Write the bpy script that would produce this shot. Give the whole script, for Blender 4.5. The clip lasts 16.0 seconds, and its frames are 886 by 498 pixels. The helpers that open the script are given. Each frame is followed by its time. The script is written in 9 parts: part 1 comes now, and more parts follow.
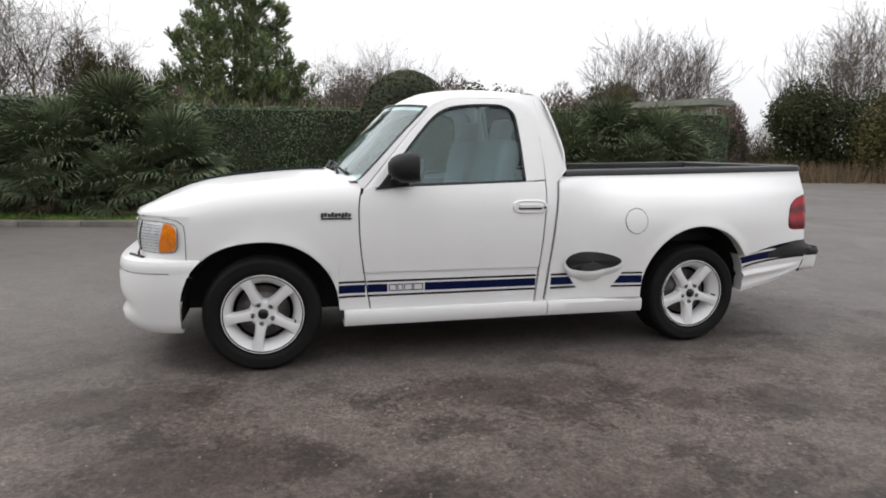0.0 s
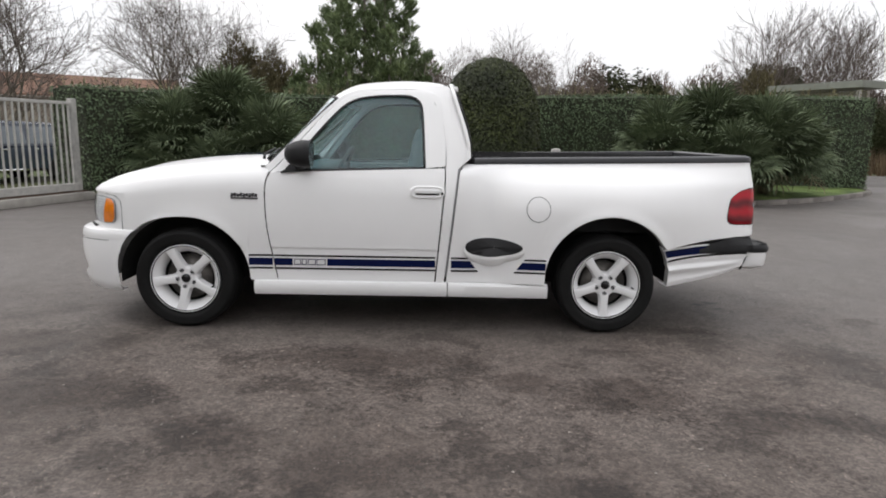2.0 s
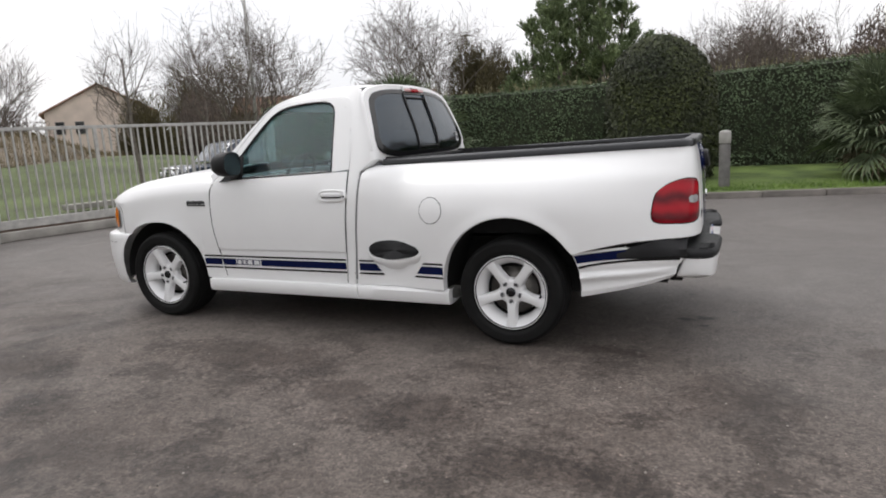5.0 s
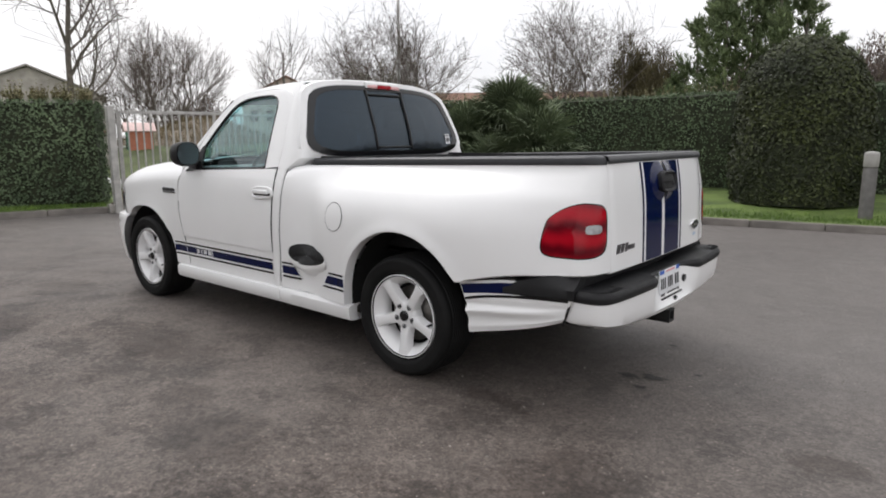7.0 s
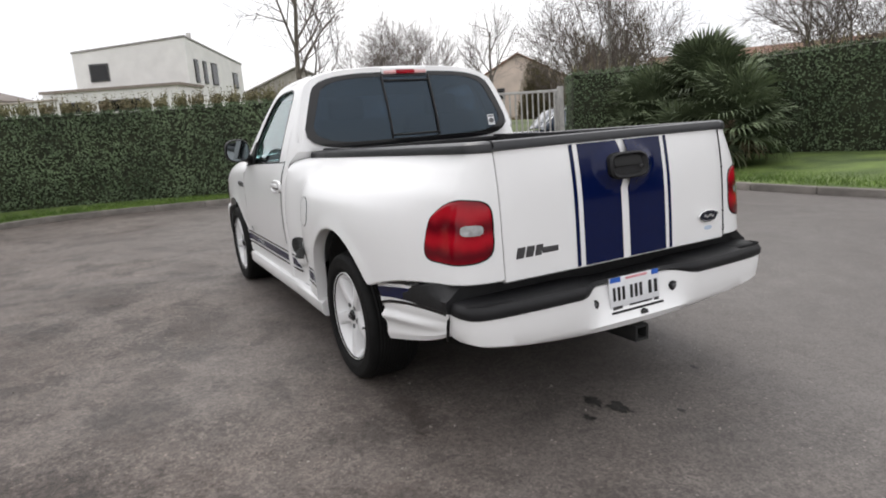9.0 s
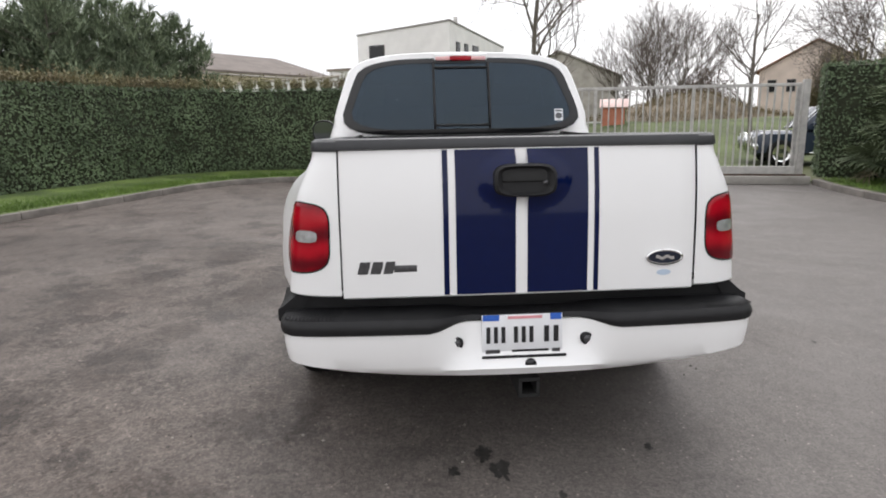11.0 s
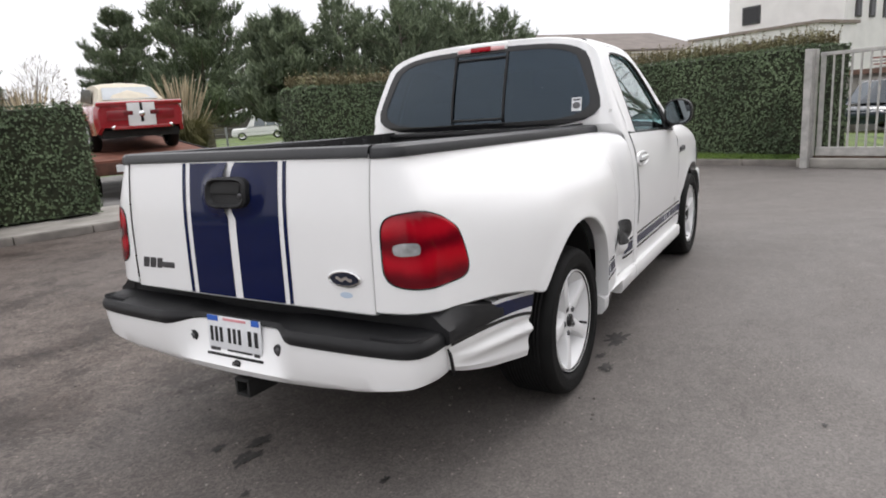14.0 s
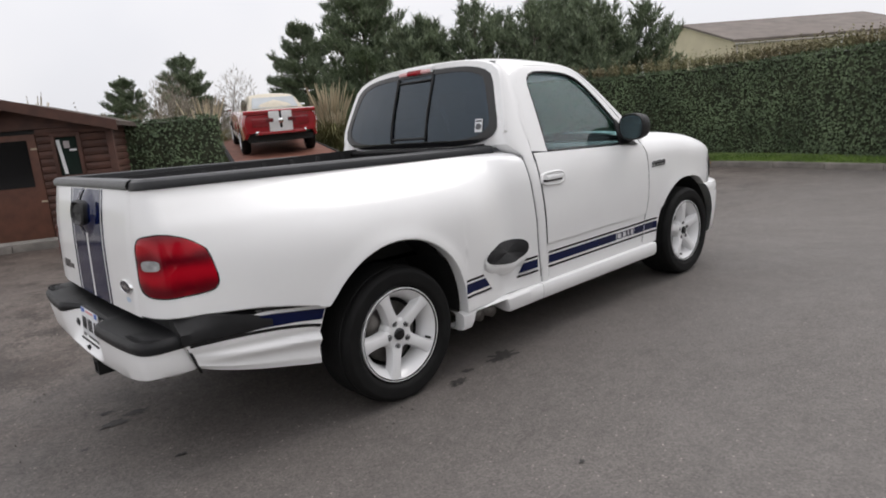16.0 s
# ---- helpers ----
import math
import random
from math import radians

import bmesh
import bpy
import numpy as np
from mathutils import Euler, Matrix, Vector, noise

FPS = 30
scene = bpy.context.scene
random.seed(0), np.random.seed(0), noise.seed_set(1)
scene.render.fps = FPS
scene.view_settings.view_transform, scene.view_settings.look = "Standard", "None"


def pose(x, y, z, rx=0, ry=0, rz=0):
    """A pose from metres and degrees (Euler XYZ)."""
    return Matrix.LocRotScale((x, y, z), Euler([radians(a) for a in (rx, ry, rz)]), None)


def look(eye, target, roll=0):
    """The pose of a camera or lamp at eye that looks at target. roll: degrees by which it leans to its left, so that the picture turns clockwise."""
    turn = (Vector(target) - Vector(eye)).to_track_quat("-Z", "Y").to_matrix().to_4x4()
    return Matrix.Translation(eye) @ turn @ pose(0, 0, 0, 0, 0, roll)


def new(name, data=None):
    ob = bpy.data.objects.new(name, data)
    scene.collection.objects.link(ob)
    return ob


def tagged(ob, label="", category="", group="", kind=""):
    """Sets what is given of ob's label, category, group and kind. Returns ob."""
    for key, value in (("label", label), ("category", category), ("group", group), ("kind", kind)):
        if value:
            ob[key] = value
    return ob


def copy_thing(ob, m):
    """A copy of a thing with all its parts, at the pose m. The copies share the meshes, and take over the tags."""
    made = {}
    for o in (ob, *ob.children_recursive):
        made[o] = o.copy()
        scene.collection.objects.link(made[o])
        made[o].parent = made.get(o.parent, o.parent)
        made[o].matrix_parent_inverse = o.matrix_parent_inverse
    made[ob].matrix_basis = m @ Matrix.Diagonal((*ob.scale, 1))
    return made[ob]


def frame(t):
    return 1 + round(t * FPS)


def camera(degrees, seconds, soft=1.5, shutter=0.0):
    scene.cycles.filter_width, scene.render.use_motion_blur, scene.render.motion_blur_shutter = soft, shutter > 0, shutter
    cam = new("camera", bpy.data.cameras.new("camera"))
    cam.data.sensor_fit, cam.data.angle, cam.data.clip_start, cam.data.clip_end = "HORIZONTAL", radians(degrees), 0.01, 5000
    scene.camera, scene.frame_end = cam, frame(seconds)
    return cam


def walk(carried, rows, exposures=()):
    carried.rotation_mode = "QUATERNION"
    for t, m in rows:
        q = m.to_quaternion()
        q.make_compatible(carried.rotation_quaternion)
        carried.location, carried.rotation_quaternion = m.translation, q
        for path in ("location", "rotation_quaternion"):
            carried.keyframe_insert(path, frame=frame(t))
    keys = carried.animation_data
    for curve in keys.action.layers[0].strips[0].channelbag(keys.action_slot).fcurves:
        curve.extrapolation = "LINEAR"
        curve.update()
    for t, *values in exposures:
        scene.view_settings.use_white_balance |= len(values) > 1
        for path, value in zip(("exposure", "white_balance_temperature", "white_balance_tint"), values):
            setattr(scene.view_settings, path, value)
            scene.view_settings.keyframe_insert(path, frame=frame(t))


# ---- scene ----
cam = camera(70.0, 16.0, 1.85)
PATH = [
    (0, (0.099, -4.949, 1.382), (0.602, -3.037, 1.075), 0.8),
    (0.5, (0.501, -5.134, 1.398), (0.844, -3.192, 1.065), 0.6),
    (1, (0.943, -5.251, 1.411), (1.184, -3.302, 1.03), -0.9),
    (1.5, (1.36, -5.416, 1.418), (1.487, -3.453, 1.055), 0.6),
    (2, (1.801, -5.468, 1.424), (1.827, -3.5, 1.068), 1.1),
    (2.5, (2.191, -5.478, 1.433), (2.087, -3.511, 1.086), -0.2),
    (3, (2.679, -5.476, 1.439), (2.353, -3.537, 1.077), -1.0),
    (3.5, (3.108, -5.374, 1.449), (2.689, -3.454, 1.077), 0.4),
    (3.7, (3.291, -5.322, 1.447), (2.839, -3.41, 1.076), -0.6),
    (5.8, (4.81, -4.36, 1.414), (3.775, -2.684, 1.07), 1.3),
    (6, (4.922, -4.22, 1.42), (3.852, -2.563, 1.091), 2.7),
    (6.5, (5.195, -3.931, 1.398), (4.072, -2.305, 1.088), 0.4),
    (7, (5.524, -3.592, 1.393), (4.271, -2.072, 1.047), -0.1),
    (7.5, (5.746, -3.266, 1.401), (4.387, -1.842, 1.046), -0.1),
    (8, (6.013, -2.896, 1.399), (4.494, -1.643, 1.048), 0.7),
    (8.2, (6.098, -2.752, 1.402), (4.526, -1.572, 1.035), -0.5),
    (10.3, (6.507, -1.015, 1.391), (4.607, -0.519, 1.014), -2.4),
    (10.5, (6.507, -0.888, 1.387), (4.588, -0.466, 1.01), -1.6),
    (11, (6.496, -0.452, 1.379), (4.542, -0.318, 0.971), -0.9),
    (11.5, (6.443, -0.077, 1.389), (4.489, -0.09, 0.961), -1.1),
    (12, (6.399, 0.34, 1.375), (4.455, 0.134, 0.952), -2.7),
    (12.5, (6.351, 0.716, 1.384), (4.45, 0.277, 0.943), -3.1),
    (13, (6.192, 1.158, 1.394), (4.337, 0.569, 0.933), -4.1),
    (13.5, (6.066, 1.549, 1.391), (4.258, 0.805, 0.971), -3.2),
    (14, (5.874, 1.99, 1.405), (4.208, 0.969, 0.977), -4.0),
    (14.5, (5.678, 2.348, 1.428), (4.083, 1.216, 1.009), -4.8),
    (15, (5.474, 2.802, 1.426), (4.003, 1.51, 1.018), -4.2),
    (15.5, (5.243, 3.123, 1.433), (3.891, 1.71, 1.012), -4.1),
    (16, (4.955, 3.512, 1.438), (3.657, 2.044, 1.04), -5.1),
]
EXPOSURES = [(0.0, -0.03, 6500, 11.5), (3.5, 0.0, 6500, 12), (6.0, -0.06, 6500, 12), (8.0, 0.02, 6500, 12), (10.5, 0.22, 6500, 12), (13.5, 0.24, 6500, 12.5), (14.2, 0.12, 6500, 13), (15.0, -0.12, 6500, 13), (16.0, -0.16, 6500, 13)]
walk(cam, [(t, look(eye, target, roll)) for t, eye, target, roll in PATH], EXPOSURES)

# ---- light ----
sky_world = bpy.data.worlds.new("overcast_sky")
scene.world = sky_world
sky_world.use_nodes = True
wn, wl = sky_world.node_tree.nodes, sky_world.node_tree.links
wn.clear()
sky_tex = wn.new("ShaderNodeTexSky")
sky_tex.sky_type = "NISHITA"
sky_tex.sun_disc = False
sky_tex.sun_elevation, sky_tex.sun_rotation = radians(54), radians(283)
sky_tex.air_density, sky_tex.dust_density = 1.0, 4.0
sky_tint = wn.new("ShaderNodeHueSaturation")
sky_tint.inputs["Saturation"].default_value = 0.25
sky_tint.inputs["Value"].default_value = 0.10
cloud = wn.new("ShaderNodeMix")
cloud.data_type = "RGBA"
cloud.inputs[0].default_value = 0.86
cloud_noise = wn.new("ShaderNodeTexNoise")
cloud_noise.inputs["Scale"].default_value = 1.6
cloud_noise.inputs["Detail"].default_value = 4
cloud_ramp = wn.new("ShaderNodeValToRGB")
cloud_ramp.color_ramp.elements[0].color = (0.86, 0.88, 0.91, 1)
cloud_ramp.color_ramp.elements[1].color = (1.0, 1.0, 1.0, 1)
cloud_ramp.color_ramp.elements[0].position, cloud_ramp.color_ramp.elements[1].position = 0.35, 0.6
# an overcast sky brightens from the horizon to the zenith
sky_dir = wn.new("ShaderNodeTexCoord")
sky_up = wn.new("ShaderNodeSeparateXYZ")
sky_rise = wn.new("ShaderNodeMapRange")
sky_rise.inputs[1].default_value, sky_rise.inputs[2].default_value = 0.0, 1.0
sky_rise.inputs[3].default_value, sky_rise.inputs[4].default_value = 1.12, 1.65
wl.new(sky_dir.outputs["Generated"], sky_up.inputs[0])
wl.new(sky_up.outputs["Z"], sky_rise.inputs[0])
sky_back = wn.new("ShaderNodeBackground")
wl.new(sky_rise.outputs[0], sky_back.inputs["Strength"])
sky_out = wn.new("ShaderNodeOutputWorld")
wl.new(sky_tex.outputs[0], sky_tint.inputs["Color"])
wl.new(sky_tint.outputs[0], cloud.inputs[6])
wl.new(cloud_noise.outputs["Fac"], cloud_ramp.inputs[0])
wl.new(cloud_ramp.outputs[0], cloud.inputs[7])
wl.new(cloud.outputs[2], sky_back.inputs["Color"])
wl.new(sky_back.outputs[0], sky_out.inputs["Surface"])

sun_data = bpy.data.lights.new("sun", "SUN")
sun_data.energy, sun_data.angle, sun_data.color = 1.0, radians(25), (1.0, 0.97, 0.93)
sun_lamp = new("sun", sun_data)
sun_lamp.matrix_world = look((0, 0, 30), (21, -5, 0))


# ---- materials ----
def mat(name, col, rough=0.5, metal=0.0, var=0.12, scale=6.0, bump=0.0, bscale=80.0, coat=0.0, col2=None, island=0.0, info=0.0, spec=0.5):
    m = bpy.data.materials.new(name)
    m.use_nodes = True
    nt = m.node_tree
    bs = nt.nodes["Principled BSDF"]
    bs.inputs["Roughness"].default_value = rough
    bs.inputs["Metallic"].default_value = metal
    bs.inputs["Coat Weight"].default_value = coat
    bs.inputs["Coat Roughness"].default_value = 0.04
    bs.inputs["Specular IOR Level"].default_value = spec
    tc = nt.nodes.new("ShaderNodeTexCoord")
    nz = nt.nodes.new("ShaderNodeTexNoise")
    nz.inputs["Scale"].default_value, nz.inputs["Detail"].default_value = scale, 6
    nt.links.new(tc.outputs["Object"], nz.inputs["Vector"])
    rp = nt.nodes.new("ShaderNodeValToRGB")
    lo = [c * (1 - var) for c in col]
    hi = [min(1, c * (1 + var)) for c in (col2 or col)]
    rp.color_ramp.elements[0].position, rp.color_ramp.elements[1].position = 0.3, 0.7
    rp.color_ramp.elements[0].color, rp.color_ramp.elements[1].color = (*lo, 1), (*hi, 1)
    nt.links.new(nz.outputs["Fac"], rp.inputs[0])
    out = rp.outputs[0]
    for amount, kind, sock in ((island, "ShaderNodeNewGeometry", "Random Per Island"), (info, "ShaderNodeObjectInfo", "Random")):
        if amount:
            g = nt.nodes.new(kind)
            mr = nt.nodes.new("ShaderNodeMapRange")
            mr.inputs[3].default_value, mr.inputs[4].default_value = 1 - amount, 1 + amount
            hv = nt.nodes.new("ShaderNodeHueSaturation")
            nt.links.new(g.outputs[sock], mr.inputs[0])
            nt.links.new(mr.outputs[0], hv.inputs["Value"])
            nt.links.new(out, hv.inputs["Color"])
            out = hv.outputs[0]
    nt.links.new(out, bs.inputs["Base Color"])
    if bump:
        nb = nt.nodes.new("ShaderNodeTexNoise")
        nb.inputs["Scale"].default_value, nb.inputs["Detail"].default_value = bscale, 4
        nt.links.new(tc.outputs["Object"], nb.inputs["Vector"])
        bp = nt.nodes.new("ShaderNodeBump")
        bp.inputs["Strength"].default_value, bp.inputs["Distance"].default_value = bump, 0.01
        nt.links.new(nb.outputs["Fac"], bp.inputs["Height"])
        nt.links.new(bp.outputs[0], bs.inputs["Normal"])
    return m


def glass_mat(name, tint, rough=0.01, ior=1.5):
    m = bpy.data.materials.new(name)
    m.use_nodes = True
    bs = m.node_tree.nodes["Principled BSDF"]
    bs.inputs["Base Color"].default_value = (*tint, 1)
    bs.inputs["Transmission Weight"].default_value = 1.0
    bs.inputs["Roughness"].default_value = rough
    bs.inputs["IOR"].default_value = ior
    return m


def leaf_mat(name, col, col2, island=0.35, rough=0.55, spec=0.3):
    m = mat(name, col, rough, 0, 0.2, 1.2, col2=col2, island=island, spec=spec)
    return m


WHITE = mat("white_paint", (0.84, 0.84, 0.84), 0.30, 0, 0.015, 3, coat=0.35)
BLUE = mat("navy_stripe_paint", (0.0016, 0.0062, 0.046), 0.08, 0, 0.06, 20, spec=0.28)
PLASTIC = mat("black_textured_plastic", (0.009, 0.009, 0.010), 0.5, 0, 0.2, 20, bump=0.25, bscale=400, spec=0.32)
CAPBLACK = mat("satin_black_cap", (0.026, 0.027, 0.030), 0.36, 0, 0.15, 12, bump=0.1, bscale=300)
GLOSSBLACK = mat("gloss_black_trim", (0.008, 0.008, 0.009), 0.12, 0, 0.1, 10)
RUBBER = mat("tyre_rubber", (0.0075, 0.0075, 0.0075), 0.7, 0, 0.25, 12, bump=0.2, bscale=200, spec=0.2)
DARK = mat("dark_underbody", (0.012, 0.012, 0.012), 0.8, 0, 0.3, 8)
RIMWHITE = mat("white_rim_paint", (0.78, 0.78, 0.785), 0.3, 0, 0.02, 6, coat=0.5)
STEEL = mat("brake_steel", (0.16, 0.15, 0.14), 0.45, 0.9, 0.2, 30)
CHROME = mat("chrome", (0.8, 0.8, 0.8), 0.1, 1.0, 0.03, 10)
SEATCLOTH = mat("light_grey_seat_cloth", (0.30, 0.31, 0.32), 0.85, 0, 0.15, 30, bump=0.3, bscale=300)
DASH = mat("dark_grey_dashboard", (0.05, 0.053, 0.056), 0.6, 0, 0.2, 15)
REDLENS = mat("red_lamp_lens", (0.30, 0.004, 0.012), 0.14, 0, 0.45, 7, spec=0.32)
nt = REDLENS.node_tree
band = nt.nodes.new("ShaderNodeTexWave")
band.bands_direction = "Z"
band.inputs["Scale"].default_value, band.inputs["Distortion"].default_value = 2.6, 1.6
band.inputs["Detail"].default_value, band.inputs["Detail Scale"].default_value = 2.0, 3.0
band_ramp = nt.nodes.new("ShaderNodeValToRGB")
band_ramp.color_ramp.elements[0].color, band_ramp.color_ramp.elements[1].color = (0.11, 0.001, 0.006, 1), (0.40, 0.004, 0.014, 1)
nt.links.new(nt.nodes["Texture Coordinate"].outputs["Object"], band.inputs["Vector"])
nt.links.new(band.outputs["Fac"], band_ramp.inputs[0])
nt.links.new(band_ramp.outputs[0], nt.nodes["Principled BSDF"].inputs["Base Color"])
CLEARLENS = mat("clear_lamp_lens", (0.42, 0.43, 0.44), 0.14, 0.4, 0.25, 30, coat=0.9)
HEADLENS = mat("clear_headlamp_lens", (0.66, 0.68, 0.70), 0.12, 0.1, 0.2, 45, coat=0.9)
AMBER = mat("amber_lamp_lens", (0.75, 0.20, 0.01), 0.12, 0, 0.2, 40, coat=0.9)
WINGLASS = glass_mat("tinted_side_glass", (0.62, 0.84, 0.86))
DARKGLASS = glass_mat("privacy_rear_glass", (0.018, 0.028, 0.048), 0.01, 1.62)
DARKGLASS.node_tree.nodes["Principled BSDF"].inputs["Specular Tint"].default_value = (0.66, 0.84, 1.0, 1)
MIRROR = mat("mirror_glass", (0.16, 0.18, 0.19), 0.03, 1.0, 0.01, 3)
BEDLINER = mat("black_bed_liner", (0.014, 0.014, 0.015), 0.65, 0, 0.3, 10, bump=0.3, bscale=120)
BADGE = mat("pewter_badge", (0.10, 0.10, 0.105), 0.3, 0.6, 0.15, 60)
PLATEWHITE = mat("plate_white", (0.75, 0.76, 0.78), 0.35, 0, 0.03, 20)
PLATEBLUE = mat("plate_blue", (0.03, 0.12, 0.5), 0.35, 0, 0.05, 20)
PLATERED = mat("plate_faded_red", (0.7, 0.3, 0.33), 0.4, 0, 0.1, 20)
MATTBLACK = mat("matt_black_frame", (0.012, 0.012, 0.013), 0.65)
# mid grey that stands for white paint in the gap's shade
GAPGREY = mat("grey_gap_shade", (0.20, 0.20, 0.205), 0.6)
INK = mat("black_ink", (0.01, 0.01, 0.012), 0.4, 0, 0.1, 20)


# ---- mesh helpers ----
def part(name, bm, material, parent=None, label="", smooth=True, sharp=35):
    me = bpy.data.meshes.new(name)
    if smooth:
        for f in bm.faces:
            f.smooth = True
        for e in bm.edges:
            if len(e.link_faces) == 2 and e.calc_face_angle(0) > radians(sharp):
                e.smooth = False
    bm.to_mesh(me)
    bm.free()
    me.materials.append(material)
    ob = new(name, me)
    if parent is not None:
        ob.parent = parent
        ob.matrix_parent_inverse = parent.matrix_basis.inverted()
    if label:
        tagged(ob, label)
    return ob


def raw(name, verts, faces, material, parent=None, label="", smooth=False):
    me = bpy.data.meshes.new(name)
    me.from_pydata(verts, [], faces)
    me.materials.append(material)
    if smooth:
        me.polygons.foreach_set("use_smooth", [True] * len(me.polygons))
    ob = new(name, me)
    if parent is not None:
        ob.parent = parent
        ob.matrix_parent_inverse = parent.matrix_basis.inverted()
    if label:
        tagged(ob, label)
    return ob


def thing(name, label, category, m=None, group="", kind=""):
    ob = new(name)
    ob.empty_display_size = 0.2
    if m is not None:
        ob.matrix_basis = m
    return tagged(ob, label, category, group, kind)


def spline(keys):
    """A smooth curve through (t, value) pairs."""
    ts = np.array([k[0] for k in keys], float)
    vs = np.array([k[1] for k in keys], float)
    d = np.diff(vs) / np.diff(ts)
    tan = np.zeros(len(ts))
    for n in range(1, len(ts) - 1):
        if d[n - 1] * d[n] > 0:
            tan[n] = 2 * d[n - 1] * d[n] / (d[n - 1] + d[n])
    tan[0], tan[-1] = d[0], d[-1]

    def value(t):
        t = min(max(t, ts[0]), ts[-1])
        n = min(int(np.searchsorted(ts, t, side="right")) - 1, len(ts) - 2)
        h = ts[n + 1] - ts[n]
        s = (t - ts[n]) / h
        return float((2 * s**3 - 3 * s**2 + 1) * vs[n] + (s**3 - 2 * s**2 + s) * h * tan[n] + (3 * s**2 - 2 * s**3) * vs[n + 1] + (s**3 - s**2) * h * tan[n + 1])

    return value


def grid(rows, bm=None, closed=False):
    """A sheet from rows of points."""
    bm = bm or bmesh.new()
    vs = [[bm.verts.new(p) for p in r] for r in rows]
    n = len(rows[0])
    for a, b in zip(vs, vs[1:]):
        for k in range(n if closed else n - 1):
            q = (a[k], a[(k + 1) % n], b[(k + 1) % n], b[k])
            if len({v.co.to_tuple(6) for v in q}) > 2:
                bm.faces.new(q)
    return bm


def tidy(bm, dist=1e-5):
    bmesh.ops.remove_doubles(bm, verts=bm.verts, dist=dist)
    bmesh.ops.recalc_face_normals(bm, faces=bm.faces)
    return bm


def box(bm, c, size, m=None, bevel=0.0, seg=2):
    made = bmesh.ops.create_cube(bm, size=1.0)["verts"]
    for v in made:
        v.co = Vector((v.co.x * size[0], v.co.y * size[1], v.co.z * size[2]))
    if bevel:
        edges = list({e for v in made for e in v.link_edges})
        made = list({v for f in bmesh.ops.bevel(bm, geom=edges, offset=bevel, segments=seg, affect="EDGES", profile=0.5)["faces"] for v in f.verts} | {v for v in made if v.is_valid})
    t = Matrix.Translation(c) @ (m or Matrix.Identity(4))
    for v in made:
        v.co = t @ v.co
    return bm


def tube(bm, pts, r, n=8, cap=True):
    """A round bar along points; r: one radius or one for each point."""
    pts = [Vector(p) for p in pts]
    rs = r if isinstance(r, (list, tuple)) else [r] * len(pts)
    rings, side = [], None
    for k, p in enumerate(pts):
        d = (pts[min(k + 1, len(pts) - 1)] - pts[max(k - 1, 0)]).normalized()
        if side is None:
            side = d.orthogonal().normalized()
        side = (side - d * side.dot(d)).normalized()
        up = d.cross(side)
        rings.append([bm.verts.new(p + rs[k] * (math.cos(a) * side + math.sin(a) * up)) for a in (2 * math.pi * j / n for j in range(n))])
    for a, b in zip(rings, rings[1:]):
        for j in range(n):
            bm.faces.new((a[j], a[(j + 1) % n], b[(j + 1) % n], b[j]))
    if cap:
        bm.faces.new(rings[0][::-1])
        bm.faces.new(rings[-1])
    return bm


def lathe(bm, profile, n, m=None):
    """Turns (radius, height) pairs round z."""
    t = m or Matrix.Identity(4)
    rings = []
    for r, h in profile:
        if r < 1e-6:
            rings.append([bm.verts.new(t @ Vector((0, 0, h)))])
        else:
            rings.append([bm.verts.new(t @ Vector((r * math.cos(a), r * math.sin(a), h))) for a in (2 * math.pi * j / n for j in range(n))])
    for a, b in zip(rings, rings[1:]):
        for j in range(n):
            q = [a[j % len(a)], a[(j + 1) % len(a)], b[(j + 1) % len(b)], b[j % len(b)]]
            q = [v for k, v in enumerate(q) if v not in q[:k]]
            if len(q) > 2:
                bm.faces.new(q)
    return bm


def slab(bm, poly, depth, m=None):
    """A flat outline in x, y, given a depth along z."""
    t = m or Matrix.Identity(4)
    lo = [bm.verts.new(t @ Vector((x, y, 0))) for x, y in poly]
    hi = [bm.verts.new(t @ Vector((x, y, depth))) for x, y in poly]
    bm.faces.new(lo[::-1])
    bm.faces.new(hi)
    for k in range(len(poly)):
        j = (k + 1) % len(poly)
        bm.faces.new((lo[k], lo[j], hi[j], hi[k]))
    return bm


def resample(pts, n):
    pts = [Vector(p) for p in pts]
    d = [0.0]
    for a, b in zip(pts, pts[1:]):
        d.append(d[-1] + (b - a).length)
    out = []
    for k in range(n):
        s = d[-1] * k / (n - 1)
        j = min(max(int(np.searchsorted(d, s)) - 1, 0), len(pts) - 2)
        f = (s - d[j]) / max(d[j + 1] - d[j], 1e-9)
        out.append(pts[j].lerp(pts[j + 1], min(max(f, 0), 1)))
    return out


def smooth_line(pts, rounds=2, closed=False):
    """Rounds the corners of a line."""
    pts = [Vector(p) for p in pts]
    for _ in range(rounds):
        out = [] if closed else [pts[0]]
        m = len(pts) if closed else len(pts) - 1
        for k in range(m):
            a, b = pts[k], pts[(k + 1) % len(pts)]
            out += [a.lerp(b, 0.25), a.lerp(b, 0.75)]
        pts = out if closed else out + [pts[-1]]
    return pts


def layered(bm, thick):
    """Gives a sheet a thickness against its normals."""
    bm.normal_update()
    vs = list(bm.verts)
    fs = list(bm.faces)
    low = {v: bm.verts.new(v.co - v.normal * thick) for v in vs}
    rim = [e for e in bm.edges if len(e.link_faces) == 1]
    for f in fs:
        bm.faces.new([low[v] for v in reversed(f.verts)])
    for e in rim:
        a, b = e.verts
        bm.faces.new((a, b, low[b], low[a]))
    bmesh.ops.recalc_face_normals(bm, faces=bm.faces)
    return bm

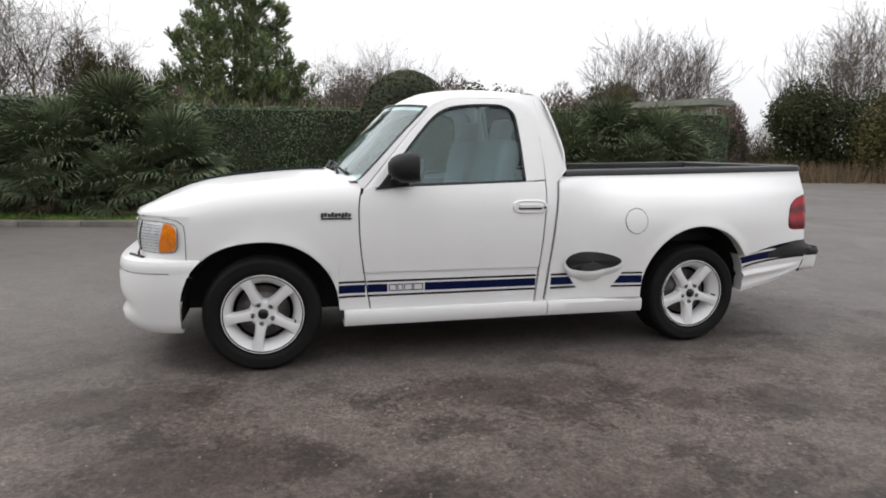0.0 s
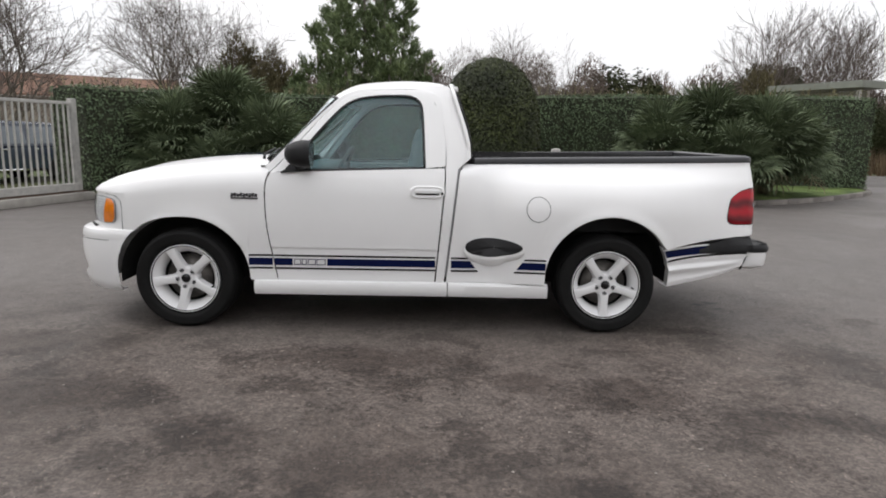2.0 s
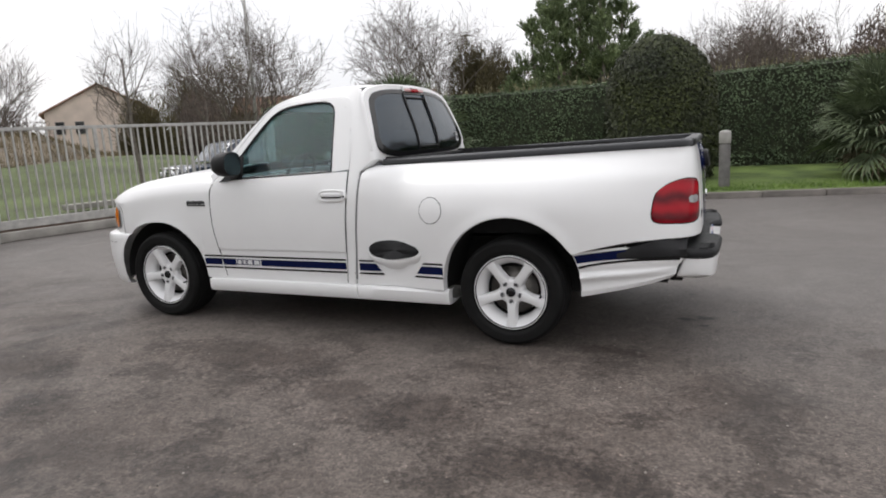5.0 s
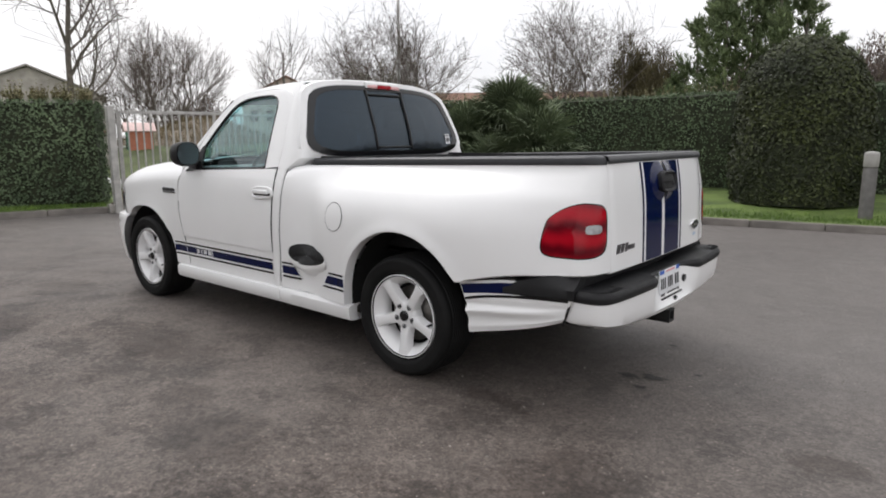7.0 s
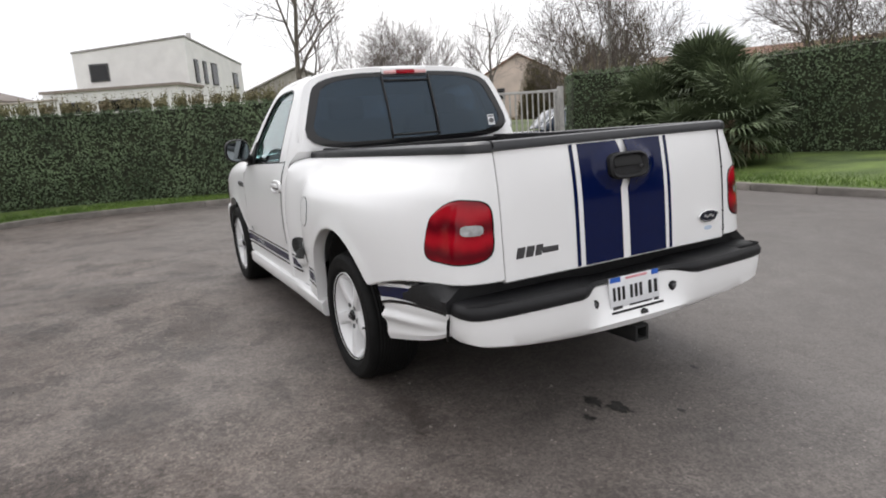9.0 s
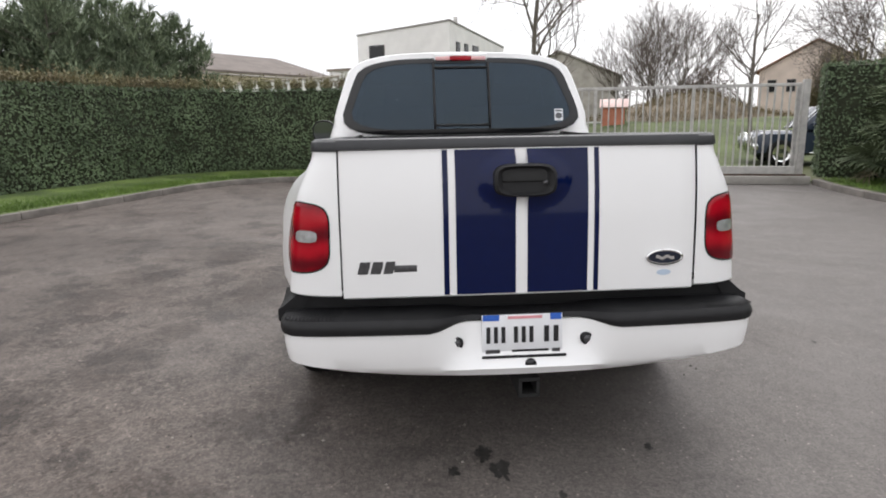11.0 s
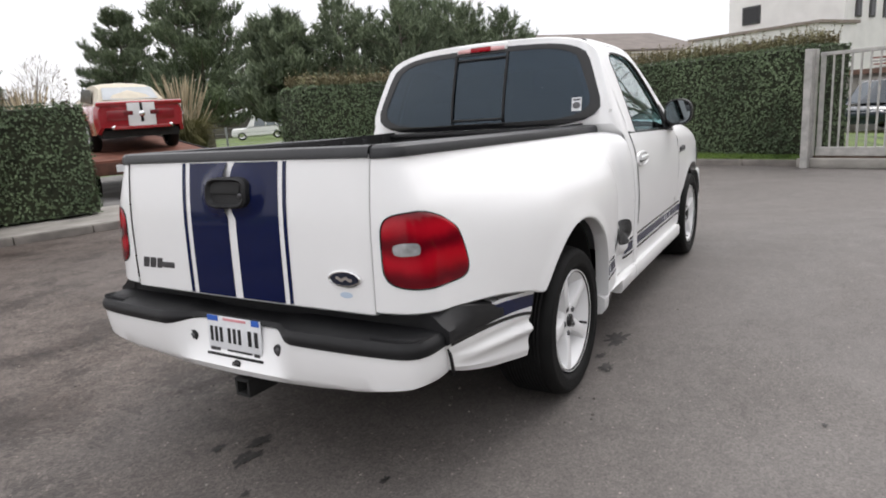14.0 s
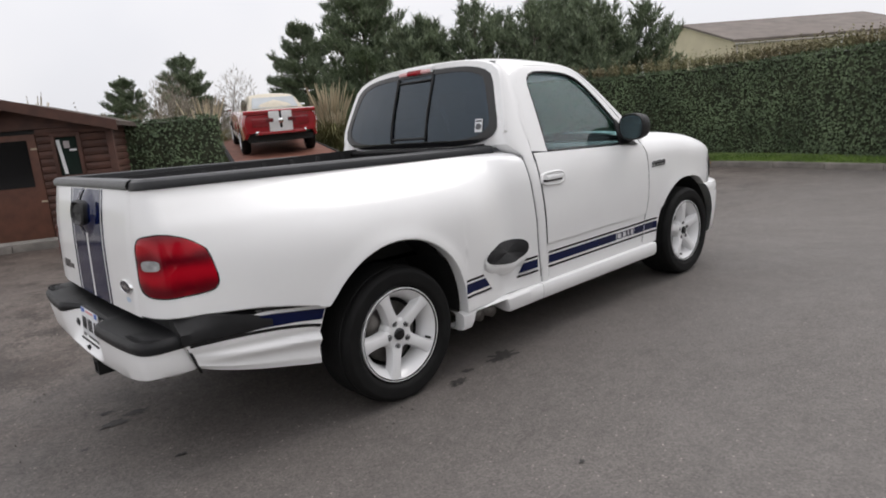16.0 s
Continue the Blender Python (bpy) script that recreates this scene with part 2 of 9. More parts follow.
# ---- the white pickup ----
truck = thing("pickup_truck", "white regular-cab pickup with navy racing stripes, parked on asphalt", "pickup truck", pose(1.5, 0, 0))

side_low = spline([(0.24, 0.955), (0.36, 0.972), (0.60, 0.985), (0.80, 1.0), (1.0, 0.992), (1.12, 0.968), (1.18, 0.945), (1.30, 0.905), (1.48, 0.84), (1.66, 0.765), (1.74, 0.722), (1.79, 0.66)])


def cab_y(x, z):
    y = side_low(z)
    if z < 0.606:
        y -= 0.010
    return y


bed_base = spline([(0.24, 0.935), (0.6, 0.925), (0.9, 0.905), (1.08, 0.87), (1.18, 0.81), (1.24, 0.775), (1.30, 0.765)])
flare_z = spline([(0.24, 0.07), (0.5, 0.085), (0.75, 0.12), (0.9, 0.132), (1.0, 0.125), (1.08, 0.10), (1.15, 0.055), (1.22, 0.01), (1.30, 0.0)])
flare_x = spline([(1.95, 0.0), (2.10, 0.02), (2.22, 0.25), (2.36, 0.75), (2.55, 0.98), (2.9, 1.0), (3.3, 0.93), (3.6, 0.58), (3.85, 0.13), (4.10, -0.30), (4.3, -0.34)])
bed_front = spline([(1.90, 1.0), (2.02, 1.0), (2.07, 0.93), (2.14, 0.62), (2.22, 0.25), (2.30, 0.05), (2.36, 0.0), (4.4, 0.0)])


def arch_lip(x, z, c, r, high):
    d = (math.hypot(x - c[0], z - c[1]) - r) / 0.075
    return high * (1 - d * d) ** 2 if -0.4 < d < 1 else 0.0


F_C, F_R = (0.020, 0.368), 0.447
R_C, R_R = (3.06, 0.405), 0.462


def bed_y(x, z):
    """The side of the bed: level with the cab at its front edge, hollow behind that, then flared over the wheel."""
    y = bed_base(z) + flare_x(x) * flare_z(z) + arch_lip(x, z, R_C, R_R, 0.010)
    f = max(0.0, min(1.0, bed_front(x)))
    if f:
        u = max(0.0, min(1.0, (1.214 - z) / 0.075))
        y += f * (side_low(min(z, 1.16)) - 0.008 - y) * math.sqrt(1 - (1 - u) ** 2)
    return y


# the tailgate and the corners beside it: the foot stands further back than the top
gate_x = spline([(0.60, 4.206), (0.73, 4.203), (1.0, 4.192), (1.1, 4.183), (1.2, 4.168), (1.262, 4.156), (1.30, 4.150)])


def bed_point(s, x, z, out=0.0):
    """A point on the bed's side, which turns the rear corner past x = 4.08: x runs on along the bend."""
    if x <= 4.08:
        return Vector((x, s * (bed_y(x, z) + out), z))
    a = min((x - 4.08) / 0.16, 1.0) * math.pi / 2
    w = bed_y(4.08, z) - 0.675
    return Vector((4.08 + (gate_x(z) - 4.082 + out) * math.sin(a), s * (0.675 + (w + out) * math.cos(a)), z))


def bed_top(x):
    """The upper edge of the bed falls a little towards the cab."""
    return 1.262 - 0.024 * max(0, 4.1 - x)


def arch_z(x, c, r):
    return c[1] + math.sqrt(max(r * r - (x - c[0]) ** 2, 0))


def arch_xs(c, r, lo, n=26):
    a0 = math.asin(max(-1, min(1, (lo - c[1]) / r)))
    return [c[0] - r * math.cos(a0 + (math.pi - 2 * a0) * k / n) for k in range(n + 1)]


hood_z = spline([(-0.795, 0.982), (-0.73, 1.004), (-0.64, 1.046), (-0.49, 1.100), (-0.32, 1.140), (-0.124, 1.168), (0.1, 1.192), (0.31, 1.205), (0.64, 1.212)])
plan_w = spline([(-0.795, 0.02), (-0.79, 0.25), (-0.77, 0.55), (-0.735, 0.72), (-0.675, 0.83), (-0.585, 0.90), (-0.50, 0.942), (-0.40, 0.963), (-0.2, 0.985), (0.1, 0.996), (0.64, 1.0)])


def front_arch_z(x):
    """The front arch: a circle behind the axle, fuller and squarer ahead of it."""
    if x >= F_C[0]:
        return arch_z(x, F_C, F_R)
    return F_C[1] + F_R * max(0.0, 1 - ((F_C[0] - x) / 0.50) ** 2.4) ** (1 / 2.4)


def front_arch_x(z):
    """Where the front arch's leading edge stands at a height."""
    return F_C[0] - 0.50 * max(0.0, 1 - (abs(z - F_C[1]) / F_R) ** 2.4) ** (1 / 2.4)


def fender_y(x, z):
    return side_low(min(z, 1.12)) - 1.0 + plan_w(x) - (0.010 if z < 0.606 and x > 0.3 else 0) + arch_lip(x, z, F_C, F_R, 0.009)


def fender_section(x, zb):
    """From the lip under the edge, up the side and over the shoulder to the hood seam."""
    zt, w = hood_z(x), plan_w(x)
    f = max(0.0, min(1.0, (x + 0.775) / 0.40))
    zs = max(zb + 0.01, zt - 0.03 - 0.17 * f * f * (3 - 2 * f))
    pts = [(fender_y(x, zb) - 0.06, zb + 0.004), (fender_y(x, zb) - 0.006, zb)]
    split = 0.83 if zb < 0.82 and zs > 0.84 else zb + (zs - zb) * 5 / 8
    for k in range(9):
        z = zb + (split - zb) * k / 5 if k < 5 else split + (zs - split) * (k - 5) / 3
        pts.append((fender_y(x, z), z + (0.006 if k == 0 else 0)))
    y0, yh = fender_y(x, zs), 0.74 * w
    for k in range(1, 10):
        a = math.pi / 2 * k / 9
        pts.append((yh + (y0 - yh) * math.cos(a) ** 0.9, zs + (zt - zs) * math.sin(a) ** 0.9))
    return pts


door_front = spline([(0.24, 0.672), (0.36, 0.664), (0.606, 0.622), (0.75, 0.602), (0.90, 0.592), (1.0, 0.591), (1.08, 0.598), (1.14, 0.615), (1.20, 0.630)])


def fender(s):
    rows = []
    for x in [-0.775, -0.745, -0.71, -0.665, -0.61, -0.55, -0.48, -0.437]:
        # ahead of the wheel arch the panel ends above the lamp bezel
        sec = fender_section(x, 0.695)
        cut = next(k for k, (y, z) in enumerate(sec) if k > 2 and z > 0.972)
        (ya, za), (yb, zb) = sec[cut - 1], sec[cut]
        edge = (ya + (yb - ya) * (0.972 - za) / (zb - za), 0.972)
        sec = [(edge[0] - 0.02, 0.972)] + [edge] * (cut - 1) + sec[cut:]
        rows.append([(x, s * y, z) for y, z in sec])
    for x in (-0.436, -0.431, -0.40, -0.37, -0.345):
        rows.append([(x, s * y, z) for y, z in fender_section(x, 0.706)])
    for x in [-0.337, -0.328, -0.315, -0.30] + [v for v in arch_xs(F_C, F_R, 0.36, 34) if v > -0.285]:
        rows.append([(x, s * y, z) for y, z in fender_section(x, front_arch_z(x))])
    for x in (0.470, 0.49, 0.515, 0.54, 0.585):
        rows.append([(x, s * y, z) for y, z in fender_section(x, 0.36)])
    # the rear edge leans with the door's front edge
    for r, keep in ((rows[-1], 1.0), (rows[-2], 0.5)):
        for k, (x, y, z) in enumerate(r):
            r[k] = (x + keep * (door_front(z) - 0.588), y, z)
    return tidy(grid(rows), 1e-6)


for s in (-1, 1):
    part("front_fender", fender(s), WHITE, truck)


def hood():
    rows = []
    for x in [-0.78, -0.755, -0.715, -0.66, -0.58, -0.47, -0.34, -0.2, 0.0, 0.2, 0.36, 0.46]:
        w, zt = 0.735 * plan_w(x), hood_z(x)
        r = []
        for k in range(25):
            v = -1 + k / 12
            r.append((x + (0.10 * abs(v) ** 2.5 if x > 0.4 else 0), w * v, zt + 0.035 * (1 - v * v) * min(1, (x + 0.80) / 0.4)))
        rows.append(r)
    return tidy(grid(rows))


part("hood", hood(), WHITE, truck)


def hood_point(x, y):
    w = 0.735 * plan_w(x)
    return Vector((x, y, hood_z(x) + 0.035 * (1 - (y / w) ** 2) * min(1, (x + 0.80) / 0.4) + 0.003))


for y0, y1 in ((-0.29, -0.272), (-0.25, -0.022), (0.022, 0.25), (0.272, 0.29)):
    part("hood_stripe", grid([[hood_point(-0.765 + 1.205 * k / 20, y0 + (y1 - y0) * j / 6) for j in range(7)] for k in range(21)]), BLUE, truck)

# nose: bezel wall, grille, headlamps
plan_nose = [(-0.795, 0.0), (-0.788, 0.30), (-0.77, 0.55), (-0.735, 0.72), (-0.675, 0.83), (-0.585, 0.90), (-0.50, 0.942), (-0.42, 0.960)]
nose_line = resample(smooth_line([(x, y, 0) for x, y in plan_nose], 2), 40)


def nose_point(s, u, z, out=0.0):
    k = min(max(u, 0), 1) * 39
    a = nose_line[int(k)].lerp(nose_line[min(int(k) + 1, 39)], k - int(k))
    b = nose_line[min(int(k) + 2, 39)] - nose_line[max(int(k) - 1, 0)]
    n = Vector((-b.y, b.x)).normalized()
    back = 0.008 * max(0, (z - 0.72) / 0.23)
    return Vector((a.x + n.x * out + back, s * (a.y + n.y * out - 0.3 * back), z))


for s in (-1, 1):
    part("headlamp_bezel", grid([[nose_point(s, k / 40, z) for k in range(41)] for z in (0.70, 0.73, 0.80, 0.88, 0.94, 0.972)]), WHITE, truck)
    def lens_at(u, v, out):
        """v runs from -1 at the lens's foot to 1 at its top, u along the bend."""
        end = max(0.0, (u - 0.80) / 0.14)
        mid, half = 0.848 - 0.006 * end, 0.094 - 0.014 * end**2
        return nose_point(s, u, mid + half * v, out + 0.012 * (1 - abs(v) ** 1.6))

    lamp = part("headlamp", grid([[lens_at(0.50 + (0.445 - 0.022 * abs(v) ** 4) * k / 20, v, 0.004) for k in range(21)] for v in np.linspace(-1, 1, 13)]), HEADLENS, truck, "clear ribbed headlamp lens")
    part("turn_signal", grid([[lens_at(0.852 + 0.016 * v + (0.088 - 0.016 * v - 0.030 * abs(v) ** 4) * k / 8, 0.95 * v, 0.008) for k in range(9)] for v in np.linspace(-1, 1, 13)]), AMBER, lamp, "amber turn signal")
    part("reflector", grid([[lens_at(0.515 + (0.165 + 0.014 * v) * k / 8, 0.84 * v, 0.006 - 0.010 * math.sin(math.pi * k / 8)) for k in range(9)] for v in np.linspace(-1, 1, 9)]), CHROME, lamp, "bright reflector bowl")
    part("lens_divider", tube(bmesh.new(), [lens_at(0.690 + 0.014 * v, v, 0.007) for v in np.linspace(-0.98, 0.98, 9)], 0.004, 5), BADGE, lamp)
    part("lens_rim", tube(bmesh.new(), [lens_at(0.50 + 0.445 * k / 14, -1, 0.003) for k in range(14)] + [lens_at(0.945 - 0.022 * abs(v) ** 4, v, 0.003) for v in np.linspace(-0.95, 0.95, 13)] + [lens_at(0.945 - 0.445 * k / 14, 1, 0.003) for k in range(1, 15)], 0.0028, 5), BADGE, lamp)
    for k in range(9):
        part("lens_rib", tube(bmesh.new(), [lens_at(0.70 + 0.148 * j / 6, -0.76 + 0.19 * k, 0.006) for j in range(7)], 0.002, 5), CLEARLENS, lamp)
for s in (-1, 1):
    part("bezel_gap", tube(bmesh.new(), [nose_point(s, u, z, 0.001) for u, z in ((0.3, 0.969), (0.5, 0.969), (0.7, 0.967), (0.86, 0.962), (0.94, 0.948), (0.972, 0.918), (0.980, 0.86), (0.982, 0.78), (0.984, 0.712))], 0.0022, 5), PLASTIC, truck)
part("grille", grid([[(-0.802 + 0.03 * (abs(y) / 0.5) ** 3, y, z) for y in np.linspace(-0.52, 0.52, 21)] for z in (0.74, 0.80, 0.86, 0.93)]), DARK, truck)
for k in range(5):
    part("grille_bar", tube(bmesh.new(), [(-0.81 + 0.03 * (abs(y) / 0.5) ** 3, y, 0.75 + 0.042 * k) for y in np.linspace(-0.5, 0.5, 15)], 0.008, 6), WHITE, truck)

# front bumper
bump_plan = resample(smooth_line([(-0.912, 0, 0), (-0.902, 0.35, 0), (-0.876, 0.62, 0), (-0.822, 0.79, 0), (-0.735, 0.89, 0), (-0.625, 0.952, 0), (-0.52, 0.978, 0), (-0.42, 0.984, 0), (-0.30, 0.984, 0)], 2), 36)
bump_prof = [(-0.10, 0.712), (-0.03, 0.712), (-0.010, 0.704), (0.0, 0.686), (0.005, 0.655), (0.000, 0.640), (0.000, 0.630), (0.010, 0.60), (0.010, 0.52), (0.002, 0.47), (-0.012, 0.44), (-0.020, 0.415), (-0.012, 0.385), (0.002, 0.362), (-0.002, 0.330), (-0.020, 0.285), (-0.06, 0.255), (-0.14, 0.258)]
side_prof = [(-0.10, 0.712), (-0.03, 0.712), (-0.010, 0.704), (-0.002, 0.686), (0.002, 0.655), (0.000, 0.640), (0.000, 0.630), (0.003, 0.60), (0.000, 0.52), (-0.004, 0.47), (-0.008, 0.44), (-0.012, 0.415), (-0.016, 0.385), (-0.020, 0.362), (-0.026, 0.330), (-0.034, 0.285), (-0.06, 0.255), (-0.14, 0.258)]
rows = []
for s, ks in ((-1, range(35, 0, -1)), (1, range(0, 36))):
    for k in ks:
        a, b = bump_plan[max(k - 1, 0)], bump_plan[min(k + 1, 35)]
        d = b - a
        n = Vector((-d.y, d.x, 0)).normalized()
        p = bump_plan[k]
        # the lower lip belongs to the front; the sides are flat and cut to the wheel arch
        f = max(0.0, min(1.0, (p.y - 0.74) / 0.12))
        rows.append([(min(p.x + n.x * o, front_arch_x(z) - 0.006), s * (p.y + n.y * o), z + (0.0 if z > 0.3 else 0.012 * (1 - abs(p.y)))) for o, z in ((a0 + (b0 - a0) * f, z0) for (a0, z0), (b0, z1) in zip(bump_prof, side_prof))])
front_bumper = part("front_bumper", tidy(grid(rows)), WHITE, truck)
for s in (-1, 1):
    part("bumper_seam", tube(bmesh.new(), [(p.x, s * (p.y + 0.0005), 0.634) for p in bump_plan[12:30]], 0.0018, 5), PLASTIC, front_bumper)
for s in (-1, 1):
    part("bumper_guard_trim", tube(bmesh.new(), [(-0.80 + 0.02 * k, s * (0.66 + 0.03 * k), 0.716) for k in range(6)], 0.010, 6), PLASTIC, truck)

for s in (-1, 1):
    part("cowl_corner", tidy(grid([[(x, s * y, z) for y, z in ((0.70, 1.211), (0.78, 1.207), (0.850, 1.193), (0.905, 1.170), (0.940, 1.142))] for x in (0.56, 0.59, 0.62, 0.66)])), WHITE, truck)

# doors, cab corners and roof
back_x = spline([(0.40, 1.985), (1.15, 1.99), (1.24, 2.03), (1.27, 2.045), (1.765, 1.915), (1.80, 1.905)])
win_edge = smooth_line([(0.735, 0, 1.152), (1.06, 0, 1.555), (1.20, 0, 1.668), (1.45, 0, 1.695), (1.685, 0, 1.69), (1.705, 0, 1.50), (1.722, 0, 1.186)], 3)
door_edge = smooth_line([(0.628, 0, 1.135), (0.66, 0, 1.165), (1.06, 0, 1.632), (1.20, 0, 1.715), (1.45, 0, 1.74), (1.83, 0, 1.745), (1.865, 0, 1.52), (1.868, 0, 1.20)], 3)
rail_edge = smooth_line([(0.585, 0, 1.185), (0.62, 0, 1.20), (1.06, 0, 1.655), (1.20, 0, 1.735), (1.45, 0, 1.765), (1.88, 0, 1.785), (1.90, 0, 1.75), (1.91, 0, 1.70)], 3)
N_E = 40
win_l, door_l, rail_l = (resample(p, N_E) for p in (win_edge, door_edge, rail_edge))
win_sill = [(0.735 + 0.987 * k / 14, 1.152 + 0.034 * k / 14) for k in range(15)]


def cab_at(s, p, out=0.0):
    return Vector((p.x, s * (side_low(p.z) + out), p.z))


def door_rear(z):
    return 1.868 - 0.088 * max(0, 1.08 - z)


def cab_end(z):
    """Where the cab stops ahead of the bed: a line that leans forward going down."""
    return 1.874 + 0.108 * (min(z, 1.22) - 0.40)


for s in (-1, 1):
    bm = bmesh.new()
    zs = [0.362, 0.37, 0.42, 0.48, 0.54, 0.59, 0.6055, 0.6065, 0.615, 0.66, 0.74, 0.82, 0.90, 0.98, 1.05, 1.10, 1.14, 1.17]
    rows = []
    for n, z in enumerate(zs):
        r = []
        for k in range(21):
            u = k / 20
            x = door_front(z) + 0.005 + (door_rear(z) - door_front(z) - 0.010) * u
            zz = z if n < 16 else z - 0.03 + (0.047 * u if n == 17 else 0.04 * u * 0.5)
            r.append((x, s * cab_y(x, zz), zz))
        rows.append(r)
    rows.insert(0, [(x, y - s * 0.04, z) for x, y, z in rows[0]])
    grid(rows, bm)
    frame_rows = [[cab_at(s, d.lerp(w, f), -0.004 if f == 0 else 0) for d, w in zip(door_l, win_l)] for f in (0, 0.08, 0.35, 0.7, 1.0)]
    frame_rows.append([cab_at(s, w, -0.035) for w in win_l])
    frame_rows.insert(0, [cab_at(s, d, -0.03) for d in door_l])
    grid(frame_rows, bm)
    door = part("door", tidy(bm), WHITE, truck)
    # glass, seal, mirror, handle
    loop = [Vector((w.x, 0, w.z)) for w in win_l] + [Vector((x, 0, z)) for x, z in reversed(win_sill)]
    mid = Vector((1.32, 0, 1.40))
    sheet = [[cab_at(s, mid.lerp(p, f), -0.020) for p in loop] for f in (0.02, 0.35, 0.7, 1.0)]
    bm = tidy(grid(sheet, closed=True))
    pane = part("window_pane", layered(bm, 0.005), WINGLASS, door, "grey-tinted window pane")
    pane.visible_shadow = False
    part("window_seal", tube(bmesh.new(), [cab_at(s, p, -0.008) for p in loop] + [cab_at(s, loop[0], -0.008)], 0.011, 6), GLOSSBLACK, door)
    # handle
    hc = Vector((1.742, 0, 1.020))
    oval = [(0.125 * math.copysign(abs(math.cos(a)) ** 0.6, math.cos(a)), 0.044 * math.copysign(abs(math.sin(a)) ** 0.7, math.sin(a))) for a in (2 * math.pi * k / 28 for k in range(28))]
    rows = [[(hc.x + x * f, s * (side_low(hc.z + z * f) + o), hc.z + z * f) for x, z in oval] for f, o in ((1.0, -0.002), (0.97, 0.012), (0.86, 0.014), (0.80, 0.004), (0.4, 0.002), (0.02, 0.002))]
    handle = part("door_handle", tidy(grid(rows, closed=True)), WHITE, door)
    bm = bmesh.new()
    box(bm, (hc.x, s * (side_low(hc.z) + 0.018), hc.z + 0.006), (0.17, 0.016, 0.028), None, 0.007)
    part("grip", bm, WHITE, door)
    # solid dark strip painted in for the shade beneath the grip
    part("grip_shadow_gap", box(bmesh.new(), (hc.x, s * (side_low(hc.z) + 0.008), hc.z - 0.012), (0.165, 0.006, 0.014), None, 0.002), DARK, door)
    part("lock_barrel", tube(bmesh.new(), [(hc.x + 0.105, s * (side_low(hc.z) + 0.0), hc.z - 0.008), (hc.x + 0.105, s * (side_low(hc.z) + 0.017), hc.z - 0.008)], 0.009, 10), GLOSSBLACK, door)
    # mirror: sail, arm, housing, glass
    mx, my = (0.885, 1.075) if s < 0 else (0.85, 1.045)
    bm = bmesh.new()
    sail = [(0.70, 1.135), (0.92, 1.155), (0.905, 1.33), (0.88, 1.335), (0.735, 1.165)]
    lo = [bm.verts.new(cab_at(s, Vector((x, 0, z)), 0.0)) for x, z in sail]
    hi = [bm.verts.new(cab_at(s, Vector((x, 0, z)), 0.014)) for x, z in sail]
    bm.faces.new(hi)
    for k in range(5):
        bm.faces.new((lo[k], lo[(k + 1) % 5], hi[(k + 1) % 5], hi[k]))
    tube(bm, [(mx - 0.05, s * 0.94, 1.19), (mx - 0.02, s * 0.98, 1.20), (mx - 0.015, s * 1.01, 1.215)], [0.045, 0.036, 0.036], 8)
    mirror = part("wing_mirror", tidy(bm), PLASTIC, truck, "black wing mirror")
    rows = []
    for k, (o, f) in enumerate([(-0.125, 0.05), (-0.118, 0.38), (-0.095, 0.68), (-0.055, 0.90), (0.0, 1.0), (0.05, 1.0), (0.06, 0.96), (0.055, 0.90)]):
        rows.append([(mx + o, s * (my + 0.098 * f * math.copysign(abs(math.cos(a)) ** 0.8, math.cos(a))), 1.275 + 0.094 * f * math.copysign(abs(math.sin(a)) ** 0.8, math.sin(a))) for a in (2 * math.pi * j / 24 for j in range(24))])
    part("housing", tidy(grid(rows, closed=True)), PLASTIC, mirror)
    gl = [(mx + 0.053, s * (my + 0.086 * math.copysign(abs(math.cos(a)) ** 0.8, math.cos(a))), 1.275 + 0.083 * math.copysign(abs(math.sin(a)) ** 0.8, math.sin(a))) for a in (2 * math.pi * j / 24 for j in range(24))]
    bm = bmesh.new()
    bm.faces.new([bm.verts.new(p) for p in gl])
    part("mirror_glass", layered(tidy(bm), 0.004), MIRROR, mirror)
    # cab corner: behind the door, down to the rocker
    rows = []
    for z in [0.36, 0.45, 0.55, 0.604, 0.608, 0.7, 0.85, 1.0, 1.1, 1.18, 1.26, 1.36, 1.46, 1.56, 1.64, 1.70, 1.745]:
        x0 = door_rear(z) + 0.005 if z < 1.52 else 1.873 - 0.02 * max(0, (z - 1.55) / 0.2)
        x1 = cab_end(z) + max(0, (z - 1.18) / 0.08) * 0.04 if z < 1.26 else back_x(z) + 0.008
        w = side_low(z)
        r = [(x0, s * (w - 0.03), z), (x0, s * (w - 0.003), z)]
        for k in range(1, 8):
            u = k / 7
            a = max(0, (u - 0.35) / 0.65) * math.pi / 2
            r.append((x0 + (x1 - x0) * (min(u, 0.35) + 0.65 * math.sin(a) * (1 if u > 0.35 else 0)), s * (w - (0.011 + 0.039 * max(0, min(1, (z - 1.18) / 0.10))) * (1 - math.cos(a))), z))
        r.append((x1 - 0.005, s * (w - 0.14), z))
        rows.append(r)
    part("cab_corner", tidy(grid(rows)), WHITE, truck)
    # A-pillar and roof rail
    rows = [[cab_at(s, r.lerp(d, f), 0) for r, d in zip(rail_l, door_l)] for f in (0.0, 0.3, 0.65, 0.9)]
    rows.append([cab_at(s, r.lerp(d, 0.92), -0.03) for r, d in zip(rail_l, door_l)])
    part("roof_rail", tidy(grid(rows)), WHITE, truck)

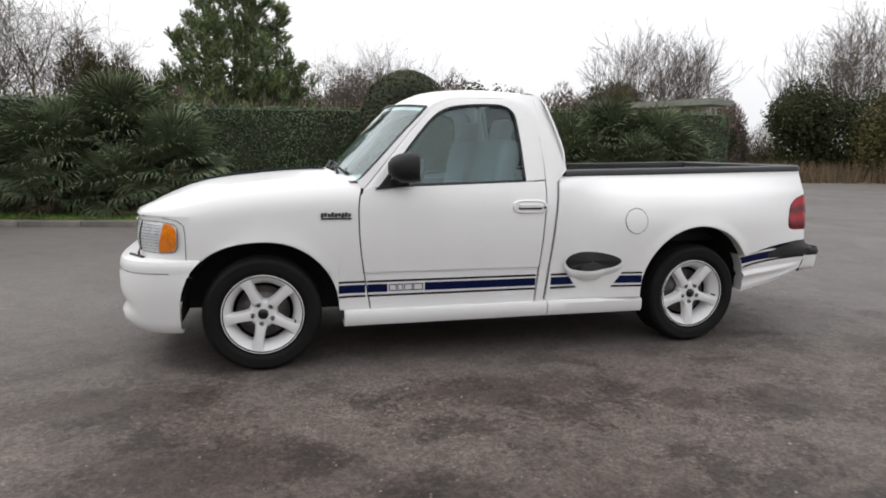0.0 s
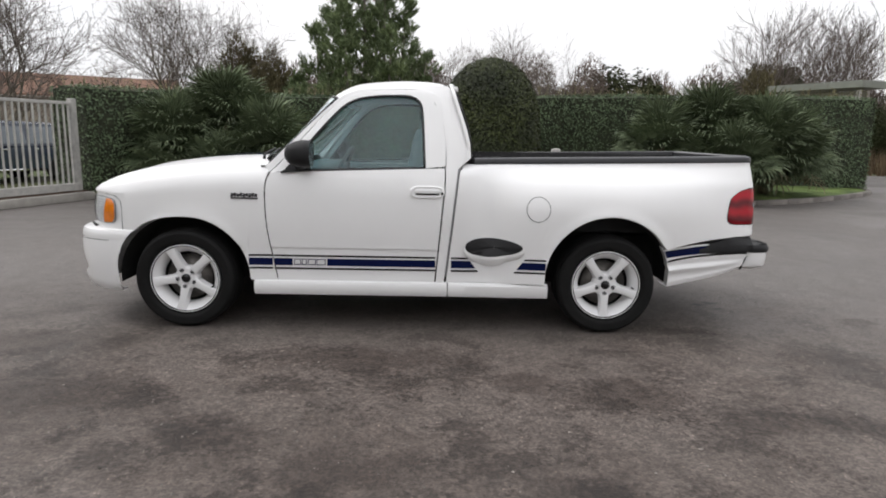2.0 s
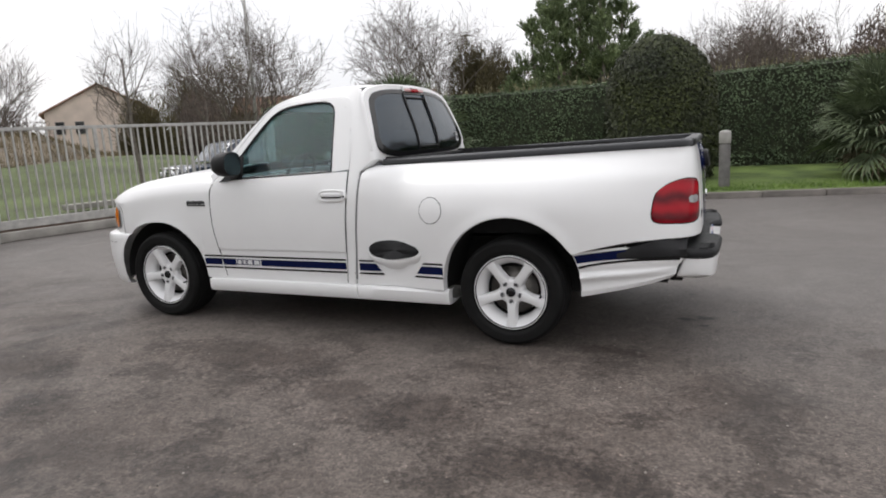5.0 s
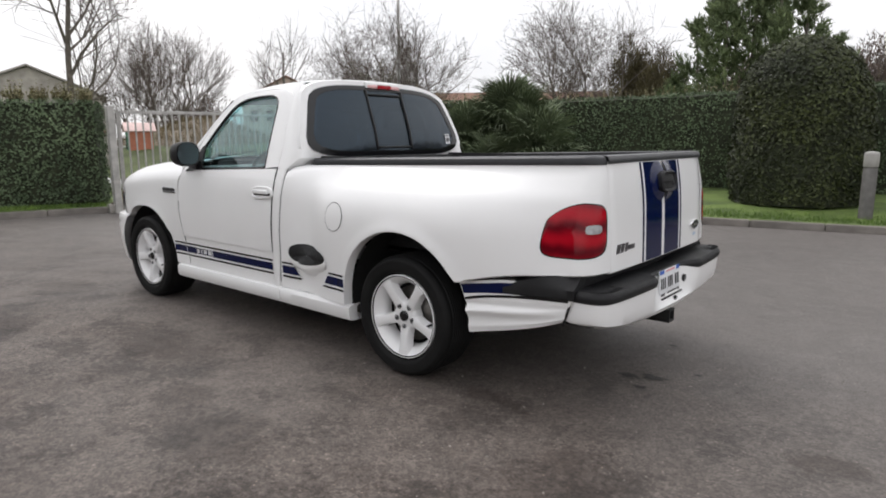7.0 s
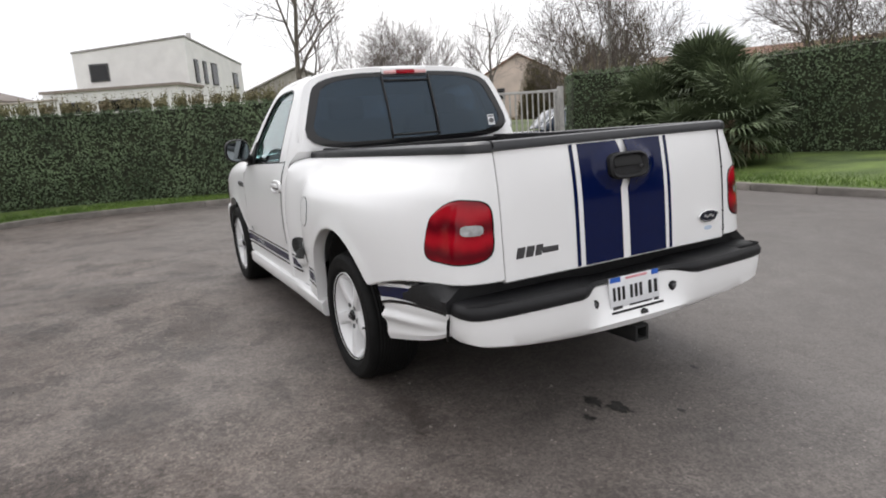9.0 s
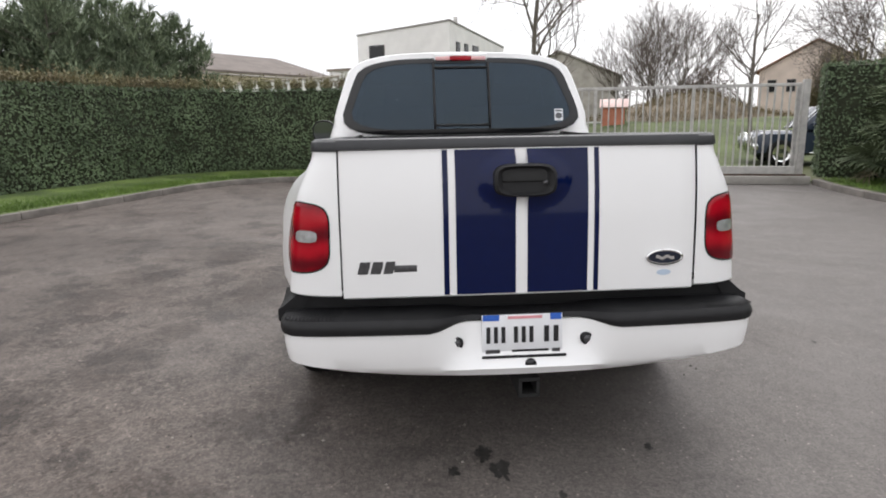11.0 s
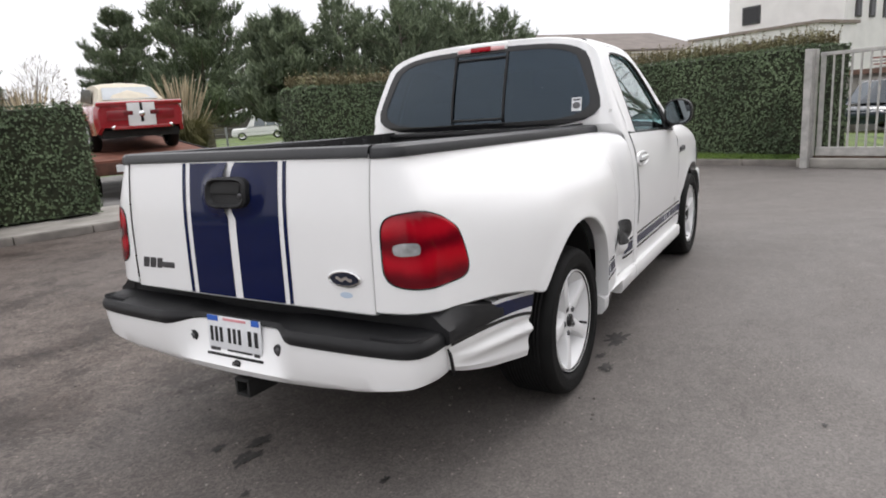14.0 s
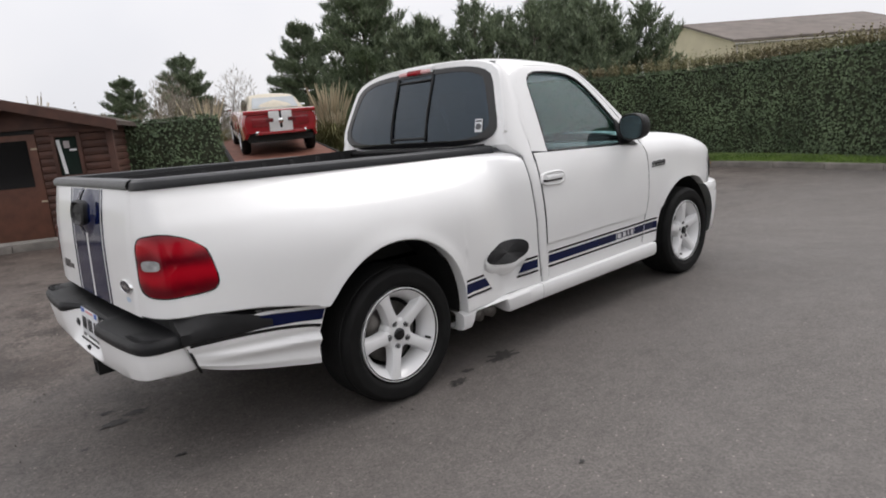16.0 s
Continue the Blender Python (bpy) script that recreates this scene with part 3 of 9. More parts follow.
roof_rows = []
rail_x = [r for r in rail_l if r.x > 1.05 and r.z > 1.6][:-3]
for n, r in enumerate(rail_x):
    u = n / (len(rail_x) - 1)
    w = side_low(r.z)
    lead = 0.14 * (1 - u) ** 2
    tail = 0.03 * u**6
    crown = 0.055 + 0.02 * math.sin(u * math.pi) if u < 0.98 else 0.05
    roof_rows.append([(r.x - lead * (1 - v * v) + tail * (1 - v * v), w * v, r.z + crown * (1 - abs(v) ** 2.6) * (0.55 + 0.45 * min(1, u * 4)) * (1 - 0.35 * u**8)) for v in np.linspace(-1, 1, 25)])
part("roof", tidy(grid(roof_rows)), WHITE, truck)


# windscreen
def screen_point(t, v, out=0.0):
    x, z = 0.60 + (1.075 - 0.60) * t, 1.185 + (1.672 - 1.185) * t
    w = side_low(z) - 0.012 - 0.02 * (1 - t)
    return Vector((x - 0.16 * (1 - v * v) * (1 - 0.15 * t) - out * 0.6, w * v, z + 0.035 * (1 - v * v) * t + out))


bm = tidy(grid([[screen_point(t, v) for v in np.linspace(-1, 1, 21)] for t in np.linspace(0, 1, 9)]))
ws = part("windscreen", layered(bm, 0.006), WINGLASS, truck, "clear windscreen")
ws.visible_shadow = False
part("windscreen_seal", tube(bmesh.new(), [screen_point(t, -1) for t in np.linspace(0, 1, 8)] + [screen_point(1, v) for v in np.linspace(-0.9, 0.9, 12)] + [screen_point(t, 1) for t in np.linspace(1, 0, 8)], 0.010, 6), GLOSSBLACK, truck)
rows = []
for v in np.linspace(-1, 1, 21):
    b = screen_point(0, v)
    rows.append([(b.x + 0.01, b.y, b.z + 0.004), (b.x - 0.05, b.y, b.z - 0.004), (0.45 + 0.10 * abs(v) ** 2.5, 0.80 * v, 1.20 + 0.03 * (1 - v * v)), (0.44 + 0.10 * abs(v) ** 2.5, 0.80 * v, 1.16)])
part("cowl_panel", tidy(grid(rows)), PLASTIC, truck)
for y0 in (-0.62, 0.05):
    wiper = part("wiper_arm", tube(bmesh.new(), [(0.50, y0, 1.215), (0.49, y0 + 0.05, 1.25), screen_point(0.16, (y0 + 0.22) / 0.9, 0.03)], [0.012, 0.010, 0.006], 6), PLASTIC, truck)
    part("wiper_blade", tube(bmesh.new(), [screen_point(0.05 + 0.012 * k, (y0 - 0.10 + 0.06 * k) / 0.9, 0.018) for k in range(10)], 0.008, 5), PLASTIC, wiper)

# back of the cab with its sliding window


def back_point(y, z, out=0.0):
    w = side_low(z) - 0.06
    v = max(-1, min(1, y / max(w, 0.1)))
    return Vector((back_x(z) + 0.035 * (1 - v * v) + out, y, z))


def back_loop(wb, wt, z0, z1, r, n=64):
    pts = smooth_line([(-wb, z0, 0), (0, z0, 0), (wb, z0, 0), (wb * 0.45 + wt * 0.55, z0 * 0.4 + z1 * 0.6, 0), (wt, z1, 0), (0, z1 + r, 0), (-wt, z1, 0), (-(wb * 0.45 + wt * 0.55), z0 * 0.4 + z1 * 0.6, 0)], 3, True)
    pts = [p.copy() for p in pts]
    k0 = min(range(len(pts)), key=lambda k: pts[k].y * 10 + abs(pts[k].x))
    pts = pts[k0:] + pts[:k0]
    return resample(pts + [pts[0]], n + 1)[:-1]


outer = back_loop(0.93, 0.74, 1.21, 1.80, 0.03)
black = back_loop(0.865, 0.685, 1.262, 1.765, 0.022)
glass = back_loop(0.80, 0.63, 1.30, 1.738, 0.012)
rows = [[back_point(o.x, o.y, -0.02) for o in outer]] + [[back_point(*(o.lerp(b, f)).xy, 0.0) for o, b in zip(outer, black)] for f in (0.15, 0.6, 1.0)] + [[back_point(b.x, b.y, -0.02) for b in black]]
part("cab_back", tidy(grid(rows, closed=True)), WHITE, truck)
rows = [[back_point(b.x, b.y, 0.0) for b in black], [back_point(b.x, b.y, 0.010) for b in black]] + [[back_point(*(b.lerp(g, f)).xy, 0.012) for b, g in zip(black, glass)] for f in (0.3, 1.0)] + [[back_point(g.x, g.y, 0.0) for g in glass]]
rear_window = part("rear_window", tidy(grid(rows, closed=True)), GLOSSBLACK, truck, "black-framed sliding rear window")


def clip_loop(pts, x0, x1):
    return [Vector((min(max(p.x, x0), x1), p.y, 0)) for p in pts]


for x0, x1, o in ((-0.9, -0.195, 0.008), (-0.185, 0.185, 0.003), (0.195, 0.9, 0.008)):
    lp = clip_loop(glass, x0, x1)
    mid = Vector(((max(x0, -0.7) + min(x1, 0.7)) / 2, 1.5, 0))
    bm = tidy(grid([[back_point(*mid.lerp(p, f).xy, o) for p in lp] for f in (0.01, 0.4, 0.75, 1.0)], closed=True), 1e-4)
    pane = part("window_pane", layered(bm, 0.005), DARKGLASS, rear_window, "dark privacy glass pane")
    pane.visible_shadow = False
for y in (-0.19, 0.19):
    part("slider_post", tube(bmesh.new(), [back_point(y, z, 0.012) for z in np.linspace(1.302, 1.75, 8)], 0.009, 6), MATTBLACK, rear_window)
for z in (1.325, 1.715):
    part("slider_rail", tube(bmesh.new(), [back_point(y, z, 0.010) for y in np.linspace(-0.185, 0.185, 8)], 0.008, 6), MATTBLACK, rear_window)
rows = [[back_point(y, z, 0.014) for y in np.linspace(0.645, 0.705, 4)] for z in np.linspace(1.345, 1.425, 4)]
part("window_sticker", layered(tidy(grid(rows)), 0.001), PLATEWHITE, rear_window, "small white sticker with a grey round mark")
part("sticker_mark", layered(tidy(grid([[back_point(0.675 + 0.024 * f * math.cos(a), 1.378 + 0.020 * f * math.sin(a), 0.0155) for a in (2 * math.pi * k / 20 for k in range(20))] for f in (0.05, 0.5, 1.0)], closed=True)), 0.0006), BADGE, rear_window)
part("sticker_bar", layered(tidy(grid([[back_point(y, z, 0.0155) for y in np.linspace(0.652, 0.698, 4)] for z in (1.406, 1.418)])), 0.0006), BADGE, rear_window)
brake = part("high_brake_lamp", tidy(grid([[(1.975 + 0.012 * math.sin(b * math.pi) - 0.02 * b, y, 1.783 + 0.040 * (b - 0.5)) for y in np.linspace(-0.075, 0.075, 6)] for b in np.linspace(0, 1, 5)])), REDLENS, truck, "red high-level brake lamp")
for s in (-1, 1):
    part("cargo_lamp", tidy(grid([[(1.973 + 0.012 * math.sin(b * math.pi) - 0.02 * b - 0.03 * (abs(y) - 0.07), s * y, 1.782 + 0.038 * (b - 0.5)) for y in np.linspace(0.077, 0.172, 5)] for b in np.linspace(0, 1, 5)])), mat("pink_cargo_lens", (0.75, 0.42, 0.42), 0.15, coat=0.8), brake)
part("lamp_housing", box(bmesh.new(), (1.938, 0, 1.785), (0.06, 0.37, 0.05), None, 0.012), WHITE, brake)

# inside the cab
part("dashboard", box(bmesh.new(), (0.80, 0, 1.07), (0.34, 1.66, 0.20), None, 0.06, 3), DASH, truck)
part("cab_floor", box(bmesh.new(), (1.25, 0, 0.55), (1.35, 1.80, 0.05)), DARK, truck)
part("firewall", box(bmesh.new(), (0.62, 0, 0.80), (0.04, 1.78, 0.70)), DARK, truck)
part("cab_rear_wall", box(bmesh.new(), (1.955, 0, 0.85), (0.03, 1.70, 0.78)), WHITE, truck)
for s in (-1, 1):
    part("door_card", box(bmesh.new(), (1.25, s * 0.915, 0.80), (1.15, 0.03, 0.66), None, 0.01), SEATCLOTH, truck)
    bm = bmesh.new()
    box(bm, (1.36, s * 0.40, 0.86), (0.52, 0.66, 0.20), None, 0.06, 3)
    box(bm, (1.66, s * 0.40, 1.16), (0.16, 0.62, 0.62), pose(0, 0, 0, 0, 12), 0.06, 3)
    seat = part("seat", bm, SEATCLOTH, truck, "light grey cloth seat")
    part("headrest", box(bmesh.new(), (1.73, s * 0.40, 1.53), (0.10, 0.28, 0.17), pose(0, 0, 0, 0, 12), 0.045, 3), SEATCLOTH, seat)
wheel_m = Matrix.Translation((1.05, -0.40, 1.14)) @ pose(0, 0, 0, 0, -62)
bm = bmesh.new()
tube(bm, [wheel_m @ Vector((0.19 * math.cos(a), 0.19 * math.sin(a), 0)) for a in (2 * math.pi * k / 28 for k in range(29))], 0.016, 8)
for a in (0.0, 2.1, 4.2):
    tube(bm, [wheel_m @ Vector((0, 0, -0.02)), wheel_m @ Vector((0.185 * math.cos(a), 0.185 * math.sin(a), 0))], 0.014, 6)
lathe(bm, [(0, 0.0), (0.07, 0.0), (0.075, -0.03), (0.03, -0.05), (0.03, -0.25), (0, -0.25)], 16, wheel_m)
part("steering_wheel", bm, DASH, truck)

# bed: sides, rails, liner
bed_foot = spline([(3.49, 0.636), (3.60, 0.663), (3.71, 0.687), (3.82, 0.703), (4.0, 0.718), (4.12, 0.728)])

for s in (-1, 1):
    rows = []

    def bed_column(x, zb):
        ztop = bed_top(x)
        r = [bed_point(s, x, zb, -0.07), bed_point(s, x, zb, -0.006)]
        r[0].z, r[1].z = zb + 0.004, zb
        r += [bed_point(s, x, zb + 0.006 + (0.89 - zb - 0.006) * k / 9) for k in range(9)]
        r += [bed_point(s, x, 0.89 + (ztop - 0.89) * (1 - (1 - k / 17) ** 1.5)) for k in range(18)]
        r.append(bed_point(s, x, ztop, -0.05))
        return r

    rows.append([p + Vector((0.002, -s * 0.03, 0)) for p in bed_column(1.996, 0.36)])
    rows.append([p + Vector((0.0, -s * 0.004, 0)) for p in bed_column(1.9965, 0.36)])
    for x in (1.998, 2.012, 2.04, 2.08, 2.13, 2.19, 2.26, 2.34, 2.42, 2.50, 2.57, 2.5975):
        rows.append(bed_column(x, 0.36))
    for x in arch_xs(R_C, R_R, 0.40):
        rows.append(bed_column(x, max(arch_z(x, R_C, R_R), 0.40 if x < 3.06 else bed_foot(max(x, 3.49)) - 0.004)))
    for x in (3.5235, 3.56, 3.65, 3.75, 3.85, 3.95, 4.03, 4.08, 4.10, 4.12, 4.14, 4.16, 4.18, 4.20, 4.22, 4.24):
        rows.append(bed_column(x, bed_foot(min(x, 4.12))))
    # the front edge leans with the cab's end, and its top corner is rounded
    for r in rows[:8]:
        for p in r:
            f = max(0, min(1, (2.20 - p.x) / 0.204))
            p.x += f * (cab_end(p.z) + 0.015 - 1.996)
    for r in rows[:7]:
        for p in r:
            d = cab_end(p.z) + 0.080 - p.x
            cap = 1.220 - (0.065 - math.sqrt(max(0.065**2 - max(d, 0) ** 2, 0)))
            p.z = min(p.z, cap)
    side_panel = part("bed_side", tidy(grid(rows), 1e-6), WHITE, truck)
    gap_z = np.linspace(0.40, 1.20, 14)
    # added strip; its grey paints the half shade between cab and bed
    part("body_gap", tidy(grid([[(cab_end(z) + dx, s * (side_low(z) + dy), z) for z in gap_z] for dx, dy in ((-0.001, -0.012), (0.002, -0.017), (0.013, -0.019), (0.016, -0.016))])), GAPGREY, truck, "grey strip painted as the half-shaded gap between cab and bed")
    # fuel flap on the driver's side
    if s < 0:
        ring = [bed_point(s, 2.532 + 0.083 * math.cos(a), 0.914 + 0.088 * math.sin(a), 0.001) for a in (2 * math.pi * k / 40 for k in range(41))]
        flap = part("fuel_flap", tidy(grid([[bed_point(s, 2.532 + 0.081 * f * math.cos(a), 0.914 + 0.086 * f * math.sin(a), 0.003) for a in (2 * math.pi * k / 40 for k in range(40))] for f in (0.02, 0.4, 0.8, 1.0)], closed=True)), WHITE, side_panel)
        part("flap_gap", tube(bmesh.new(), ring, 0.0022, 5), PLASTIC, side_panel)
    # step: white bowl under a sloping black tread
    step_c = Vector((2.225, 0, 0.630))

    def step_ring(f, g, drop, b, out):
        """f, g: part of the tread's half length and half height; out: how far the lower edge stands off the side."""
        cb, sb = math.cos(b), math.sin(b)
        low = max(-1.0, min(1.0, g * sb))
        x = step_c.x + 0.207 * f * math.copysign(abs(cb) ** 0.86, cb)
        z = step_c.z - 0.064 * g * sb * (1 - 0.22 * cb) - drop
        side = bed_y(x, max(z, 0.45))
        edge = max(1.000 - 0.12 * (2.225 - x) ** 2 / 0.04, side) + out
        return Vector((x, s * (side + 0.008 + (edge - side) * max(0.0, min(1.0, 0.55 + 0.55 * low))), z))

    turn_b = [2 * math.pi * k / 44 for k in range(44)]
    rows = [[step_ring(f, g, d, b, o) for b in turn_b] for f, g, d, o in ((0.97, 0.96, -0.004, 0.008), (1.03, 1.04, 0.002, 0.012), (1.05, 1.07, 0.014, 0.012), (1.04, 1.05, 0.034, 0.004), (0.95, 0.96, 0.060, -0.014), (0.80, 0.80, 0.086, -0.036), (0.60, 0.56, 0.106, -0.056), (0.36, 0.32, 0.120, -0.070), (0.1, 0.1, 0.124, -0.078))]
    step = part("side_step", tidy(grid(rows, closed=True)), WHITE, truck, "white step bowl with a black tread")
    rows = [[step_ring(f, g, -0.3 * h, b, 0.006 + h) for b in turn_b] for f, g, h in ((0.99, 0.99, -0.006), (0.99, 0.99, 0.008), (0.94, 0.93, 0.014), (0.6, 0.6, 0.012), (0.02, 0.02, 0.010))]
    part("tread", tidy(grid(rows, closed=True)), PLASTIC, step)
    # rail cap
    def cap_rows(path, prof):
        return [[Vector((p.x, p.y, p.z)) + Vector((0, 0, dz)) + n * dn for dn, dz in prof] for p, n in path]

    path = []
    for x in (2.082, 2.092, 2.2, 2.6, 3.0, 3.4, 3.8, 4.0, 4.08, 4.10, 4.13, 4.16, 4.19, 4.22, 4.24):
        p = bed_point(s, x, bed_top(x))
        a = max(0, min((x - 4.08) / 0.16, 1)) * math.pi / 2
        path.append((p, Vector((math.sin(a), s * math.cos(a), 0))))
    prof = [(-0.005, -0.002), (0.006, 0.0), (0.008, 0.012), (0.002, 0.034), (-0.012, 0.044), (-0.05, 0.046), (-0.062, 0.040), (-0.066, 0.0), (-0.066, -0.03)]
    part("bed_rail_cap", tidy(grid(cap_rows(path, prof))), CAPBLACK, truck, "black plastic bed rail cap")
    # inside of the bed
    part("bed_liner_side", box(bmesh.new(), (3.06, s * 0.70, 0.98), (2.02, 0.02, 0.58)), BEDLINER, truck)
    for k in range(9):
        part("liner_rib", box(bmesh.new(), (2.2 + 0.22 * k, s * 0.688, 1.0), (0.04, 0.012, 0.50), None, 0.004), BEDLINER, truck)
    bm = bmesh.new()
    box(bm, (3.06, s * 0.60, 0.82), (0.86, 0.18, 0.24), None, 0.03)
    part("wheel_box", bm, BEDLINER, truck)
part("bed_floor", box(bmesh.new(), (3.06, 0, 0.70), (2.05, 1.42, 0.03)), BEDLINER, truck)
part("bed_front_wall", box(bmesh.new(), (2.085, 0, 0.965), (0.03, 1.46, 0.57), None, 0.005), BEDLINER, truck)
part("front_rail_cap", box(bmesh.new(), (2.085, 0, 1.240), (0.055, 1.44, 0.035), None, 0.012), PLASTIC, truck)

# tailgate
bm = bmesh.new()
rows = []
for z in (0.718, 0.724, 0.80, 0.9, 1.0, 1.1, 1.2, 1.255, 1.272, 1.276):
    e = 0.006 if z in (0.718, 1.276) else 0.0
    g = gate_x(z)
    rows.append([(4.105, -0.669, z), (g - 0.006 - e, -0.669, z)] + [(g - e + 0.008 * (1 - (y / 0.66) ** 2), y, z) for y in np.linspace(-0.66, 0.66, 23)] + [(g - 0.006 - e, 0.669, z), (4.105, 0.669, z)])
grid(rows, bm)
box(bm, (4.115, 0, 1.01), (0.03, 1.32, 0.53))
tailgate = part("tailgate", tidy(bm), WHITE, truck, "white tailgate with navy stripes")


def gate_point(y, z, out=0.0):
    hump = 0.026 * max(0, 1 - ((y - 0.01) / 0.17) ** 2 - ((z - 1.155) / 0.10) ** 2) ** 0.5
    return Vector((gate_x(z) + 0.008 * (1 - (y / 0.66) ** 2) + hump + out, y, z))


for y0, y1 in ((-0.292, -0.272), (-0.245, -0.022), (0.022, 0.252), (0.276, 0.294)):
    part("gate_stripe", layered(tidy(grid([[gate_point(y0 + (y1 - y0) * j / 14, z, 0.002) for j in range(15)] for z in np.linspace(0.726, 1.262, 28)])), 0.0015), BLUE, tailgate, "navy stripe")
part("gate_cap", tidy(grid([[(4.088 + dx, y, 1.262 + dz) for y in np.linspace(-0.675, 0.675, 14)] for dx, dz in ((0.0, 0.0), (0.0, 0.035), (0.012, 0.044), (0.056, 0.046), (0.072, 0.041), (0.081, 0.026), (0.080, 0.006), (0.07, 0.002))])), CAPBLACK, tailgate, "black plastic tailgate cap")
hp = [(0.0 + 0.118 * math.copysign(abs(math.cos(a)) ** 0.5, math.cos(a)), 0.060 * math.copysign(abs(math.sin(a)) ** 0.55, math.sin(a))) for a in (2 * math.pi * k / 32 for k in range(32))]
rows = [[gate_point(0.01 + y * f, 1.150 + z * f, o) for y, z in hp] for f, o in ((1.0, 0.0), (0.98, 0.022), (0.88, 0.027), (0.80, 0.020), (0.72, 0.010), (0.3, 0.007), (0.02, 0.007))]
part("gate_handle", tidy(grid(rows, closed=True)), PLASTIC, tailgate, "black tailgate handle")
part("paddle", box(bmesh.new(), (4.212, 0.005, 1.166), (0.014, 0.165, 0.045), pose(0, 0, 0, 0, -18), 0.006), DARK, tailgate)
part("lock_barrel", tube(bmesh.new(), [(4.195, 0.084, 1.140), (4.222, 0.084, 1.140)], 0.010, 12), BADGE, tailgate)
bm = tidy(grid([[gate_point(0.551 + 0.074 * f * math.cos(a), 0.845 + 0.031 * f * math.sin(a), o) for a in (2 * math.pi * k / 32 for k in range(32))] for f, o in ((1.0, 0.0), (0.98, 0.008), (0.9, 0.010), (0.86, 0.007), (0.02, 0.007))], closed=True))
oval = part("oval_badge", bm, CHROME, tailgate, "oval badge with a chrome rim and dark centre")
part("badge_field", tidy(grid([[gate_point(0.551 + 0.062 * f * math.cos(a), 0.845 + 0.023 * f * math.sin(a), 0.0095) for a in (2 * math.pi * k / 32 for k in range(32))] for f in (1.0, 0.5, 0.02)], closed=True)), mat("dark_badge_enamel", (0.012, 0.016, 0.03), 0.15), tailgate)
part("badge_script", layered(tidy(grid([[gate_point(y, 0.845 + dz + 0.004 * math.sin(y * 160), 0.0105) for y in np.linspace(0.515, 0.587, 16)] for dz in (-0.006, 0.006)])), 0.0005), CHROME, tailgate)
part("faded_decal", layered(tidy(grid([[gate_point(0.551 + 0.028 * f * math.cos(a), 0.785 + 0.011 * f * math.sin(a), 0.002) for a in (2 * math.pi * k / 20 for k in range(20))] for f in (1.0, 0.02)], closed=True)), 0.001), mat("pale_blue_decal", (0.5, 0.6, 0.72), 0.4), tailgate)
for y0, w, h in ((-0.61, 0.045, 0.046), (-0.562, 0.045, 0.046), (-0.514, 0.042, 0.046)):
    bm = bmesh.new()
    slab(bm, [(-0.004, 0), (w - 0.012, 0), (w - 0.002, h * 0.6), (w, h), (0.008, h), (0.0, h * 0.4)], 0.008, Matrix.Translation((4.196, y0, 0.812)) @ Matrix(((0, 0, 1, 0), (1, 0, 0, 0), (0, 1, 0, 0), (0, 0, 0, 1))))
    part("badge_block", tidy(bm), BADGE, tailgate, "raised pewter badge block")
part("badge_bar", box(bmesh.new(), (4.203, -0.435, 0.830), (0.006, 0.085, 0.026), None, 0.002), BADGE, tailgate)

# lamps at the rear corners
for s in (-1, 1):
    def lamp_at(f, a, out):
        """A point of the lens: f from its middle to its rim, a round it."""
        u = f * math.copysign(abs(math.cos(a)) ** 0.42, math.cos(a))
        v = f * math.copysign(abs(math.sin(a)) ** 0.42, math.sin(a))
        x = 4.077 + 0.141 * u + (0.022 * v + 0.008) * (0.5 - 0.5 * u)
        return bed_point(s, x, 0.948 + 0.132 * v - 0.024 * max(0, v) * (0.5 - 0.5 * u) + 0.007 * max(0, v) * math.exp(-(((u - 0.2) / 0.3) ** 2)) - 0.045 * (max(0, v) * max(0, -u)) ** 2, out)

    round_a = [2 * math.pi * k / 176 for k in range(176)]
    tail = part("tail_lamp", tidy(grid([[lamp_at(f, a, o) for a in round_a] for f, o in ((1.0, 0.0), (0.985, 0.003), (0.94, 0.005), (0.87, 0.0055), (0.8, 0.006), (0.7, 0.006), (0.6, 0.006), (0.48, 0.006), (0.35, 0.006), (0.2, 0.006), (0.001, 0.006))], closed=True)), REDLENS, truck, "red tail lamp lens")
    part("lamp_seal", tube(bmesh.new(), [lamp_at(1.012, a, 0.0) for a in round_a + round_a[:1]], 0.0035, 5), GLOSSBLACK, tail)
    part("reverse_lens", tidy(grid([[bed_point(s, 4.165 + 0.030 * f * math.copysign(abs(math.cos(a)) ** 0.6, math.cos(a)), 0.955 + 0.022 * f * math.copysign(abs(math.sin(a)) ** 0.6, math.sin(a)), 0.0075) for a in (2 * math.pi * k / 24 for k in range(24))] for f in (1.0, 0.5, 0.02)], closed=True)), CLEARLENS, tail, "clear reversing lens")

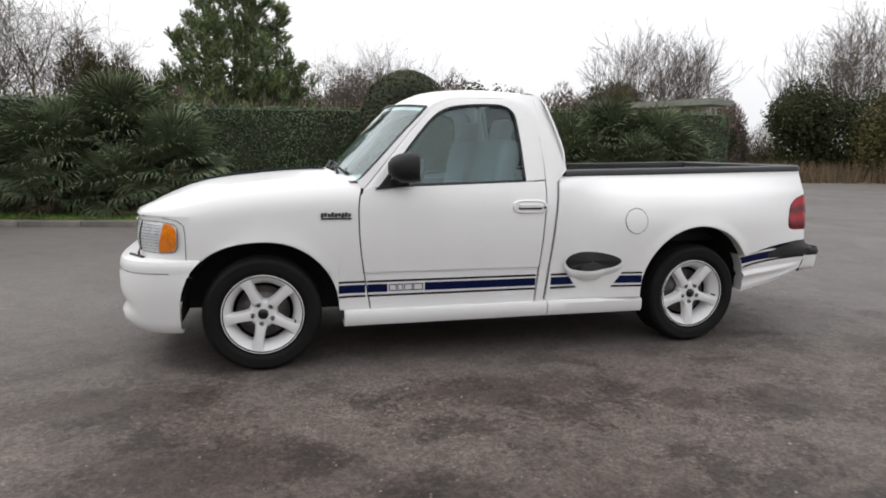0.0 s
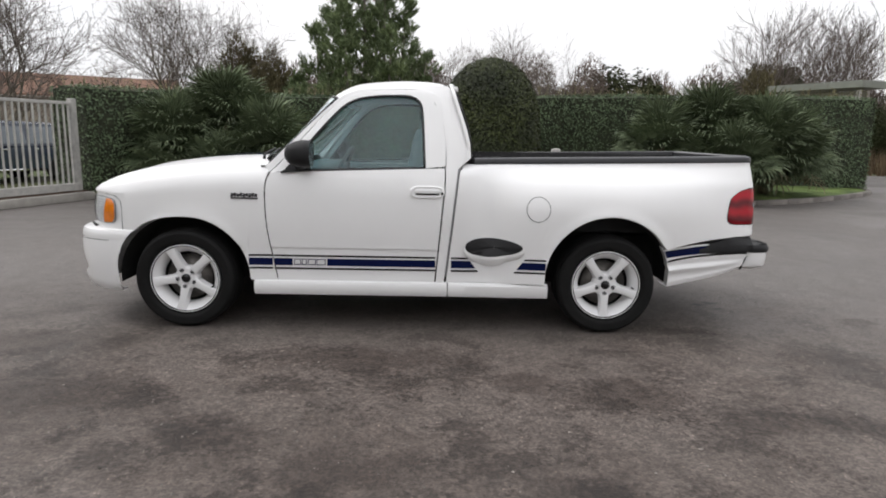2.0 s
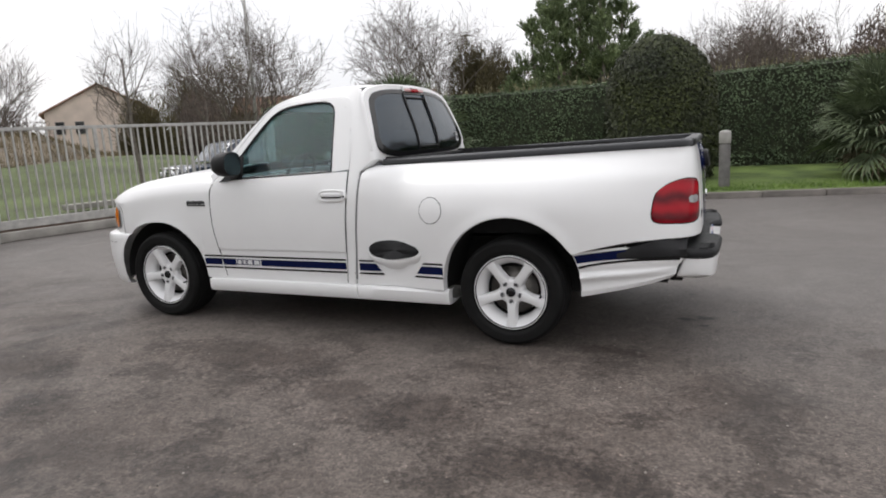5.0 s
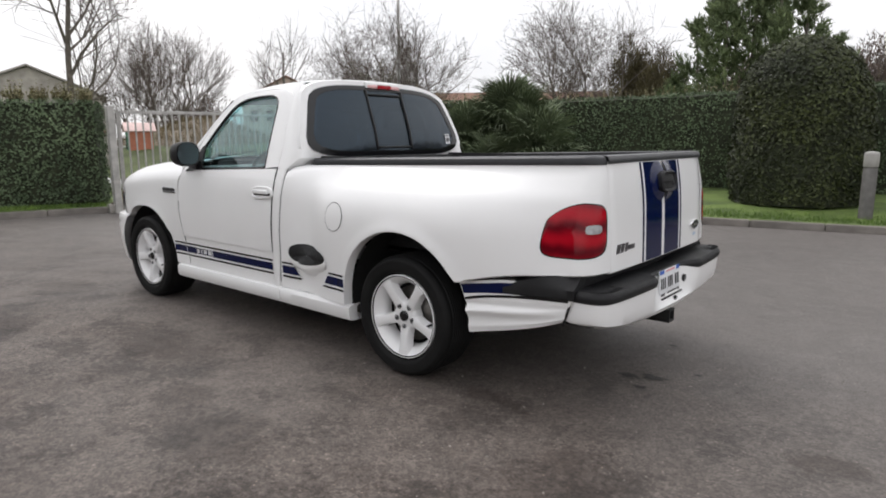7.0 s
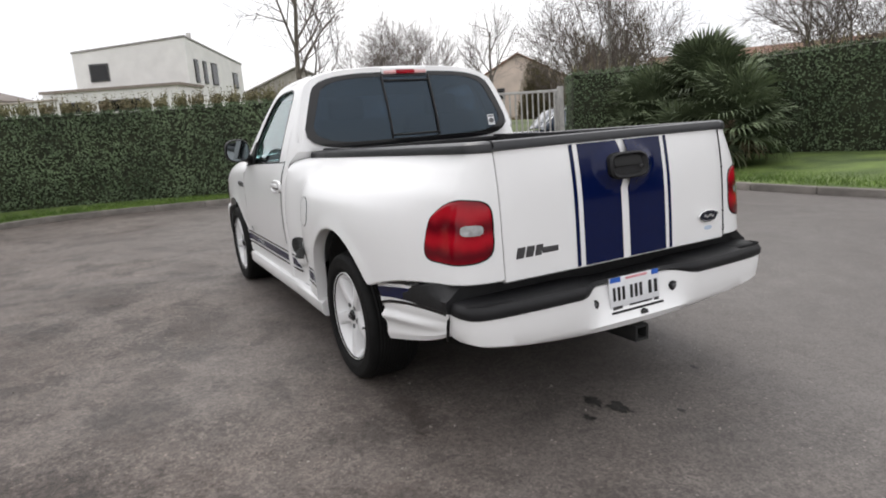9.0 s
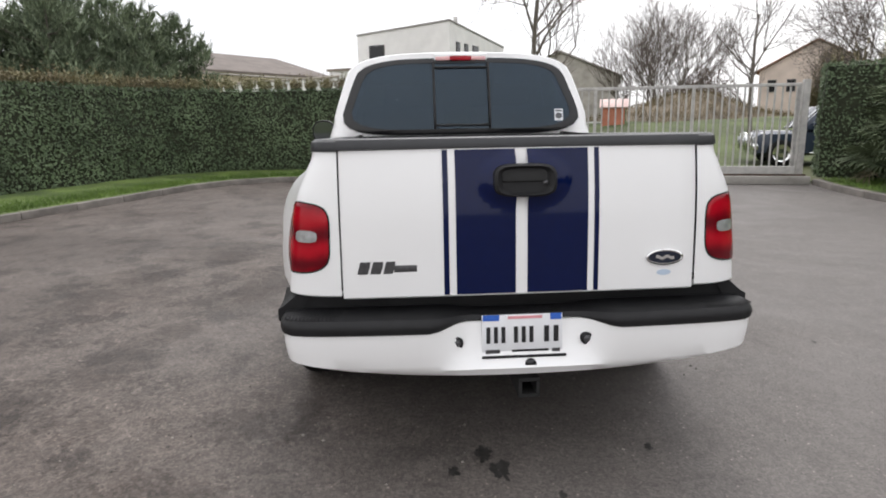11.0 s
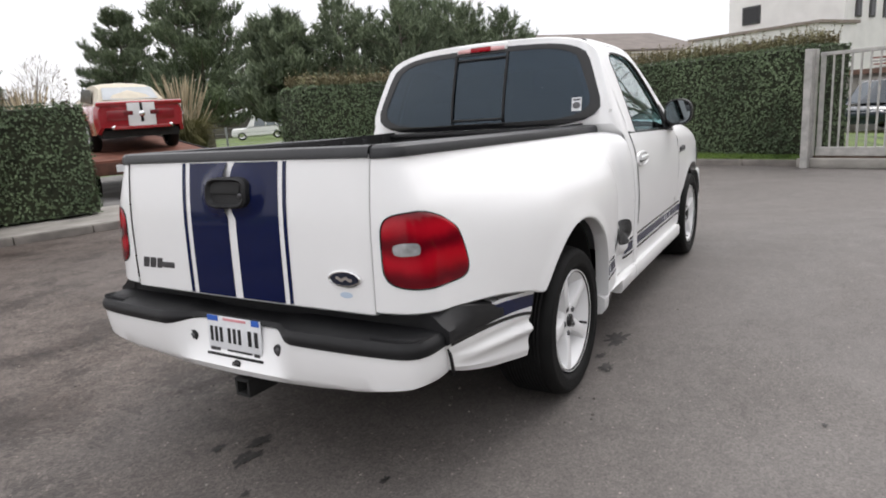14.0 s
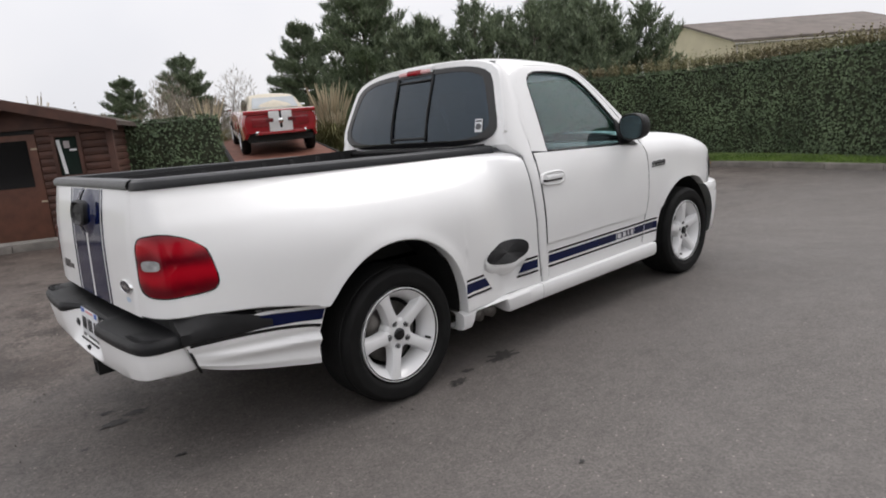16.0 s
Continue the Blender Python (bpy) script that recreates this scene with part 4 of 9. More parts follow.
# quarter skirts with the bumper wings
for s in (-1, 1):
    def skirt_foot(x):
        u = (x - 3.5) / 0.62
        return 0.350 + 0.10 * u + 0.05 * u * u

    def skirt_y(x, z):
        u = (x - 3.5) / 0.62
        f = (z - skirt_foot(x)) / (0.635 - skirt_foot(x))
        mid = 0.487 + 0.055 * u
        swell = 0.014 * math.exp(-(((z - mid + 0.012) / 0.022) ** 2)) - 0.012 * math.exp(-(((z - mid - 0.022) / 0.018) ** 2))
        return 0.952 - 0.045 * u + swell * (1 - 0.55 * u) - 0.02 * max(0, 0.12 - f) / 0.12 - 0.012 * max(0.0, math.sin(math.pi * min(1, f / 0.45)))

    def arch_shift(x, z):
        """The front edge of the skirt follows the wheel arch."""
        edge = R_C[0] + math.sqrt(max(0.0, R_R**2 - (z - R_C[1]) ** 2)) - 0.004
        return (edge - 3.495) * max(0.0, 1 - (x - 3.495) / 0.16)

    rows = []
    for k in range(17):
        x = 3.495 + 0.62 * k / 16
        zt, zb = min(bed_foot(max(x, 3.49)), 0.672), skirt_foot(x)
        seam = (x - 3.495) / 0.62
        zs = [zb + (zt - zb) * j / 30 for j in range(31)]
        rows.append([(x, s * (skirt_y(x, zb) - 0.08), zb + 0.01)] + [(x + arch_shift(x, z) + min(0.0, 0.40 * (z - 0.61)) * seam**6, s * skirt_y(x, z), z) for z in zs] + [(x, s * (skirt_y(x, zt) - 0.06), zt)])
    rows.insert(0, [(x + 0.01, y - s * 0.10, z) for x, y, z in rows[0]])
    rows.append([(x + 0.004, y - s * 0.012, min(z, 0.652)) for x, y, z in rows[-1]])
    rows.append([(x + 0.05, y - s * 0.04, min(z, 0.645)) for x, y, z in rows[-1]])
    skirt = part("quarter_skirt", tidy(grid(rows)), WHITE, truck)

    def skirt_band(lo, hi, x0, x1, m, n=16):
        band_rows = [[(x + arch_shift(x, lo(x) + (hi(x) - lo(x)) * f), s * (skirt_y(x, lo(x) + (hi(x) - lo(x)) * f) + 0.003), lo(x) + (hi(x) - lo(x)) * f) for x in np.linspace(x0, x1, n)] for f in (0, 0.33, 0.67, 1)]
        part("stripe", layered(tidy(grid(band_rows)), 0.002), m, skirt)

    skirt_band(lambda x: bed_foot(x) - 0.009 - 0.045 * max(0, x - 3.5), lambda x: bed_foot(x) - 0.001, 3.50, 3.78, GLOSSBLACK)
    skirt_band(spline([(3.5, 0.567), (3.66, 0.591), (3.80, 0.603)]), spline([(3.5, 0.615), (3.71, 0.652), (3.80, 0.662)]), 3.50, 3.79, BLUE)

    def low_line(x):
        return 0.532 + 0.078 * (1 - math.exp(-(x - 3.5) / 0.28))

    skirt_band(low_line, lambda x: low_line(x) + 0.014, 3.50, 4.10, GLOSSBLACK, 22)
    part("skirt_seam", tube(bmesh.new(), [(4.112, s * 0.900, 0.617), (4.090, s * 0.899, 0.55), (4.066, s * 0.892, 0.480)], 0.007, 6), PLASTIC, skirt)
    bm = bmesh.new()
    rows = []
    for k in range(15):
        u = k / 14
        x = 3.735 + 0.40 * u
        zt, zb = 0.656 + 0.100 * u ** 0.92, 0.599 + 0.022 * u
        y1 = skirt_y(min(x, 4.12), 0.6) + 0.005 + 0.014 * u
        rise = max(0.0, zt - zb)
        lean = max(0.0, (u - 0.5) / 0.5) ** 1.5
        rows.append([(x, s * (y1 - 0.16), zt + 0.006), (x, s * (y1 - 0.022 - 0.11 * lean), zt), (x, s * (y1 - 0.008 - 0.095 * lean), zt - 0.006), (x, s * (y1 - 0.002 - 0.022 * lean), zb + rise * (0.62 - 0.16 * lean)), (x, s * y1, zb + rise * 0.40 - 0.006 * lean), (x, s * y1, zb + 0.006), (x, s * (y1 - 0.01), zb - 0.004), (x, s * (y1 - 0.06), zb - 0.004)])
    grid(rows, bm)
    for r in (rows[0], rows[-1]):
        bm.faces.new([bm.verts.new(p) for p in r])
    part("bumper_wing", tidy(bm), PLASTIC, truck, "black plastic bumper wing")

# rear bumper: white valance, black step pad
rb_plan = resample(smooth_line([(4.05, 0.899, 0), (4.12, 0.906, 0), (4.20, 0.906, 0), (4.262, 0.888, 0), (4.298, 0.83, 0), (4.318, 0.60, 0), (4.325, 0.3, 0), (4.328, 0.0, 0)], 2), 32)
rb_all = [Vector((p.x, -p.y, 0)) for p in rb_plan] + [p.copy() for p in rb_plan[::-1]][1:]
rows, pads = [], []
for k, p in enumerate(rb_all):
    d = rb_all[min(k + 1, len(rb_all) - 1)] - rb_all[max(k - 1, 0)]
    n = Vector((d.y, -d.x, 0)).normalized()
    if n.x < 0:
        n = -n
    if abs(p.y) > 0.89 and p.x < 4.21:
        n = Vector((0.05, math.copysign(1, p.y), 0)).normalized()
    c = abs(p.y) / 0.92
    zb = 0.418 + 0.062 * c**2.6
    dip = max(0.0, min(1.0, (0.36 - abs(p.y)) / 0.16))
    dip = dip * dip * (3 - 2 * dip)
    inn = -0.085 * dip
    tuck = 0.045 * c**2 * max(0, min(1, (p.x - 4.16) / 0.1))
    prof_v = [(-0.03 + inn * 0.9, 0.632), (-0.010 + inn * 0.9, 0.624), (-0.008 + inn * 0.8, 0.58), (-0.014 + inn * 0.6, max(0.53, zb + 0.035)), (-0.02 + inn * 0.25, max(0.48, zb + 0.03)), (-0.024 - 0.4 * tuck, max(zb + 0.02, 0.46)), (-0.040 - 0.8 * tuck, zb + 0.012), (-0.07 - tuck, zb)]
    rows.append([(max(p.x + n.x * o, 4.076 + 0.40 * (z - 0.486)), p.y + n.y * o, z) for o, z in prof_v] + [(min(p.x - 0.05, 4.14), 0.86 * p.y, zb + 0.01)])
    zt = 0.660 + 0.004 * c - 0.012 * dip
    zlo = 0.604 + 0.020 * dip
    prof_p = [(-0.05 + inn, zt + 0.004), (-0.014 + inn, zt), (0.0 + inn, zt - 0.014), (0.004 + inn, (zt + zlo) / 2), (0.0 + inn, zlo + 0.010), (-0.014 + inn, zlo), (-0.05 + inn, zlo - 0.002)]
    pads.append([(min(p.x - 0.03, 4.13), 0.85 * p.y, zt + 0.004)] + [(p.x + n.x * o, p.y + n.y * o, z) for o, z in prof_p])
bumper = part("rear_bumper", tidy(grid(rows)), WHITE, truck, "white rear bumper with a black step pad")
part("step_pad", tidy(grid(pads)), PLASTIC, bumper, "black plastic step pad")
for s in (-1, 1):
    for k in range(14):
        part("pad_rib", tube(bmesh.new(), [(4.20, s * (0.70 + 0.014 * k), 0.666), (4.285 - 0.05 * max(0, (0.014 * k - 0.1) / 0.1) ** 2, s * (0.70 + 0.014 * k), 0.667)], 0.0022, 5), PLASTIC, bumper)
    part("bumper_hole", tube(bmesh.new(), [(4.20, s * 0.246 - 0.006, 0.556), (4.270, s * 0.246 - 0.006, 0.553)], 0.024, 16), PLASTIC, bumper)
    part("hole_centre", tube(bmesh.new(), [(4.266, s * 0.246 - 0.006, 0.553), (4.274, s * 0.246 - 0.006, 0.552)], 0.013, 12), BADGE, bumper)
part("gap_filler", box(bmesh.new(), (4.105, 0, 0.690), (0.05, 1.70, 0.10), None, 0.01), PLASTIC, bumper)
part("hitch_slot", tube(bmesh.new(), [(4.285, 0.022, 0.470), (4.298, 0.022, 0.468)], 0.022, 14), GLOSSBLACK, bumper)
plate = part("number_plate", box(bmesh.new(), (4.262, -0.006, 0.578), (0.006, 0.305, 0.152), pose(0, 0, 0, 0, -4), 0.002), PLATEWHITE, truck, "white number plate with dark bars")
pm = Matrix.Translation((4.266, -0.006, 0.578)) @ pose(0, 0, 0, 0, -4)
for y, z, w, h, m in ((-0.118, 0.066, 0.062, 0.022, PLATEBLUE), (0.127, 0.066, 0.042, 0.024, PLATEBLUE), (0.010, 0.066, 0.13, 0.010, PLATERED), (-0.10, 0.0, 0.085, 0.062, INK), (0.005, 0.0, 0.088, 0.062, INK), (0.11, 0.0, 0.072, 0.062, INK), (-0.112, -0.064, 0.055, 0.016, BADGE), (0.03, -0.062, 0.14, 0.008, INK), (0.128, -0.064, 0.03, 0.014, BADGE)):
    if h > 0.05:
        n_bar = 2 if w < 0.08 else 3
        for k in range(n_bar):
            part("plate_bar", box(bmesh.new(), pm @ Vector((0.0005, y - w / 2 + w * (k + 0.5) / n_bar, z)), (0.002, w / n_bar * 0.52, h), pose(0, 0, 0, 0, -4)), m, plate)
    else:
        part("plate_mark", box(bmesh.new(), pm @ Vector((0.0005, y, z)), (0.002, w, h), pose(0, 0, 0, 0, -4)), m, plate)
part("plate_ledge", box(bmesh.new(), (4.268, 0.0, 0.496), (0.03, 0.32, 0.010), None, 0.003), PLASTIC, bumper)
bm = bmesh.new()
for dz, dy, sy, sz in ((0.032, 0, 0.08, 0.012), (-0.032, 0, 0.08, 0.012), (0, 0.034, 0.012, 0.06), (0, -0.034, 0.012, 0.06)):
    box(bm, (4.18, 0.02 + dy, 0.368 + dz), (0.20, sy, sz))
box(bm, (4.05, 0.02, 0.40), (0.08, 0.9, 0.08))
part("hitch_receiver", bm, DARK, truck, "black square hitch receiver")

# rockers, stripes, exhaust
for s in (-1, 1):
    for x0, x1 in ((0.497, 1.893), (1.90, 2.625)):
        rows = []
        for k in range(61):
            x = x0 + (x1 - x0) * k / 60
            zb = 0.252
            if s > 0 and x0 > 1.5:
                zb += 0.105 * max(0, 1 - ((x - 2.385) / 0.16) ** 6)
            grow = 0.012 * max(0, (x - 1.9) / 0.7)
            prof_r = [(0.86, zb + 0.02), (0.955, zb + 0.002), (0.975 + grow, zb + 0.006), (0.990 + grow, min(zb + 0.03, 0.348)), (0.992 + grow, max(0.342, min(zb + 0.03, 0.350))), (0.985, 0.356), (0.955, 0.362)]
            rows.append([(x, s * y, z) for y, z in prof_r])
        rows.insert(0, [(x, y - s * 0.05, z) for x, y, z in rows[0]])
        rows.append([(x, y - s * 0.07, z) for x, y, z in rows[-1]])
        part("rocker_panel", tidy(grid(rows)), WHITE, truck)

    def stripe_piece(fn, z0, z1, x0, x1, m, n=24, lean=0.0, lean2=0.0):
        return part("stripe", layered(tidy(grid([[fn(x0 + lean * (z - 0.448) + (x1 + lean2 * (z - 0.448) - x0 - lean * (z - 0.448)) * k / n, z) for k in range(n + 1)] for z in np.linspace(z0, z1, 5)])), 0.002), m, truck)

    def on_cab(x, z):
        return (x, s * ((fender_y(x, z) if x < 0.64 else cab_y(x, z)) + 0.003), z)

    def on_bed(x, z):
        p = bed_point(s, x, z, 0.003)
        return (p.x, p.y, p.z)

    for x0, x1 in ((0.462, 0.632), (0.645, 1.806), (1.821, 1.878)):
        for z0, z1 in ((0.444, 0.457), (0.538, 0.551)):
            stripe_piece(on_cab, z0, z1, x0, x1, GLOSSBLACK)
    for x0, x1 in ((0.462, 0.632), (0.645, 0.775), (1.025, 1.806), (1.821, 1.878)):
        stripe_piece(on_cab, 0.472, 0.525, x0, x1, BLUE)
    for z0, z1, m in ((0.444, 0.457, GLOSSBLACK), (0.471, 0.526, BLUE), (0.538, 0.551, GLOSSBLACK)):
        stripe_piece(on_bed, z0, z1, 1.920, 2.115, m, 8, 0.0, -0.75)
        stripe_piece(on_bed, z0, z1, 2.375, 2.600, m, 10, 0.75, 0.0)
    # outlined marking, as plain hollow bars
    for x0, w in ((0.788, 0.046), (0.845, 0.030), (0.888, 0.052), (0.950, 0.060)):
        for zz in (0.519, 0.479):
            part("mark_bar", box(bmesh.new(), (x0 + w / 2, s * (cab_y(x0, zz) + 0.003), zz), (w, 0.003, 0.005)), BLUE, truck)
        for x in (x0, x0 + w):
            part("mark_bar", box(bmesh.new(), (x, s * (cab_y(x, 0.498) + 0.003), 0.499), (0.005, 0.003, 0.044)), BLUE, truck)
    # fender badge
    bm = bmesh.new()
    for k in range(9):
        x = 0.365 + 0.021 * k
        box(bm, (x, s * (fender_y(x, 0.975) + 0.006), 0.978 + 0.004 * (k % 2)), (0.017, 0.012, 0.030 - 0.004 * (k % 3)), pose(0, 0, 0, 0, 14), 0.003, 1)
    box(bm, (0.45, s * (fender_y(0.45, 0.95) + 0.004), 0.956), (0.19, 0.008, 0.010), None, 0.002, 1)
    part("fender_badge", bm, BADGE, truck, "chrome and black fender badge")
    # wheel wells and axle
    for c, r in ((F_C, F_R), (R_C, R_R)):
        wide = r + 0.015 if c is R_C else 0.505
        rows = [[(c[0] + wide * math.cos(a), s * y, c[1] + (r + 0.015) * math.sin(a)) for a in np.linspace(-0.1, math.pi + 0.1, 20)] for y in (0.93, 0.55)]
        bm = grid(rows)
        bm.faces.new([bm.verts.new((x, y, z)) for x, y, z in rows[1]])
        part("wheel_liner", tidy(bm), DARK, truck)
bm = bmesh.new()
tube(bm, [(2.46, 0.70, 0.30), (2.445, 0.955, 0.292)], 0.036, 16)
tube(bm, [(2.36, 0.70, 0.30), (2.345, 0.955, 0.292)], 0.036, 16)
part("exhaust", bm, STEEL, truck, "twin dark exhaust tips")
bm = bmesh.new()
for y in (-0.42, 0.42):
    box(bm, (1.7, y, 0.42), (4.6, 0.09, 0.14))
tube(bm, [(3.045, -0.8, 0.36), (3.045, 0.8, 0.36)], 0.06, 10)
tube(bm, [(0.0, -0.8, 0.34), (0.0, 0.8, 0.34)], 0.05, 10)
box(bm, (0.05, 0, 0.55), (0.9, 0.8, 0.5))
# two low pans added to block light and deepen the shade underneath
box(bm, (1.5, 0, 0.36), (1.9, 1.72, 0.14))
box(bm, (1.55, 0, 0.37), (3.9, 1.16, 0.16))
part("chassis", bm, DARK, truck)


LUG = mat("dark_chrome_lug", (0.11, 0.11, 0.115), 0.35, 0.8, 0.2, 40)


# wheels
def build_wheel():
    hub = thing("road_wheel", "white five-spoke alloy wheel with low black tyre", "wheel")
    flat = Matrix.Rotation(radians(90), 4, "X")  # the turned axis lies along -y
    tyre_p = [(0.240, -0.10), (0.255, -0.130), (0.29, -0.148), (0.336, -0.144), (0.351, -0.128), (0.3605, -0.10)]
    for k in range(-5, 6):
        h = 0.017 * k
        tyre_p += [(0.363, h - 0.007), (0.363, h + 0.005), (0.356, h + 0.006), (0.356, h + 0.010)]
    tyre_p += [(0.3605, 0.10), (0.351, 0.128), (0.336, 0.144), (0.328, 0.146), (0.318, 0.143), (0.29, 0.148), (0.272, 0.142), (0.262, 0.130), (0.250, 0.10)]
    part("tyre", lathe(bmesh.new(), tyre_p, 56, flat), RUBBER, hub, "black low-profile tyre")
    face = flat @ Matrix.Translation((0, 0, 0.022))  # the alloy stands nearly level with the tyre's wall
    rim_p = [(0.186, -0.12), (0.186, 0.012), (0.190, 0.034), (0.198, 0.056), (0.214, 0.080), (0.228, 0.095), (0.233, 0.100), (0.241, 0.108), (0.248, 0.112), (0.251, 0.105), (0.248, 0.09), (0.24, 0.0), (0.24, -0.12)]
    part("rim", lathe(bmesh.new(), rim_p, 64, face), RIMWHITE, hub, "white alloy rim")
    part("pin_line", lathe(bmesh.new(), [(0.2365, 0.1025), (0.2380, 0.1067), (0.2425, 0.1107), (0.2440, 0.1100), (0.2445, 0.107)], 64, face), GLOSSBLACK, hub)
    for k in range(5):
        bm = bmesh.new()
        turn = face @ Matrix.Rotation(2 * math.pi * k / 5 + math.pi / 2, 4, "Z")
        rows = []
        for r, w, h in ((0.050, 0.034, 0.080), (0.070, 0.036, 0.085), (0.085, 0.0335, 0.0885), (0.105, 0.0305, 0.092), (0.135, 0.0285, 0.0955), (0.165, 0.0285, 0.0985), (0.190, 0.0300, 0.1005), (0.208, 0.0335, 0.1015), (0.222, 0.0385, 0.1015), (0.233, 0.0440, 0.1000)):
            rows.append([turn @ Vector((r, y, z)) for y, z in ((-w * 1.18, h - 0.055), (-w, h - 0.012), (-w * 0.90, h - 0.003), (-w * 0.72, h), (0, h + 0.002), (w * 0.72, h), (w * 0.90, h - 0.003), (w, h - 0.012), (w * 1.18, h - 0.055))])
        grid(rows, bm)
        part("spoke", tidy(bm), RIMWHITE, hub)
    part("hub_boss", lathe(bmesh.new(), [(0.090, 0.02), (0.088, 0.066), (0.080, 0.0795), (0.062, 0.0825), (0.03, 0.083), (0, 0.083)], 40, face), RIMWHITE, hub)
    part("brake_disc", lathe(bmesh.new(), [(0.0, 0.0), (0.165, 0.0), (0.165, -0.02), (0.0, -0.02)], 36, face), STEEL, hub)
    part("dark_barrel", lathe(bmesh.new(), [(0.0, -0.05), (0.185, -0.05), (0.185, 0.0)], 40, face), DARK, hub)
    part("centre_cap", lathe(bmesh.new(), [(0.032, 0.078), (0.032, 0.092), (0.027, 0.097), (0, 0.098)], 24, face), GLOSSBLACK, hub, "black centre cap")
    for k in range(5):
        a = 2 * math.pi * k / 5 + math.pi / 2
        m = face @ Matrix.Translation((0.066 * math.cos(a), 0.066 * math.sin(a), 0))
        part("lug_nut", lathe(bmesh.new(), [(0.0165, 0.080), (0.0165, 0.0872), (0.0125, 0.0875), (0.0125, 0.078), (0.0095, 0.078), (0.0095, 0.0915), (0, 0.093)], 14, m), LUG, hub)
    part("valve", lathe(bmesh.new(), [(0.006, 0.07), (0.006, 0.11), (0, 0.112)], 8, face @ Matrix.Translation((0.15, -0.135, 0))), DARK, hub)
    return hub


# the wheels belong to the truck: their pieces hang under one part each
def wheel_on_truck(src, m):
    made = copy_thing(src, m)
    made.parent = truck
    made.matrix_parent_inverse = truck.matrix_basis.inverted()
    made.name = "wheel"
    return made


wheel_src = build_wheel()
spots = [(-0.004, -0.850, -26, 0), (3.055, -0.850, -36, 0), (-0.004, 0.850, 70, 180), (3.055, 0.850, -21, 180)]
for x, y, spin, turn in spots:
    wheel_on_truck(wheel_src, Matrix.Translation((x, y, 0.361)) @ Matrix.Rotation(radians(turn), 4, "Z") @ Matrix.Rotation(radians(spin), 4, "Y"))
for o in [wheel_src, *wheel_src.children_recursive]:
    bpy.data.objects.remove(o)

# ---- ground, kerbs, verges ----
def asphalt_mat():
    m = bpy.data.materials.new("worn_asphalt")
    m.use_nodes = True
    nt = m.node_tree
    bs = nt.nodes["Principled BSDF"]
    bs.inputs["Specular IOR Level"].default_value = 0.38
    tc = nt.nodes.new("ShaderNodeTexCoord")

    def noise_node(sc, det, rough=0.55, dist=0.0):
        n = nt.nodes.new("ShaderNodeTexNoise")
        n.inputs["Scale"].default_value, n.inputs["Detail"].default_value = sc, det
        n.inputs["Roughness"].default_value, n.inputs["Distortion"].default_value = rough, dist
        nt.links.new(tc.outputs["Object"], n.inputs["Vector"])
        return n

    def ramp(src, p0, c0, p1, c1):
        r = nt.nodes.new("ShaderNodeValToRGB")
        r.color_ramp.elements[0].position, r.color_ramp.elements[1].position = p0, p1
        r.color_ramp.elements[0].color, r.color_ramp.elements[1].color = (*c0, 1), (*c1, 1)
        nt.links.new(src, r.inputs[0])
        return r.outputs[0]

    def mul(a, b, fac=1.0):
        x = nt.nodes.new("ShaderNodeMix")
        x.data_type, x.blend_type = "RGBA", "MULTIPLY"
        x.inputs[0].default_value = fac
        nt.links.new(a, x.inputs[6])
        nt.links.new(b, x.inputs[7])
        return x.outputs[2]

    def blend(low, high, part_high):
        w = nt.nodes.new("ShaderNodeMix")
        w.inputs[0].default_value = part_high
        nt.links.new(low, w.inputs[2])
        nt.links.new(high, w.inputs[3])
        return w.outputs[0]

    fine = noise_node(13, 5, 0.7).outputs["Fac"]
    base = ramp(noise_node(0.35, 5, 0.6).outputs["Fac"], 0.3, (0.114, 0.105, 0.0995), 0.7, (0.150, 0.139, 0.132))
    damp = ramp(blend(noise_node(0.55, 4, 0.55).outputs["Fac"], fine, 0.30), 0.44, (0.74, 0.71, 0.695), 0.53, (1, 1, 1))
    stain = ramp(blend(noise_node(2.3, 5, 0.6).outputs["Fac"], noise_node(24, 4, 0.7).outputs["Fac"], 0.35), 0.43, (0.50, 0.475, 0.46), 0.485, (1, 1, 1))
    mottle = ramp(noise_node(6, 8, 0.75).outputs["Fac"], 0.36, (0.80, 0.785, 0.775), 0.64, (1.12, 1.11, 1.10))
    grain = ramp(noise_node(95, 2, 0.7).outputs["Fac"], 0.32, (0.62, 0.62, 0.62), 0.68, (1.32, 1.32, 1.32))
    vor = nt.nodes.new("ShaderNodeTexVoronoi")
    vor.inputs["Scale"].default_value = 20
    nt.links.new(tc.outputs["Object"], vor.inputs["Vector"])
    chips = ramp(vor.outputs["Distance"], 0.06, (2.9, 2.8, 2.7), 0.12, (1, 1, 1))
    # the old, rough surfacing lies on the driver's side and behind; the lane to the gate is smoother
    sep = nt.nodes.new("ShaderNodeSeparateXYZ")
    nt.links.new(tc.outputs["Object"], sep.inputs[0])
    wob = nt.nodes.new("ShaderNodeMath")
    wob.operation = "MULTIPLY_ADD"
    wob.inputs[1].default_value = 3.0
    nt.links.new(noise_node(0.5, 6, 0.7).outputs["Fac"], wob.inputs[0])
    nt.links.new(sep.outputs["Y"], wob.inputs[2])
    mr = nt.nodes.new("ShaderNodeMapRange")
    mr.inputs[1].default_value, mr.inputs[2].default_value = -0.4, 2.2
    mr.inputs[3].default_value, mr.inputs[4].default_value = 1.0, 0.10
    nt.links.new(wob.outputs[0], mr.inputs[0])
    x = nt.nodes.new("ShaderNodeMix")
    x.data_type, x.blend_type = "RGBA", "MULTIPLY"
